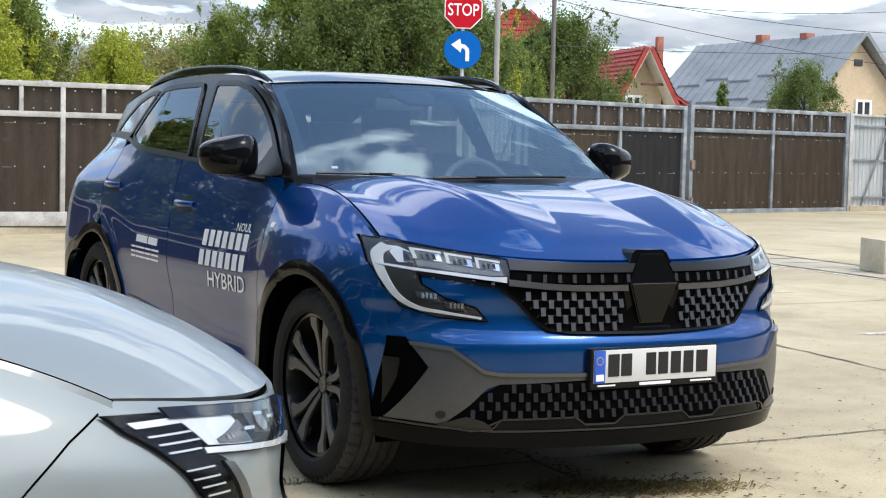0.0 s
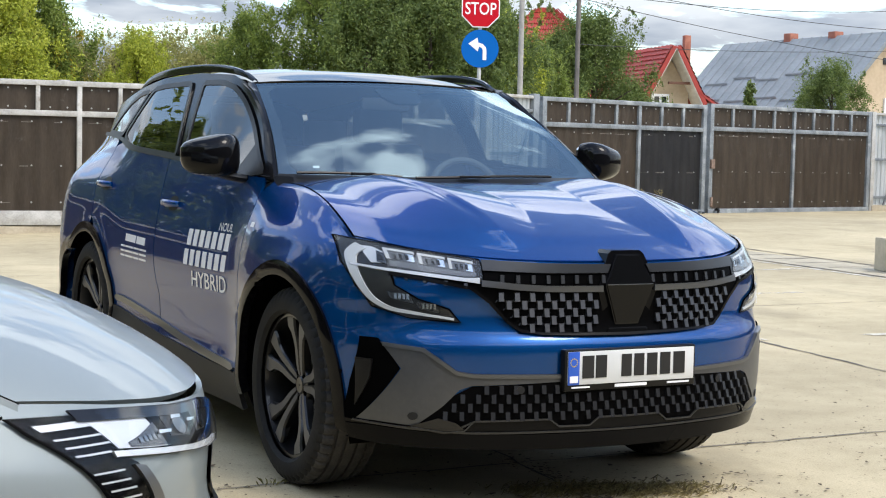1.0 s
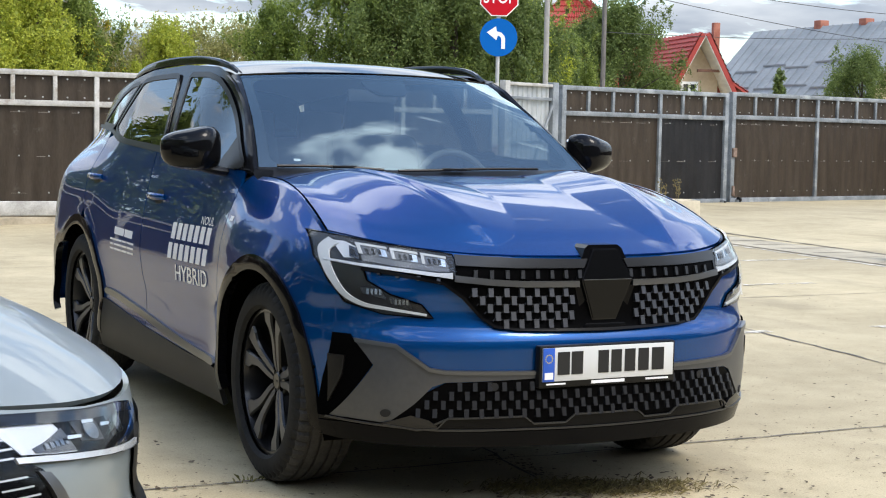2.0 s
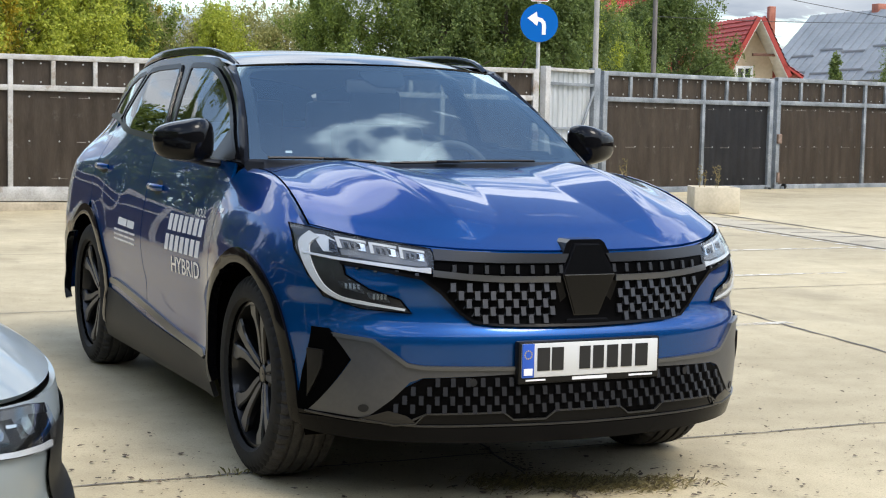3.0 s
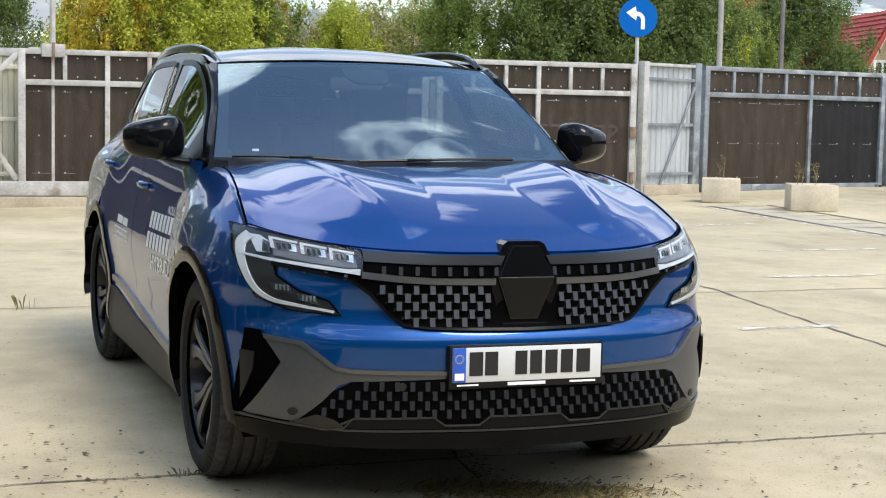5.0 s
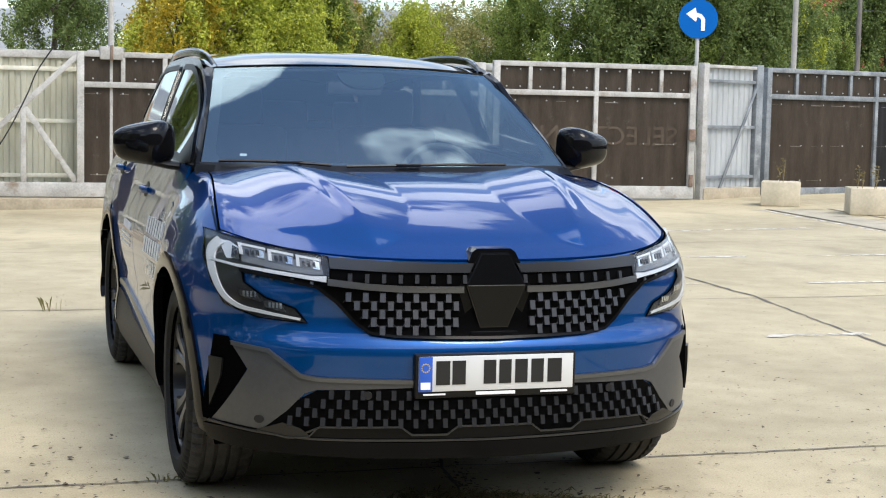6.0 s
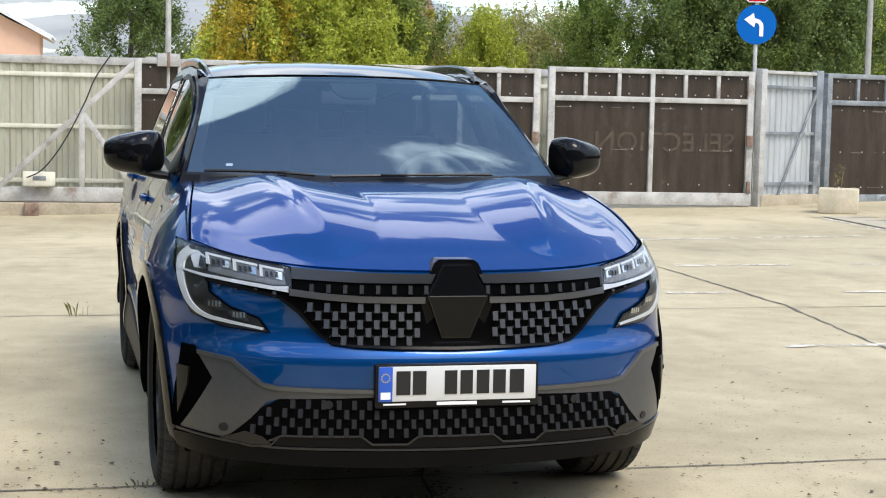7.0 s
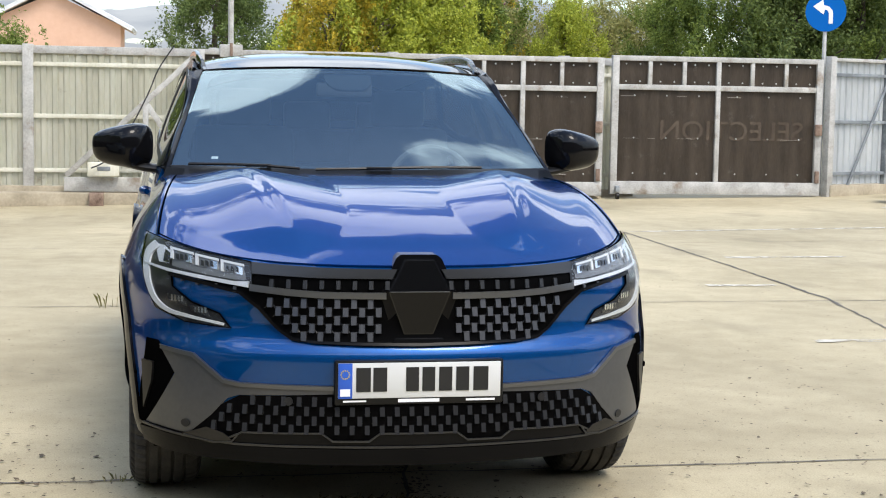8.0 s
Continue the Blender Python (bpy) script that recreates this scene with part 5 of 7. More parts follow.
def drain(a, b, w):
    """A paved channel across the yard: slabs between two long joints, cut by cross joints."""
    d = (Vector(b) - Vector(a))
    u = d.normalized()
    nrm = Vector((-u.y, u.x))
    strip("channel_slabs", [a, b], w, CHANNEL, .003)
    for s in (-1, 1):
        strip("joint", [tuple(Vector(a) + nrm * s * w / 2), tuple(Vector(b) + nrm * s * w / 2)], .05, JOINT, .006, .004)
    k = 0.3
    while k < d.length:
        m = Vector(a) + u * k
        strip("joint", [tuple(m - nrm * w * .36), tuple(m + nrm * w * .30)], .035, JOINT, .006, .004)
        k += .62
    strip("paint_dash", [tuple(Vector(a) + nrm * (w / 2 + .12)), tuple(Vector(b) + nrm * (w / 2 + .12))], .09, LINE_WHITE, .005)


CHANNEL = varied(material("grey channel slab", (0.36, 0.33, 0.27), .85), (0.30, 0.265, 0.19), (0.42, 0.37, 0.27), 1.2, bump=.3, bump_scale=40)
drain((8.72, 4.5), (9.70, 14.2), .92)

FRAME = varied(material("white painted steel", (0.6, 0.6, 0.58), .5), (0.30, 0.29, 0.265), (0.50, 0.49, 0.46), 5, bump=.12, bump_scale=40)
FRAME_GREY = varied(material("grey primed steel", (0.3, 0.32, 0.33), .5), (0.12, 0.135, 0.145), (0.26, 0.28, 0.29), 4, bump=.12, bump_scale=40)
BROWN = varied(material("brown corrugated sheet", (0.06, 0.045, 0.035), .4), (0.062, 0.046, 0.032), (0.110, 0.084, 0.060), 2.2, bump=.1, stretch=(3, 3, .6))
DARK_SHEET = varied(material("anthracite corrugated sheet", (0.03, 0.028, 0.03), .4), (0.024, 0.023, 0.024), (0.042, 0.040, 0.040), 2.2, bump=.1)
WHITE_SHEET = varied(material("cream corrugated sheet", (0.6, 0.6, 0.54), .5), (0.54, 0.52, 0.41), (0.68, 0.66, 0.55), 1.4, bump=.08, stretch=(2.5, 2.5, .5))
WICKET_WHITE = varied(material("white corrugated sheet", (0.62, 0.64, 0.66), .45), (0.54, 0.555, 0.55), (0.68, 0.69, 0.68), 1.4, bump=.08, stretch=(2.5, 2.5, .5))
RUST = varied(material("rusty steel", (0.15, 0.08, 0.05), .8), (0.10, 0.06, 0.04), (0.28, 0.2, 0.15), 12)
SCREW = material("zinc screw", (0.55, 0.55, 0.53), .4, .7)
SCUFF_HIGHLIGHT = material("scuff and dent highlight", (0.30, 0.27, 0.23), .45)
KERB = varied(material("rough concrete", (0.36, 0.33, 0.27), .9), (0.27, 0.23, 0.16), (0.42, 0.36, 0.26), 3, bump=.4, bump_scale=30, dist=.008)
def worn(m, rust, lo, hi, scale):
    """Rust and dirt showing through paint in patches."""
    n, l = m.node_tree.nodes, m.node_tree.links
    b = n["Principled BSDF"]
    col = b.inputs["Base Color"].links[0].from_socket
    co = n.new("ShaderNodeTexCoord")
    q = n.new("ShaderNodeTexNoise"); q.inputs["Scale"].default_value, q.inputs["Detail"].default_value, q.inputs["Roughness"].default_value = scale, 9, .68
    r = n.new("ShaderNodeMapRange"); r.inputs[1].default_value, r.inputs[2].default_value = lo, hi
    mx = n.new("ShaderNodeMix"); mx.data_type = "RGBA"; mx.inputs["B"].default_value = (*rust, 1)
    l.new(co.outputs["Object"], q.inputs["Vector"]); l.new(q.outputs[0], r.inputs[0]); l.new(r.outputs[0], mx.inputs["Factor"])
    l.new(col, mx.inputs["A"]); l.new(mx.outputs["Result"], b.inputs["Base Color"])


worn(FRAME, (.20, .15, .10), .56, .70, 3.1)
worn(FRAME_GREY, (.34, .36, .36), .54, .66, 2.6)
worn(WHITE_SHEET, (.30, .25, .17), .62, .76, 1.9)
worn(BROWN, (.17, .15, .125), .60, .74, 4.5)
GHOST = varied(material("faded brown print", (0.09, 0.072, 0.058), .6, spec=.2), (0.056, 0.041, 0.029), (0.098, 0.075, 0.054), 2.2)


def corrugated(x0, x1, z0, z1, y=0.0, pitch=.2, depth=.022):
    """A trapezoid sheet in the xz plane."""
    bm = bmesh.new()
    xs = []
    x = x0
    while x < x1 - 1e-6:
        for f, d in ((0, 0), (.38, 0), (.5, 1), (.88, 1)):
            if x + f * pitch < x1:
                xs.append((x + f * pitch, d))
        x += pitch
    xs.append((x1, 0))
    a = [bm.verts.new((q, y - d * depth, z0)) for q, d in xs]
    b = [bm.verts.new((q, y - d * depth, z1)) for q, d in xs]
    for i in range(len(xs) - 1):
        bm.faces.new((a[i], a[i + 1], b[i + 1], b[i]))
    r = bmesh.ops.solidify(bm, geom=bm.faces[:], thickness=-.003)
    del r
    return bm


SCREW_ME = mesh_of(lathe(bmesh.new(), [(-.006, 0), (-.006, .010), (.0, .013), (.004, .013), (.004, 0)], 8), "screw", SCREW)


def screw_row(th, x0, x1, z, step):
    n = max(2, round((x1 - x0) / step))
    for i in range(n):
        piece("screw", SCREW_ME, th, Matrix.Translation((x0 + (i + .5) * (x1 - x0) / n, -.03, z)) @ Matrix.Rotation(radians(90), 4, "Z"))


def gate(a, b, base, top, cells, splits, sheets, frame_mat, beam, label, tail=0.0):
    """A steel gate from a to b: a row of small panes over large ribbed sheets. splits: cells after which a tall upright stands."""
    d = Vector((b[0] - a[0], b[1] - a[1]))
    L = d.length
    th = thing("steel_gate", label, "gate", Matrix.Translation((a[0], a[1], 0)) @ Matrix.Rotation(math.atan2(d.y, d.x), 4, "Z"), group="yard gates")
    mid = top - .46
    w = .05
    part("top_rail", boxed(0, L, -w, w, top - .075, top, .006), frame_mat, th)
    part("mid_rail", boxed(.1, L - .1, -w + .004, w - .004, mid - .04, mid + .04, .006), frame_mat, th)
    part("bottom_beam", boxed(-tail, L, -w - .01, w + .01, base, base + beam, .008), frame_mat, th)
    for x in (0, L - .1):
        part("upright", boxed(x, x + .1, -w - .003, w + .003, base, top - .002, .006), frame_mat, th)
    step = (L - .1) / cells
    for i in range(1, cells):
        x = .05 + i * step
        if i in splits:
            part("upright", boxed(x - .035, x + .035, -w + .002, w - .002, base + beam - .01, top - .07, .005), frame_mat, th)
        else:
            part("mullion", boxed(x - .03, x + .03, -w + .008, w - .008, mid + .035, top - .07, .005), frame_mat, th)
    for i in range(cells):
        x0, x1 = .05 + i * step, .05 + (i + 1) * step
        part("pane", corrugated(x0, x1, mid, top - .06, .01, .205, .007), sheets[0], th)
        screw_row(th, x0 + .05, x1 - .05, top - .12, .3)
        screw_row(th, x0 + .05, x1 - .05, mid + .085, .3)
    edges = [0] + list(splits) + [cells]
    for k in range(len(edges) - 1):
        x0, x1 = .05 + edges[k] * step, .05 + edges[k + 1] * step
        part("sheet", corrugated(x0, x1, base + beam * .7, mid, .01, .205, .009), sheets[k % len(sheets)], th)
        for z in (mid - .12, (mid + base + beam) / 2 - .05, base + beam + .12):
            screw_row(th, x0 + .05, x1 - .05, z, .42)
            # pale bars for scratches and for the highlights painted on dented edges
            rng = random.Random(int(1000 * (x0 + z)))
            for q in range(int((x1 - x0) / .42)):
                if rng.random() < .55:
                    xa = x0 + .1 + q * .42 + rng.uniform(-.05, .05)
                    L = rng.uniform(.10, .30)
                    part("scuff_highlight", boxed(xa, min(xa + L, x1 - .04), -.0125, -.008, z - .012 + rng.uniform(-.004, .004), z - .006, .002), SCUFF_HIGHLIGHT, th)
    return th


def ghost_print(th, text, x0, x1, z0, h):
    """Faded print that shows from the back, so the word runs mirrored."""
    vs, fs = letters(text, h)
    a, b = min(v[0] for v in vs), max(v[0] for v in vs)
    bm = bmesh.new()
    made = [bm.verts.new((x1 - (x1 - x0) * (x - a) / (b - a), -.0032, z0 + y)) for x, y, z in vs]
    for f in fs:
        bm.faces.new([made[i] for i in f])
    part("faded_lettering", bm, GHOST, th, "mirrored faded lettering", smooth=False)


FA, FB = (-.05, 17.0), (5.85, 16.75)
gate_a = gate(FA, FB, .0, 2.03, 10, (2, 5, 8), (BROWN,), FRAME, .2, "sliding gate of brown ribbed sheets in a worn white steel frame", 1.85)
gate_b = gate((5.98, 16.75), (9.2, 16.55), .03, 2.07, 6, (3,), (BROWN,), FRAME, .19, "brown sheet gate wing with a worn white steel frame")
gate_c = gate((10.75, 17.2), (14.93, 18.2), .05, 2.10, 7, (4,), (BROWN, DARK_SHEET), FRAME_GREY, .12, "brown and anthracite sheet gate in a grey primed frame")
gate_d = gate((15.03, 18.22), (19.95, 19.25), .06, 2.13, 8, (4,), (BROWN,), FRAME_GREY, .12, "brown sheet gate wing in a grey primed frame")
ghost_print(gate_b, "SELECTION", .75, 2.95, .84, .30)


def gate_tail(th):
    """The raking counterweight end of the sliding gate."""
    bm = bmesh.new()
    bars = [((-1.82, .22), (.02, 1.98)), ((-.72, .20), (-.72, 1.28)), ((-.72, 1.26), (-.02, .22))]
    for i, (p, q) in enumerate(bars):
        d = Vector((q[0] - p[0], q[1] - p[1]))
        b = boxed(0, d.length, -.03, .03, -.04, .04, .005)
        bmesh.ops.transform(b, matrix=Matrix.Translation((p[0], -.01 + .002 * i, p[1])) @ Matrix.Rotation(-math.atan2(d.y, d.x), 4, "Y"), verts=b.verts)
        part("brace", b, FRAME, th)
    part("motor_box", boxed(-1.52, -1.08, -.20, -.07, .22, .42, .02), WHITE_SHEET, th)
    part("motor_grip", boxed(-1.38, -1.20, -.21, -.195, .30, .36, .01), FRAME_GREY, th)
    bm.free()


gate_tail(gate_a)
for th, xs in ((gate_b, (.10,)), (gate_c, (4.15,)), (gate_d, (.18,))):
    for x in xs:
        part("castor", lathe(bmesh.new(), [(-.02, .0), (-.02, .05), (.02, .05), (.02, 0)], 16), SATIN_BLACK, th).matrix_basis = pose(x, -.12, .05 + ground_z(*(th.matrix_basis.translation.xy)))
        part("castor_fork", boxed(x - .03, x + .03, -.14, -.05, .06, .15, .01), FRAME_GREY, th)
for th, x in ((gate_a, 5.84), (gate_b, 3.17), (gate_c, 4.47)):
    part("lock", boxed(x - .06, x + .05, -.10, -.05, .93, 1.10, .01), RUST, th)
    part("hinge", boxed(x - .03, x + .03, -.09, -.04, .22, .40, .008), RUST, th)


def wicket(a, b, base, top, label):
    d = Vector((b[0] - a[0], b[1] - a[1]))
    L = d.length
    th = thing("wicket_door", label, "gate", Matrix.Translation((a[0], a[1], 0)) @ Matrix.Rotation(math.atan2(d.y, d.x), 4, "Z"), group="wicket doors")
    part("ribbed_sheet", corrugated(.05, L - .05, base + .12, top - .02, .03, .13, .02), WICKET_WHITE, th)
    for z in (top - .25, (base + top) / 2 + .05, base + .28):
        part("cross_rail", boxed(.06, L - .1, -.04, .0, z - .025, z + .025, .004), FRAME_GREY, th)
    part("cap", boxed(0, L, -.05, .05, top - .05, top, .005), FRAME, th)
    part("post", boxed(-.06, .06, -.06, .06, base - .1, top + .02, .006), FRAME, th)
    part("post", boxed(L - .16, L, -.06, .06, base - .1, top + .03, .006), FRAME_GREY, th)
    p, q = (L * .28, base + .1), (L - .18, top - .35)
    dd = Vector((q[0] - p[0], q[1] - p[1]))
    b2 = boxed(0, dd.length, -.03, .0, -.022, .022, .004)
    bmesh.ops.transform(b2, matrix=Matrix.Translation((p[0], -.045, p[1])) @ Matrix.Rotation(-math.atan2(dd.y, dd.x), 4, "Y"), verts=b2.verts)
    part("brace", b2, FRAME_GREY, th)
    part("plinth", boxed(.0, L, -.08, .08, base - .12, base + .11, .01), KERB, th)
    return th


wicket((9.34, 16.56), (10.62, 17.12), .08, 2.1, "cream ribbed wicket door with grey diagonal brace")
wicket((20.05, 19.28), (21.4, 19.5), .1, 2.12, "cream ribbed wicket door beside the grey gate")


def back_wall():
    a, b = Vector((-3.1, 17.42)), Vector((6.5, 17.35))
    th = thing("sheet_fence", "cream ribbed sheet fence with white posts on a concrete plinth", "fence", Matrix.Translation((a.x, a.y, 0)) @ Matrix.Rotation(math.atan2(b.y - a.y, b.x - a.x), 4, "Z"))
    L = (b - a).length
    part("ribbed_sheet", corrugated(0, L, .05, 1.95, .0, .16, .025), WHITE_SHEET, th)
    part("cap", boxed(0, L, -.05, .04, 1.93, 2.04, .006), FRAME, th)
    for z in (.28, 1.05, 1.78):
        part("rail", boxed(0, L, -.055, -.028, z - .03, z + .03, .004), WHITE_SHEET, th)
    for i in range(4):
        x = .7 + i * 2.6
        part("post", boxed(x - .075, x + .075, -.10, .06, -.05, 2.06, .006), FRAME, th)
    part("plinth", boxed(0, L, -.15, .15, -.35, .06, .015), KERB, th)
    return th


back_wall()
kerb = thing("gate_kerb", "low concrete kerb under the gate", "kerb")
part("kerb", boxed(-16, 5.9, 16.86, 17.3, -.35, -.012, .02), KERB, kerb)
part("block", boxed(-1.55, -1.35, 16.70, 16.95, -.20, -.005, .01), RUST, kerb)

# planters
PLANT_DRY = varied(material("dry stalk", (0.2, 0.16, 0.06), .8), (.14, .12, .04), (.26, .2, .09), 20)
PLANTER = varied(material("cast concrete planter", (0.5, 0.46, 0.37), .9), (0.44, 0.385, 0.28), (0.60, 0.53, 0.39), 3, bump=.35, bump_scale=40, dist=.006)


def planter(x, y, turn, w=.62, d=.62, h=.42, plants=3):
    th = thing("concrete_planter", "sand-coloured concrete planter box with a few dry stalks", "planter", pose(x, y, ground_z(x, y), 0, 0, turn), group="planters")
    bm = bmesh.new()
    box(bm, -w / 2, w / 2, -d / 2, d / 2, 0, h, .015)
    top = [f for f in bm.faces if f.normal.z > .9 and f.calc_area() > .1]
    r = bmesh.ops.inset_region(bm, faces=top, thickness=.055)
    bmesh.ops.translate(bm, vec=(0, 0, -.05), verts=list({v for f in top for v in f.verts}))
    del r
    part("tub", bm, PLANTER, th)
    rng = random.Random(int(x * 10))
    for i in range(plants):
        bm = bmesh.new()
        px, py = rng.uniform(-.18, .18), rng.uniform(-.18, .18)
        hh = rng.uniform(.18, .42)
        tube(bm, [(px, py, h - .06), (px + .02, py, h + hh * .5), (px + rng.uniform(-.05, .05), py, h + hh)], [.006, .005, .002], 5)
        for k in range(26):
            z = h + hh * rng.uniform(.2, 1)
            c = Vector((px + rng.uniform(-.04, .04), py + rng.uniform(-.04, .04), z))
            u = Vector((rng.uniform(-1, 1), rng.uniform(-1, 1), rng.uniform(-.3, 1))).normalized() * .028
            s = u.cross(Vector((rng.random(), rng.random(), rng.random()))).normalized() * .010
            bm.faces.new([bm.verts.new(c - s), bm.verts.new(c + u * .5 - s * 1.2), bm.verts.new(c + u), bm.verts.new(c + u * .5 + s * 1.2)])
        part("dry_stalk", bm, PLANT_DRY, th, smooth=False)
    return th


planter(9.90, 15.05, -30, .56, .56, .35, 2)
planter(10.22, 13.15, -24, .64, .60, .36, 4)
planter(9.28, 7.15, -20, .62, .62, .36, 0)

# signs and poles
def away(m, k, c=(-3.227, -5.171, 1.232)):
    """Push a thing k times farther from the walk, and make it k times as large."""
    return Matrix.Translation(c) @ Matrix.Scale(k, 4) @ Matrix.Translation(-Vector(c)) @ m


RED = material("sign red", (0.46, 0.006, 0.016), .5, spec=.12)
SIGN_BLUE = material("sign blue", (0.0, 0.105, 0.40), .5, spec=.12)
SIGN_WHITE = material("sign white", (0.8, 0.8, 0.8), .4)
POLE = varied(material("galvanised pole", (0.45, 0.45, 0.43), .5), (0.36, 0.36, 0.34), (0.52, 0.52, 0.5), 5)
WOOD_POLE = varied(material("weathered pole", (0.12, 0.11, 0.10), .9), (.09, .085, .08), (.19, .175, .16), 3, stretch=(6, 6, 1))
CONC_POLE = varied(material("concrete pole", (0.3, 0.29, 0.27), .9), (.24, .235, .22), (.36, .35, .33), 2)


def road_sign():
    x, y = 9.3, 16.75
    th = thing("road_sign", "red stop sign above a round blue arrow sign, grey pole", "road sign", pose(x, y, ground_z(x, y), 0, 0, -21))
    bm = bmesh.new()
    tube(bm, [(0, 0, 0), (0, 0, 3.85)], .03, 12)
    part("pole", bm, POLE, th)

    def disc(pts, y0, y1, mat, name, holder):
        return part(name, prism(bmesh.new(), pts, "y", y0, y1, 0), mat, holder, smooth=False)
    zc, r = 2.78, .30
    ring = [(r * math.cos(a * math.pi / 24), zc + r * math.sin(a * math.pi / 24)) for a in range(48)]
    blue_disc = disc(ring, -.045, -.035, SIGN_BLUE, "blue_disc", th)
    # arrow: a stem that rises and bends to the left
    arrow = [(.105, zc - .18), (.045, zc - .18), (.045, zc - .03), (.028, zc + .012), (-.015, zc + .03), (-.035, zc - .045), (-.19, zc + .075), (-.045, zc + .175), (-.03, zc + .095), (.045, zc + .075), (.095, zc + .02), (.105, zc - .03)]
    disc(arrow, -.050, -.046, SIGN_WHITE, "arrow", blue_disc)
    zc, r = 3.42, .33
    octo = [(r * math.cos(radians(22.5 + 45 * a)), zc + r * math.sin(radians(22.5 + 45 * a))) for a in range(8)]
    stop = disc(octo, -.045, -.035, SIGN_WHITE, "stop_rim", th)
    disc([(p[0] * .945, zc + (p[1] - zc) * .945) for p in octo], -.049, -.046, RED, "stop_face", stop)
    vs, fs = letters("STOP", .2)
    a, b = min(v[0] for v in vs), max(v[0] for v in vs)
    bm = bmesh.new()
    made = [bm.verts.new((-.25 + .50 * (q[0] - a) / (b - a), -.0525, zc - .10 + q[1])) for q in vs]
    for f in fs:
        bm.faces.new([made[i] for i in f])
    part("stop_word", bm, SIGN_WHITE, stop, smooth=False)


road_sign()


def pole(name, label, x, y, h, r, mat, extras=True):
    th = thing(name, label, "pole", away(pose(x, y, ground_z(x, y) - .1), 2.0))
    bm = bmesh.new()
    tube(bm, [(0, 0, 0), (0, 0, h * .5), (0, 0, h)], [r, r * .9, r * .75], 12)
    part("shaft", bm, mat, th)
    if extras:
        part("cross_arm", boxed(-.6, .6, -.05, .05, h - .4, h - .3, .01), mat, th)
        for k in (-.5, 0, .5):
            bm = bmesh.new()
            tube(bm, [(k, 0, h - .3), (k, 0, h - .15)], [.03, .04], 8)
            part("insulator", bm, SIGN_WHITE, th)
    return th


pole("utility_pole", "grey concrete utility pole behind the trees", 12.2, 20.5, 7.5, .055, CONC_POLE)
pole("utility_pole", "weathered dark wooden utility pole with wires", 14.7, 22.4, 6.6, .055, WOOD_POLE)
pole("utility_pole", "grey concrete utility pole at the yard edge", 21.9, 19.8, 7.5, .055, CONC_POLE)
gp = thing("flag_pole", "thin white pole bolted to the gate", "pole", pose(.42, 17.02, 0))
bm = bmesh.new(); tube(bm, [(0, 0, 0), (0, 0, 4.6)], .04, 10); part("shaft", bm, FRAME, gp)
part("bracket", boxed(-.16, .16, -.12, .06, 1.92, 2.10, .012), FRAME, gp)
part("bracket_bolt", boxed(-.02, .02, -.14, -.11, 1.9, 2.12, .004), RUST, gp)


CABLE = material("black cable", (0.02, 0.02, 0.02), .6)


def cable(a, b, sag, r=.012):
    bm = bmesh.new()
    pts = [Vector(a).lerp(Vector(b), k / 16) - Vector((0, 0, sag * 4 * (k / 16) * (1 - k / 16))) for k in range(17)]
    tube(bm, [away(Matrix.Translation(p), 2.0).translation for p in pts], r * 1.2, 5)
    tagged(part("overhead_cable", bm, CABLE), "thin black overhead cable between poles", "cable", "overhead cables")


cable((12.2, 20.5, 6.9), (21.9, 19.8, 4.9), .25)
cable((14.7, 22.4, 4.7), (27.5, 22.5, 4.3), .30)
cable((14.7, 22.4, 4.5), (27.5, 22.5, 5.1), .35)
cable((14.7, 22.4, 4.35), (27.5, 22.5, 3.3), .2)
cable((14.7, 22.4, 6.2), (27.5, 22.3, 4.75), .05)
cable((14.7, 22.4, 3.4), (30.5, 26.5, 4.3), .15)

bm = bmesh.new()
tube(bm, smooth_line([(-.38, 16.84, 2.06), (-.60, 16.82, 1.72), (-.74, 16.82, 1.38), (-1.03, 16.80, .82), (-1.30, 16.80, .46), (-1.52, 16.78, .34)], 5), .011, 6)
tagged(part("gate_cable", bm, CABLE), "black cable hanging from the gate to its motor", "cable")

# houses
RED_TILE = material("red roof tile", (0.30, 0.03, 0.02), .55)
WALL_CREAM = varied(material("cream render", (0.5, 0.39, 0.26), .9), (.43, .335, .225), (.55, .44, .305), 1.2, bump=.2)
WALL_PEACH = varied(material("peach render", (0.62, 0.38, 0.26), .9), (.58, .36, .25), (.66, .43, .31), .6, bump=.1)
ZINC = varied(material("grey zinc roof", (0.20, 0.225, 0.24), .55), (0.165, 0.187, 0.20), (0.235, 0.26, 0.275), .8, stretch=(1, 1, 3))
ZINC_PALE = varied(material("pale zinc roof", (0.6, 0.62, 0.62), .5), (0.52, 0.54, 0.54), (0.68, 0.70, 0.70), .8)
BRICK = varied(material("chimney brick", (0.3, 0.1, 0.06), .9), (.24, .08, .05), (.36, .15, .10), 5)
PANE = material("dark window pane", (0.03, 0.035, 0.04), .05)
BROWN_TILE = varied(material("dull brown roof tile", (0.16, 0.09, 0.07), .7), (.13, .075, .06), (.21, .12, .095), 2.0)
TIMBER = varied(material("brown timber", (0.12, 0.05, 0.03), .7), (.09, .04, .025), (.16, .07, .04), 6)


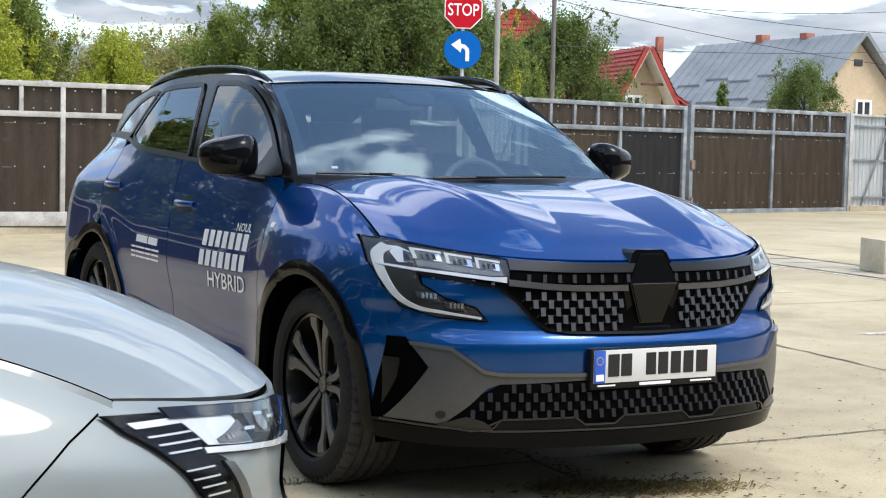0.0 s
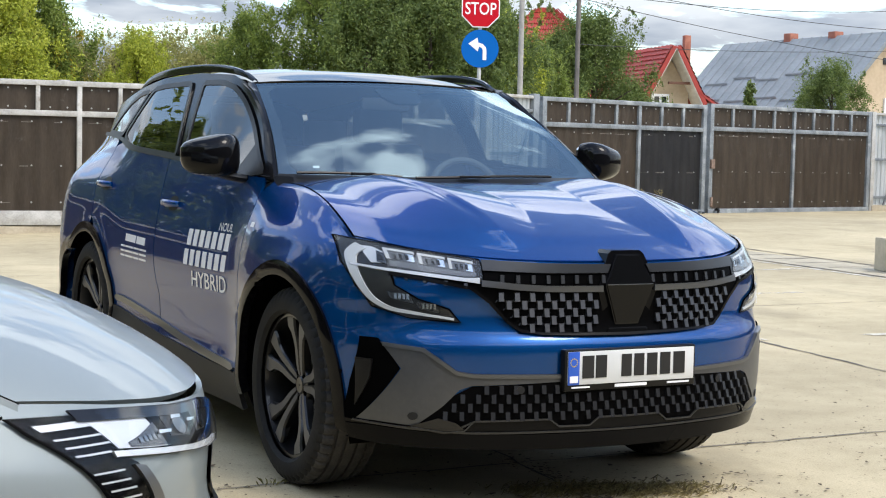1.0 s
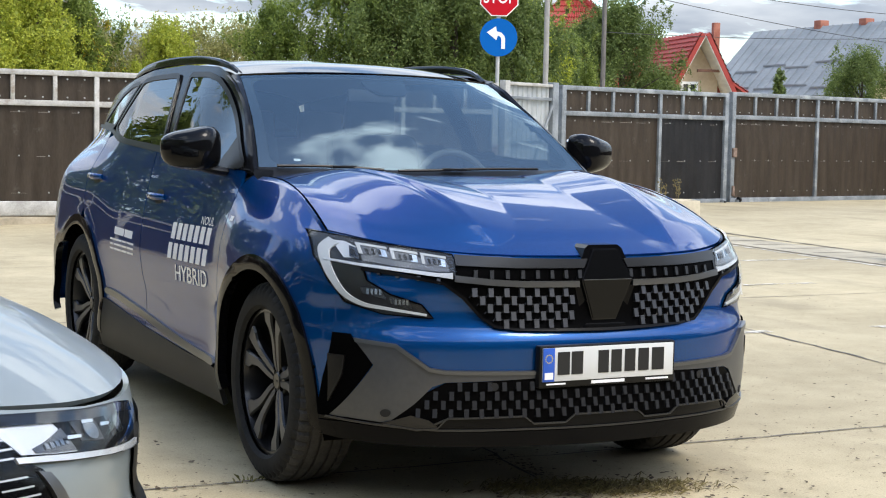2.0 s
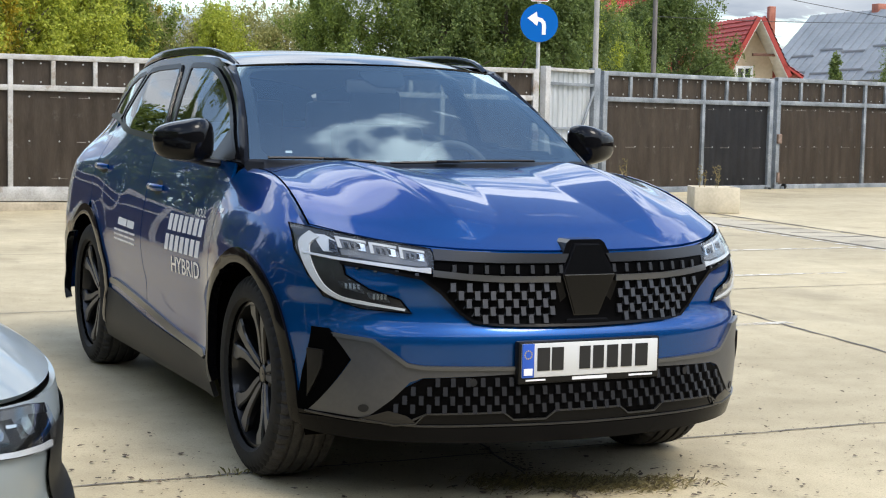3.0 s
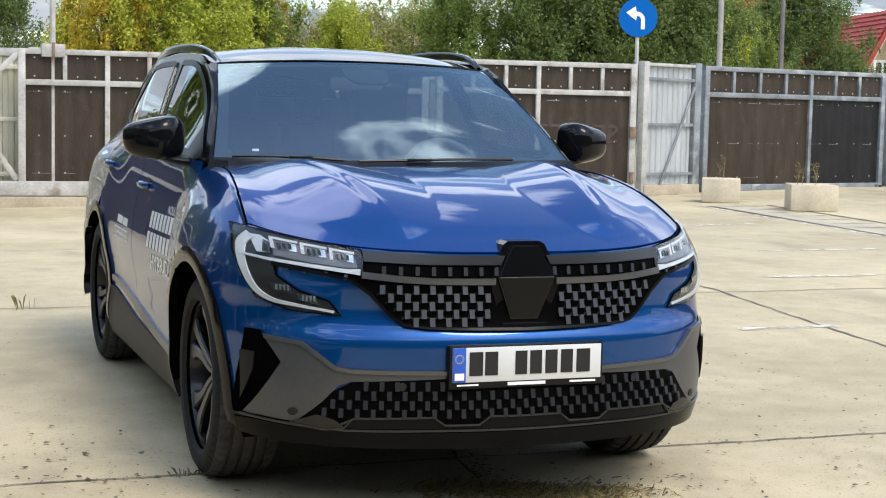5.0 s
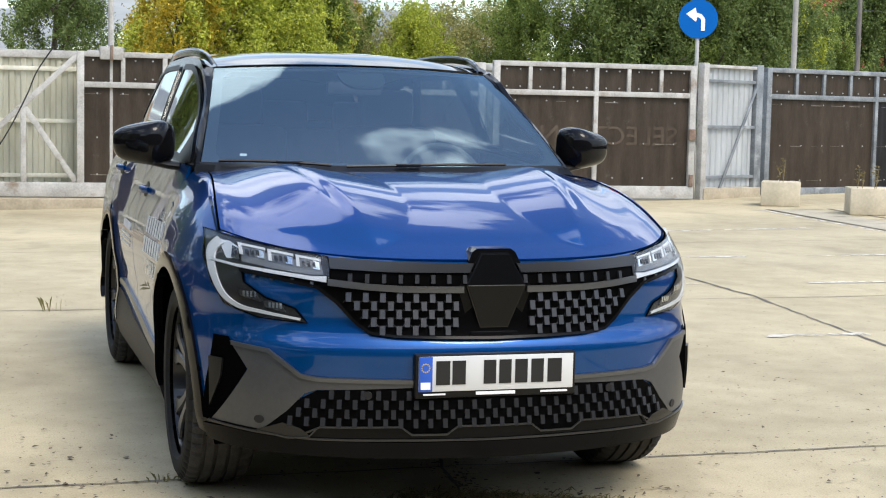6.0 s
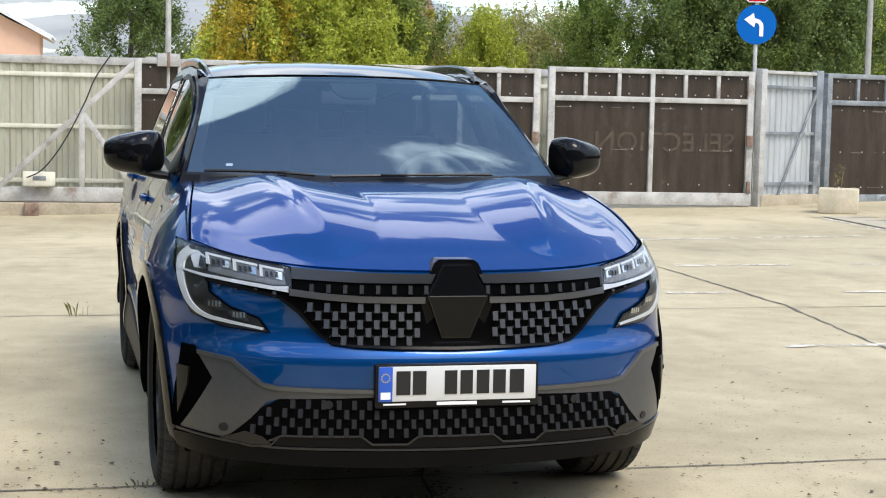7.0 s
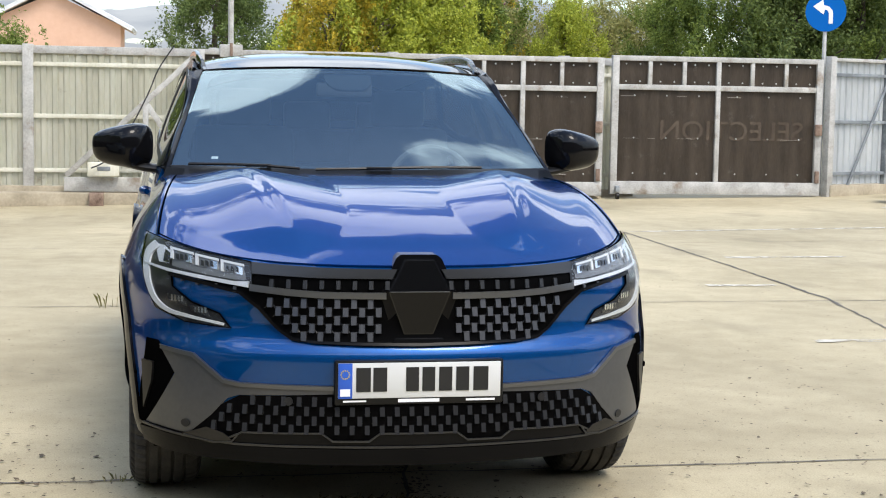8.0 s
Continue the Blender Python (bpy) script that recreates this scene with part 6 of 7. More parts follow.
def roof_slab(p, q, r, s, t, mat, name, holder, ribs=0, courses=0):
    """A roof plane p-q along the eave, s-r along the ridge, of thickness t, with standing seams or tile courses."""
    p, q, r, s = (Vector(v) for v in (p, q, r, s))
    nrm = (q - p).cross(s - p).normalized()
    if nrm.z < 0:
        nrm = -nrm
    bm = bmesh.new()
    lo = [bm.verts.new(v) for v in (p, q, r, s)]
    hi = [bm.verts.new(v + nrm * t) for v in (p, q, r, s)]
    bm.faces.new(hi); bm.faces.new(lo[::-1])
    for i in range(4):
        j = (i + 1) % 4
        bm.faces.new((lo[i], lo[j], hi[j], hi[i]))
    bmesh.ops.recalc_face_normals(bm, faces=bm.faces)
    ob = part(name, bm, mat, holder, smooth=False)
    if ribs:
        bm = bmesh.new()
        for k in range(1, ribs):
            a, b = p.lerp(q, k / ribs), s.lerp(r, k / ribs)
            tube(bm, [a + nrm * (t + .01), b + nrm * (t + .01)], .02, 4)
        part("standing_seam", bm, mat, ob, smooth=False)
    if courses:
        cols = max(4, round((q - p).length / .30))
        bm = bmesh.new()
        for c in range(courses):
            for k in range(cols):
                f0, f1 = c / courses, (c + 1.12) / courses
                u0, u1 = k / cols, (k + .97) / cols
                quad = [p.lerp(q, u0).lerp(s.lerp(r, u0), f0), p.lerp(q, u1).lerp(s.lerp(r, u1), f0), p.lerp(q, u1).lerp(s.lerp(r, u1), min(f1, 1)), p.lerp(q, u0).lerp(s.lerp(r, u0), min(f1, 1))]
                mid0, mid1 = (quad[0] + quad[1]) / 2, (quad[2] + quad[3]) / 2
                v = [bm.verts.new(quad[0] + nrm * (t + .045)), bm.verts.new(mid0 + nrm * (t + .085)), bm.verts.new(quad[1] + nrm * (t + .045)), bm.verts.new(quad[2] + nrm * (t + .012)), bm.verts.new(mid1 + nrm * (t + .045)), bm.verts.new(quad[3] + nrm * (t + .012))]
                w = [bm.verts.new(quad[0] + nrm * t), bm.verts.new(quad[1] + nrm * t)]
                bm.faces.new((v[0], v[1], v[4], v[5])); bm.faces.new((v[1], v[2], v[3], v[4])); bm.faces.new((w[0], w[1], v[2], v[1], v[0]))
        tagged(part("roof_tiles", bm, mat, ob, smooth=False), kind="stuff")
    return ob


def window(holder, x, y, z, w, h, face):
    """A white framed window on a wall that looks towards 'face' (-y or -x)."""
    fr = bmesh.new()
    for a, b, c, d in ((-w / 2, w / 2, -h / 2, -h / 2 + .07), (-w / 2, w / 2, h / 2 - .07, h / 2), (-w / 2, -w / 2 + .07, -h / 2 + .07, h / 2 - .07), (w / 2 - .07, w / 2, -h / 2 + .07, h / 2 - .07), (-.03, .03, -h / 2 + .07, h / 2 - .07)):
        box(fr, a, b, -.06, .06, c, d)
    m = Matrix.Translation((x, y, z)) @ Matrix.Rotation(0 if face == "-y" else radians(-90), 4, "Z")
    bmesh.ops.transform(fr, matrix=m, verts=fr.verts)
    ob = part("window", fr, SIGN_WHITE, holder, smooth=False)
    pn = boxed(-w / 2 + .06, w / 2 - .06, -.02, .02, -h / 2 + .06, h / 2 - .06)
    bmesh.ops.transform(pn, matrix=m, verts=pn.verts)
    part("pane", pn, PANE, ob, smooth=False)
    return ob


def house(name, label, m, W, D, eave, ridge, wall, roof_mat, over=.5, ribs=0, courses=0, axis_x=True, chimneys=(), windows=(), hip=0.0, front=0.0):
    """A gabled house: gable ends at x = 0 and x = W if axis_x; front wall at y = 0."""
    th = thing(name, label, "house", m)
    body = bmesh.new()
    if axis_x:
        prism(body, [(0, -1), (D, -1), (D, eave), (D / 2, eave if hip else ridge - .15), (0, eave)], "x", 0, W)
    else:
        prism(body, [(0, -1), (W, -1), (W, eave), (W / 2, ridge - .15), (0, eave)], "y", front, D)
    part("wall", body, wall, th, smooth=False)
    k = (ridge - eave) / ((D if axis_x else W) / 2)
    if axis_x:
        roof_slab((-over, -over, eave - k * over), (W + over, -over, eave - k * over), (W + over - hip, D / 2, ridge), (hip - over, D / 2, ridge), .12, roof_mat, "roof", th, ribs, courses)
        if hip:
            for x0, x1 in ((-over, hip - over), (W + over, W + over - hip)):
                roof_slab((x0, -over, eave - k * over), (x0, D + over, eave - k * over), (x1, D / 2 + .01, ridge), (x1, D / 2, ridge), .12, roof_mat, "roof", th, 0, courses)
        roof_slab((-over, D + over, eave - k * over), (W + over, D + over, eave - k * over), (W + over - hip, D / 2, ridge), (hip - over, D / 2, ridge), .12, roof_mat, "roof", th)
    else:
        roof_slab((-over, -over, eave - k * over), (-over, D + over, eave - k * over), (W / 2, D + over, ridge), (W / 2, -over, ridge), .12, roof_mat, "roof", th, ribs, courses)
        roof_slab((W + over, -over, eave - k * over), (W + over, D + over, eave - k * over), (W / 2, D + over, ridge), (W / 2, -over, ridge), .12, roof_mat, "roof", th, ribs, courses)
    for x, y, z, w, h in chimneys:
        part("chimney", boxed(x - w / 2, x + w / 2, y - w / 2, y + w / 2, z, z + h, .02), BRICK, th)
    for wn in windows:
        window(th, *wn)
    return th


def span(a, b):
    """The pose of a house whose x axis runs from a to b on the ground."""
    return pose(a[0], a[1], 0, 0, 0, math.degrees(math.atan2(b[1] - a[1], b[0] - a[0])))


def red_house():
    """Its gable is set back under a deep white-boarded overhang; the eave flares out on one side."""
    W, E, R = 1.257, 2.863, 4.038
    k = (R - E) / (W / 2)
    th = house("red_roofed_house", "cream house with a steep red tiled gable and brick chimney", away(pose(21.912, 29.9, 0, 0, 0, -14.95), 3.0), W, 5.5, E, R, WALL_CREAM, RED_TILE, .2, courses=12, axis_x=False,
               chimneys=((1.20, .55, 3.0, .19, 1.42),), windows=((.42, .43, 2.58, .50, .42, "-y"),), front=.45)
    for sx in (0, 1):
        bm = bmesh.new()
        x0 = W + .19 if sx else -.19
        v = [bm.verts.new(p) for p in ((x0, -.19, E - k * .19 - .012), (x0, .6, E - k * .19 - .012), (W / 2, .6, R - .012), (W / 2, -.19, R - .012))]
        w = [bm.verts.new(q.co - Vector((0, 0, .03))) for q in v]
        bm.faces.new(v); bm.faces.new(w[::-1])
        for i in range(4):
            bm.faces.new((v[i], v[(i + 1) % 4], w[(i + 1) % 4], w[i]))
        bmesh.ops.recalc_face_normals(bm, faces=bm.faces)
        part("soffit", bm, SOFFIT, th, smooth=False)
    part("tie_beam", boxed(.50, W - .10, -.02, .08, 3.05, 3.12, .006), TIMBER, th)
    part("eave_beam", boxed(W * .8, W + .55, -.16, -.02, 2.42, 2.47, .004), TIMBER, th)
    roof_slab((W + .60, -.2, 2.46), (W + .60, 5.7, 2.46), (W + .05, 5.7, 2.80), (W + .05, -.2, 2.80), .06, RED_TILE, "roof", th, courses=4)
    return th


SOFFIT = varied(material("white boarded soffit", (0.62, 0.60, 0.55), .7), (.56, .54, .49), (.68, .66, .61), 3, stretch=(8, 1, 1))
red_house()
house("red_roofed_house", "larger house with an orange-red tile roof behind trees", away(span((24.0, 45.5), (30.5, 40.0)), 2.4), 6.0, 8, 3.2, 6.5, WALL_CREAM, RED_TILE, .5, courses=16, hip=3.2)
def grey_house():
    W, D, E, R = 7.721, 3.579, 2.915, 4.847
    th = house("grey_roofed_house", "cream house with a long grey zinc roof", away(pose(29.199, 38.0, 0, 0, 0, -92.25), 3.0), W, D, E, R, WALL_CREAM, ZINC, .35, ribs=18,
               chimneys=((3.15, D / 2, 4.6, .34, .52), (5.35, D / 2, 4.6, .34, .46)), windows=((W + .01, 2.02, 2.62, .62, .66, "-x"),))
    part("window_sill", boxed(W + .01, W + .16, 1.62, 2.42, 2.22, 2.28, .004), SIGN_WHITE, th)
    part("attic_vent", boxed(W + .002, W + .03, D / 2 - .16, D / 2 + .16, 3.95, 4.15, .01), PANE, th)
    slope = Vector((0, D / 2 + .35, R - E + .35 * (R - E) / (D / 2)))
    up = Vector((0, -slope.z, slope.y)).normalized()
    for x, f in ((1.2, .36), (2.5, .44), (3.75, .40), (5.15, .46), (1.5, .12), (3.0, .10), (4.4, .14), (5.9, .10)):
        p = Vector((x, -.35, E - .35 * (R - E) / (D / 2))) + slope * f + up * .15
        q = boxed(p.x - .6, p.x + .6, p.y - .012, p.y + .012, p.z - .03, p.z + .035, .004)
        part("snow_guard", q, ZINC, th)
    return th


grey_house()
house("peach_house", "peach rendered gable house with a pale zinc roof", pose(-5.646, 46, 0, 0, 0, -1.8), 4.2, 3.14, 3.544, 4.647, WALL_PEACH, ZINC_PALE, .35, ribs=8, axis_x=False)
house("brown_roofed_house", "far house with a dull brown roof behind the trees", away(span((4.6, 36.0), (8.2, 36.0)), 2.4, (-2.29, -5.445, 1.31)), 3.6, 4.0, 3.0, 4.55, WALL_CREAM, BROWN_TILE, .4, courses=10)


# trees
def leaf_material(name, lo, hi):
    m = material(name, lo, .6)
    n, l = m.node_tree.nodes, m.node_tree.links
    b = n["Principled BSDF"]
    g = n.new("ShaderNodeNewGeometry")
    r = n.new("ShaderNodeValToRGB")
    r.color_ramp.elements[0].color, r.color_ramp.elements[1].color = (*lo, 1), (*hi, 1)
    l.new(g.outputs["Random Per Island"], r.inputs[0])
    l.new(r.outputs[0], b.inputs["Base Color"])
    tr, mix, out = n.new("ShaderNodeBsdfTranslucent"), n.new("ShaderNodeMixShader"), n["Material Output"]
    l.new(r.outputs[0], tr.inputs[0])
    mix.inputs[0].default_value = 0.5
    l.new(b.outputs[0], mix.inputs[1]); l.new(tr.outputs[0], mix.inputs[2]); l.new(mix.outputs[0], out.inputs[0])
    return m


BARK = varied(material("bark", (0.08, 0.06, 0.045), .9), (.05, .04, .03), (.12, .095, .07), 8, bump=.5, bump_scale=30)
GREEN = leaf_material("mid green leaf", (0.095, 0.145, 0.026), (0.31, 0.38, 0.082))
LIME = leaf_material("yellow green leaf", (0.20, 0.26, 0.028), (0.60, 0.62, 0.09))
GOLD = leaf_material("turning leaf", (0.20, 0.20, 0.02), (0.66, 0.48, 0.045))
DEEP = leaf_material("dark green leaf", (0.075, 0.115, 0.028), (0.21, 0.27, 0.075))
OLIVE = leaf_material("brownish leaf", (0.22, 0.225, 0.075), (0.50, 0.47, 0.18))


def crown_mesh(seed, h, spread, low, n, size, mat, column=False):
    """Leaves on many short upright sprays; the tree stands at the origin and is h tall."""
    rng = np.random.default_rng(seed)
    clumps = []
    k = 190
    for i in range(k):
        f = rng.random() ** .8
        z = low + (h - low) * f
        prof = (math.sin(math.pi * min(1, .18 + .80 * f)) ** .7) if not column else (1 - f * .75)
        a, r = rng.random() * 2 * math.pi, spread * prof * math.sqrt(rng.random()) * rng.uniform(.7, 1.15)
        clumps.append((r * math.cos(a), r * math.sin(a), z, rng.uniform(.5, 1.3) * spread * .15))
    for i in range(14 if not column else 0):          # thin shoots that break the outline
        a, r = rng.random() * 2 * math.pi, spread * .75 * math.sqrt(rng.random())
        clumps.append((r * math.cos(a), r * math.sin(a), h * rng.uniform(.93, 1.08), spread * .055))
    c = np.array(clumps)
    pick = rng.choice(len(c), n, p=c[:, 3] ** 1.6 / (c[:, 3] ** 1.6).sum())
    d = rng.normal(size=(n, 3))
    d /= np.linalg.norm(d, axis=1)[:, None]
    rad = c[pick, 3] * rng.random(n) ** .6 * rng.uniform(.6, 1.5, n)
    lean = rng.normal(size=(len(c), 2))[pick] * .35
    pos = c[pick, :3] + d * rad[:, None] * np.array([.8, .8, 1.9])
    pos[:, :2] += lean * (pos[:, 2] - c[pick, 2])[:, None]
    pos[:, 2] = np.clip(pos[:, 2], low * .4, None)
    axis = rng.normal(size=(n, 3)); axis[:, 2] -= .3
    axis /= np.linalg.norm(axis, axis=1)[:, None]
    side = np.cross(axis, rng.normal(size=(n, 3)))
    side /= np.linalg.norm(side, axis=1)[:, None] + 1e-9
    L = size * rng.uniform(.6, 1.35, n)[:, None]
    v = np.stack([pos - axis * L * .5 + side * L * .20, pos + axis * L * .6, pos - axis * L * .3 - side * L * .36], axis=1).reshape(-1, 3)
    me = bpy.data.meshes.new("crown")
    me.from_pydata(v.tolist(), [], np.arange(3 * n).reshape(-1, 3).tolist())
    me.materials.append(mat)
    return me, clumps[:60]


def tree_kind(seed, h, spread, low, n, size, mat, label, name="tree"):
    th = thing(name, label, "tree", pose(0, 0, 0), group="trees behind the fence")
    me, clumps = crown_mesh(seed, h, spread, low, n, size, mat)
    bm = bmesh.new()
    tube(bm, [(0, 0, -.3), (.03, 0, h * .3), (.0, .04, h * .62), (.05, 0, h * .9)], [.13, .10, .06, .015], 8)
    rng = random.Random(seed)
    for x, y, z, r in clumps[::3]:
        z0 = max(.3, z - rng.uniform(.5, 1.1))
        tube(bm, [(0, 0, z0), (x * .5, y * .5, (z0 + z) / 2 + .1), (x, y, z)], [.035, .022, .008], 5)
    part("trunk", bm, BARK, th)
    piece("crown", me, th)
    return th


def plant(kind, spots):
    """The first spot takes the kind itself, the others its copies: (x, y, scale, turn). Most stand well beyond the fence."""
    for i, (x, y, s, turn) in enumerate(spots):
        m = pose(x, y, ground_z(x, y), 0, 0, turn) @ Matrix.Scale(s, 4)
        if x > 16:
            m = away(m, 2.6)
        elif x > -.5:
            m = away(m, 2.4, (-2.29, -5.445, 1.31))
        c = kind if i == 0 else copy_thing(kind, pose(x, y, 0))
        c.matrix_basis = m


plant(tree_kind(1, 4.6, 1.5, .5, 58000, 0.060, GREEN, "dense mid-green orchard tree behind the fence"),
      [(8.9, 20.6, 1.0, 0), (9.7, 20.0, 1.06, 70), (10.8, 20.3, 1.0, 140), (11.7, 21.2, .95, 220), (7.9, 22.2, .76, 300), (4.0, 23.4, .98, 20), (13.2, 22.0, .86, 110), (14.3, 22.3, .66, 30)])
plant(tree_kind(2, 4.2, 1.4, .4, 46000, 0.062, LIME, "yellow-green leafy tree behind the gate"),
      [(2.0, 21.6, 1.05, 0), (2.9, 22.4, 1.0, 90), (3.5, 22.0, .9, 200), (5.9, 22.2, .72, 45), (12.6, 20.9, .82, 300)])
plant(tree_kind(3, 4.3, 1.2, .6, 30000, 0.062, GOLD, "turning tree with golden and green leaves"), [(1.5, 21.2, .98, 0), (4.6, 23.6, .75, 90)])
plant(tree_kind(4, 4.0, 1.6, .3, 50000, 0.062, DEEP, "dark green dense tree behind the fence"), [(-.2, 27.0, 1.0, 0), (9.0, 19.2, .92, 60), (10.1, 18.95, .98, 130), (16.6, 24.6, 1.0, 45), (17.4, 24.4, .62, 200), (16.1, 25.0, .92, 120), (24.6, 25.7, .82, 100), (11.4, 19.4, .9, 250)])
plant(tree_kind(5, 3.6, 1.5, .3, 24000, 0.060, OLIVE, "thin brownish-green tree with gaps behind the fence"), [(5.3, 24.6, .84, 0), (6.3, 24.0, .86, 80), (7.1, 24.2, .88, 160), (6.8, 26.0, .84, 240), (5.6, 26.3, .80, 310), (8.0, 24.4, .90, 30), (4.6, 25.0, .80, 100)])
plant(tree_kind(6, 2.6, 1.3, .3, 18000, 0.056, GREEN, "low feathery bush behind the cream fence"), [(-3.0, 21.5, .95, 0), (-5.2, 21.8, .9, 80), (-1.4, 23.2, .7, 170), (21.5, 25.5, .55, 200)])
th = thing("cypress", "small dark pointed conifer beside the grey roof", "tree", away(pose(22.9, 26.9, 0), 3.0))
me, cl = crown_mesh(9, 3.0, .45, .2, 7000, .07, DEEP, True)
piece("crown", me, th)
bm = bmesh.new(); tube(bm, [(0, 0, -.2), (0, 0, 2.6)], [.06, .01], 6); part("trunk", bm, BARK, th)


# the yard's other edges, out of view: more of the same fence and trees
def plain_fence(a, b, name, label):
    d = Vector((b[0] - a[0], b[1] - a[1]))
    th = thing(name, label, "fence", Matrix.Translation((a[0], a[1], 0)) @ Matrix.Rotation(math.atan2(d.y, d.x), 4, "Z"), kind="structure")
    part("ribbed_sheet", corrugated(0, d.length, .05, 1.95, 0, .2, .02), BROWN, th)
    for z in (.1, 1.6, 2.0):
        part("rail", boxed(0, d.length, -.05, .05, z - .04, z + .04), FRAME, th)
    n = int(d.length / 2)
    for i in range(n + 1):
        x = i * d.length / n
        part("post", boxed(x - .05, x + .05, -.053, .053, -.1, 2.05), FRAME, th)


EDGE_TREE = tree_kind(12, 4.6, 1.5, .5, 14000, 0.11, GREEN, "leafy green tree beyond the yard fence, out of view")
EDGE_TREE.matrix_basis = pose(-12.2, -7.6, 0) @ Matrix.Scale(1.6, 4)
plain_fence((-9.4, 17.3), (-9.4, -9.5), "boundary_fence_west", "brown sheet fence with white posts, out of view")
# unseen stretch, added in brown so the doors mirror something dark
plain_fence((-3.1, 17.42), (-9.4, 17.46), "unseen_fence_north", "brown sheet fence with white posts, out of view")
plain_fence((26, -14), (22.5, 19.2), "boundary_fence_east", "brown sheet fence with white posts, out of view")
for x, y, s, turn in ((-11.4, 3.2, 1.75, 20), (-11.8, 6.4, 1.6, 80), (-11.3, -.6, 1.85, 160), (-11.9, -4.6, 1.7, 200), (-11.6, 9.6, 1.8, 290), (-12.0, 13.0, 1.6, 50), (-11.5, 16.2, 1.5, 120)):
    c = copy_thing(EDGE_TREE, pose(x, y, 0, 0, 0, turn))
    c.scale = (s, s, s)
# out of view: two mirrored in the windows, three added to darken the doors
for x, y, s, turn in ((-6.2, 22.5, 1.35, 40), (-5.1, 25.8, 1.1, 130), (-6.6, 20.2, 1.15, 200), (-8.4, 19.9, 1.3, 310), (-9.6, 20.4, 1.4, 70)):
    c = copy_thing(EDGE_TREE, pose(x, y, 0, 0, 0, turn))
    c.scale = (s, s, s)


def south_wall():
    """An unseen wall behind the walk, added to darken the car's reflections; closes the yard."""
    th = thing("unseen_wall_south", "plain dark grey wall behind the walk, unseen, added to darken reflections", "wall", pose(-16, -9.6, 0), kind="structure")
    part("facing", boxed(0, 42, -.4, 0, -.2, 4.5, .02), DARK_WALL, th)
    part("plinth", boxed(0, 42, .002, .08, -.2, .35, .01), KERB, th)
    part("cap", boxed(-.1, 42.1, -.5, .1, 4.5, 4.7, .01), FRAME_GREY, th)


DARK_WALL = varied(material("plain dark grey wall", (0.09, 0.092, 0.096), .5), (.075, .077, .08), (.105, .107, .11), 1.1, bump=.05)
south_wall()

# grit, dry leaves and weeds on the yard
DEBRIS = varied(material("dry leaf litter", (0.07, 0.055, 0.035), .9), (.045, .035, .025), (.15, .11, .07), 40)
WEED = leaf_material("dry grass blade", (0.14, 0.13, 0.04), (0.34, 0.30, 0.12))


def litter():
    rng = random.Random(41)
    verts, faces = [], []

    def flake(x, y, r):
        a0, n = rng.uniform(0, 6.3), rng.randint(4, 6)
        z = ground_z(x, y) + .005
        base = len(verts)
        st = rng.uniform(.3, .9)
        ct, sn = math.cos(a0), math.sin(a0)
        for k in range(n):
            a = k * 2 * math.pi / n + rng.uniform(-.3, .3)
            u, v = r * math.cos(a) * rng.uniform(.6, 1.2), r * st * math.sin(a) * rng.uniform(.6, 1.2)
            verts.append((x + u * ct - v * sn, y + u * sn + v * ct, z + rng.uniform(0, r * .45)))
        faces.append(tuple(range(base, base + n)))
    # loose over the slabs, thicker along joints and in drifts
    for _ in range(5200):
        flake(rng.uniform(-6, 7), rng.uniform(-3.8, 6), rng.choice((.002, .003, .004, .005, .008)))
    for cx, cy, sx, sy, n in ((.2, -1.1, .45, .35, 420), (-2.6, -.3, .8, .9, 500), (-1.5, .3, .5, .5, 160), (2.6, .6, 1.2, .8, 260), (1.9, -.9, 1.2, .5, 260), (-1.05, -.1, .25, .25, 40), (.22, -.57, .30, .10, 260), (-3.5, 2.5, 1.0, 1.2, 260)):
        for _ in range(n):
            flake(rng.gauss(cx, sx), rng.gauss(cy, sy), rng.choice((.004, .006, .009, .014)))
    for _ in range(700):
        flake(rng.uniform(-7, 6), .0 + rng.gauss(0, .05), rng.choice((.004, .006, .010)))
    for _ in range(500):
        k = rng.random()
        flake(.15 - .1 * k + rng.gauss(0, .04), .5 - 2 * k, rng.choice((.005, .007, .012)))
    me = bpy.data.meshes.new("litter")
    me.from_pydata(verts, [], faces)
    me.materials.append(DEBRIS)
    ob = new("leaf_litter", me)
    tagged(ob, "scattered dry leaf bits and grit on the concrete", "litter", kind="stuff")


litter()


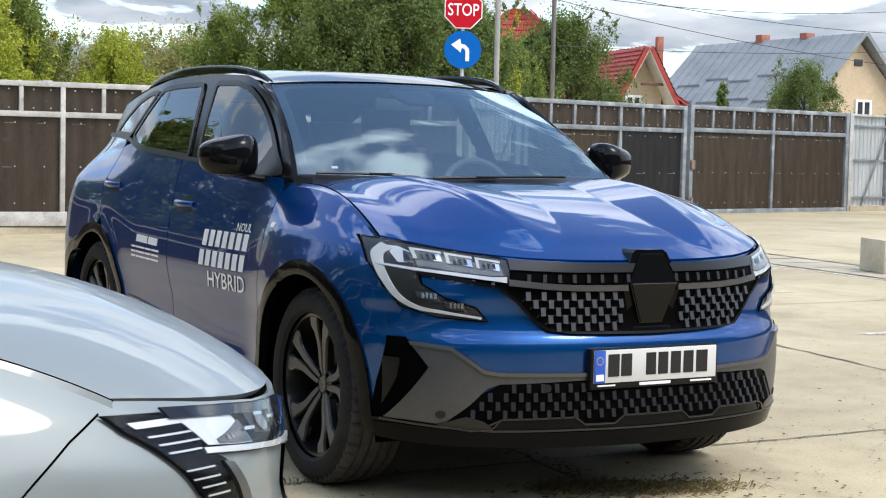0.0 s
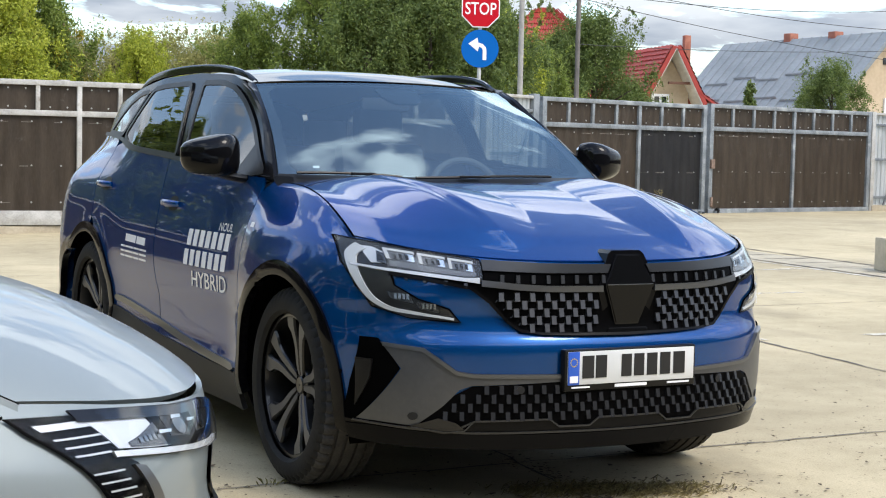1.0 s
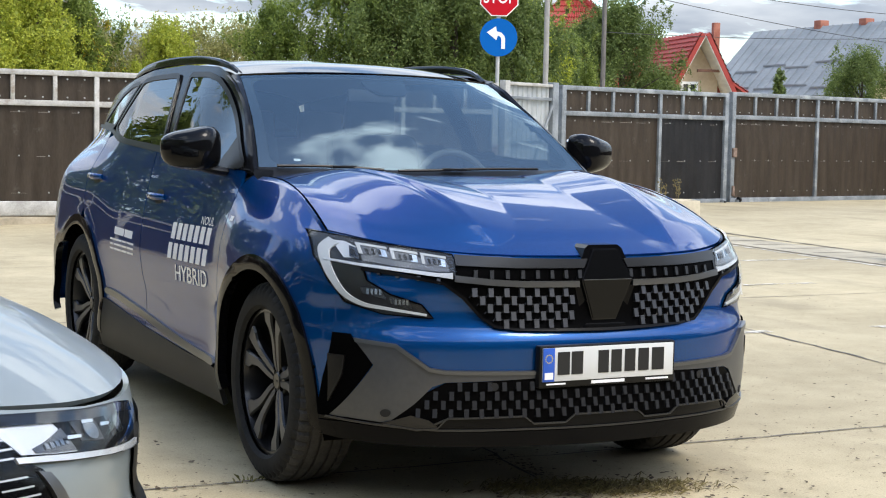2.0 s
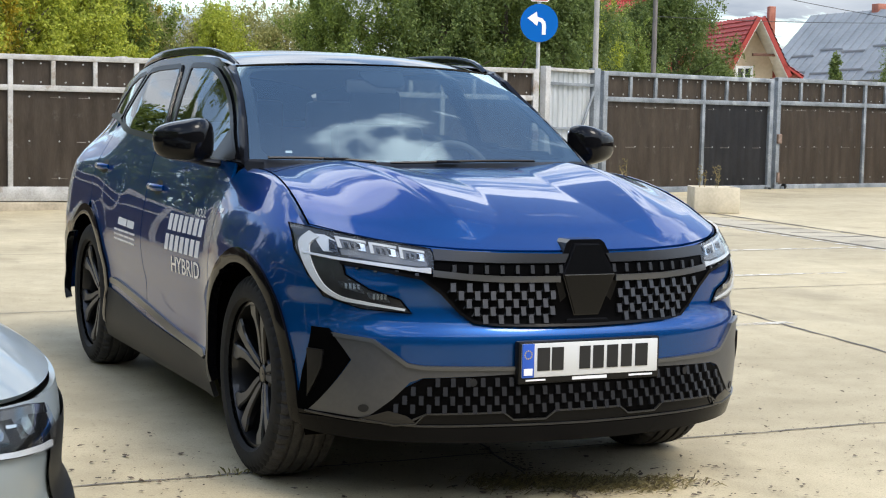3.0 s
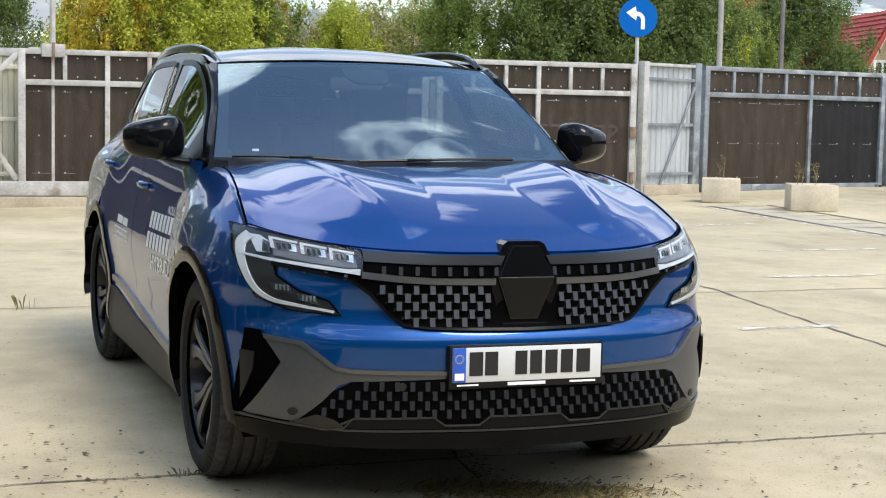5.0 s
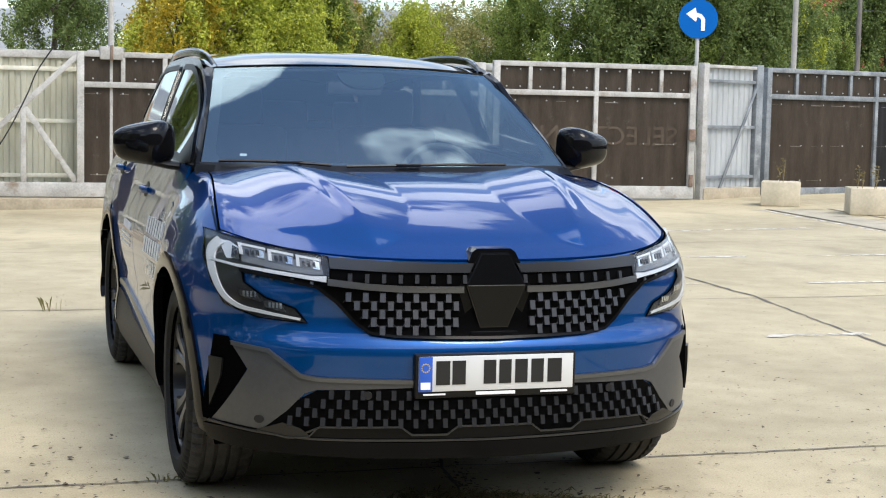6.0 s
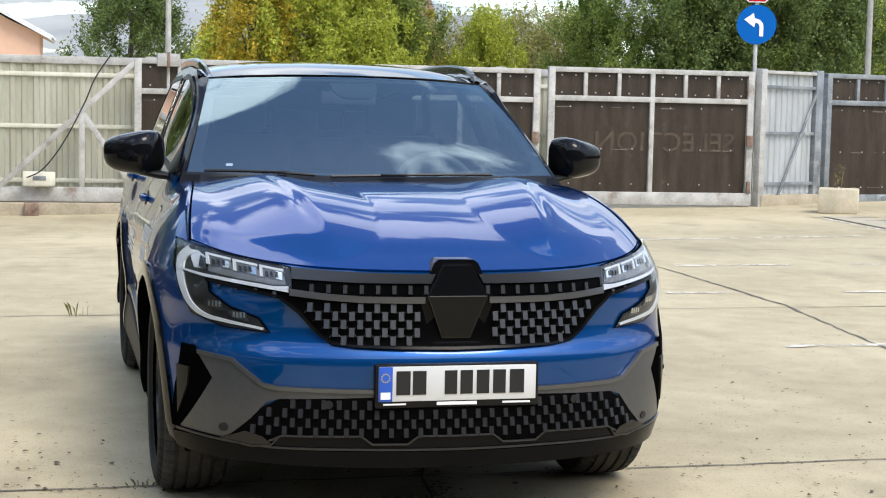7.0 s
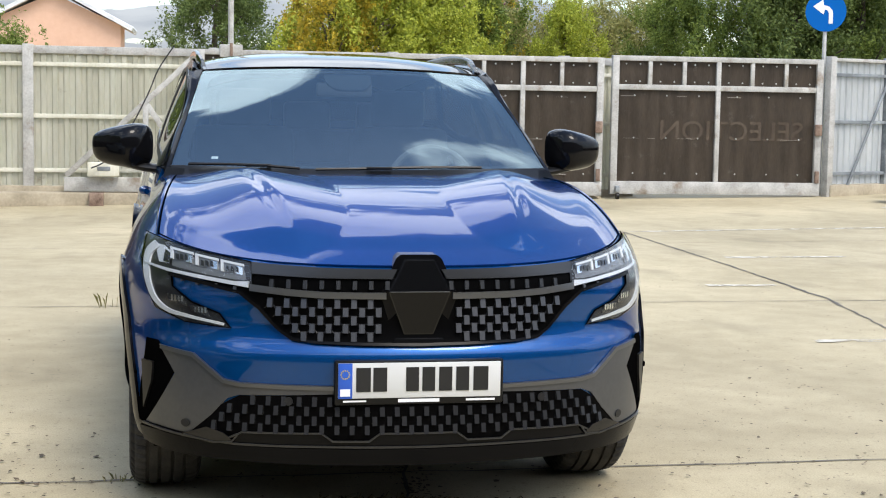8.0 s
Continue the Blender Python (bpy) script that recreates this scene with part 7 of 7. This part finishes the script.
def tuft(x, y, n, h, spread, label):
    rng = random.Random(int(x * 100 + y * 17))
    bm = bmesh.new()
    for _ in range(n):
        a, r = rng.uniform(0, 6.3), spread * math.sqrt(rng.random())
        px, py = x + r * math.cos(a) * 1.6, y + r * math.sin(a) * .6
        z, L, lean = ground_z(px, py), h * rng.uniform(.35, 1), rng.uniform(.2, 1.3)
        d = Vector((math.cos(a + rng.uniform(-1, 1)), math.sin(a + rng.uniform(-1, 1)), 0))
        s = Vector((-d.y, d.x, 0)) * .0018
        p0, p1, p2 = Vector((px, py, z - .003)), Vector((px, py, z + L * .6)) + d * L * lean * .3, Vector((px, py, z + L * .8)) + d * L * lean * .8
        v = [bm.verts.new(q) for q in (p0 - s, p0 + s, p1 + s, p2, p1 - s)]
        bm.faces.new(v)
    ob = part("grass_tuft", bm, WEED, None, smooth=False)
    tagged(ob, label, "weed", kind="stuff", group="weeds in the joints")


def weed_mat(a, b, n, spread):
    """Stringy dried growth that lies flat along a line from a to b."""
    rng = random.Random(n)
    bm = bmesh.new()
    for _ in range(n):
        k = rng.betavariate(2, 2)
        x = a[0] + (b[0] - a[0]) * k + rng.gauss(0, spread)
        y = a[1] + (b[1] - a[1]) * k + rng.gauss(0, spread * .8)
        d = rng.gauss(-.3, .8)
        L = rng.uniform(.015, .075)
        lift = rng.uniform(.004, .022)
        turn = rng.uniform(-.9, .9)
        p0 = Vector((x, y, .004))
        p1 = p0 + Vector((math.cos(d), math.sin(d), 0)) * L * .5 + Vector((0, 0, lift))
        p2 = p1 + Vector((math.cos(d + turn), math.sin(d + turn), 0)) * L * .5 - Vector((0, 0, lift * .7))
        w = Vector((-math.sin(d), math.cos(d), .6)) * rng.uniform(.0010, .0024)
        q = [bm.verts.new(v) for v in (p0 - w, p1 - w, p2, p1 + w, p0 + w)]
        bm.faces.new((q[0], q[1], q[3], q[4])); bm.faces.new((q[1], q[2], q[3]))
    tagged(part("dry_weed_mat", bm, MOSS, None, smooth=False), "stringy brown-green dried weeds lying on the concrete", "weed", kind="stuff")


MOSS = leaf_material("dried brown weed", (0.07, 0.055, 0.025), (0.30, 0.25, 0.10))
weed_mat((-.24, -.40), (.54, -.72), 1150, .070)
weed_mat((.0, -.50), (.30, -.60), 420, .045)
for x, y, n, h, sp in ((-.93, .01, 16, .03, .04), (.12, -.55, 40, .03, .10), (-.05, -.49, 30, .025, .09), (.30, -.58, 44, .03, .11), (.46, -.60, 30, .025, .09), (.06, -1.0, 26, .025, .09), (-1.07, 4.70, 7, .13, .05)):
    tuft(x, y, n, h, sp, "dry grass tuft growing in a slab joint")
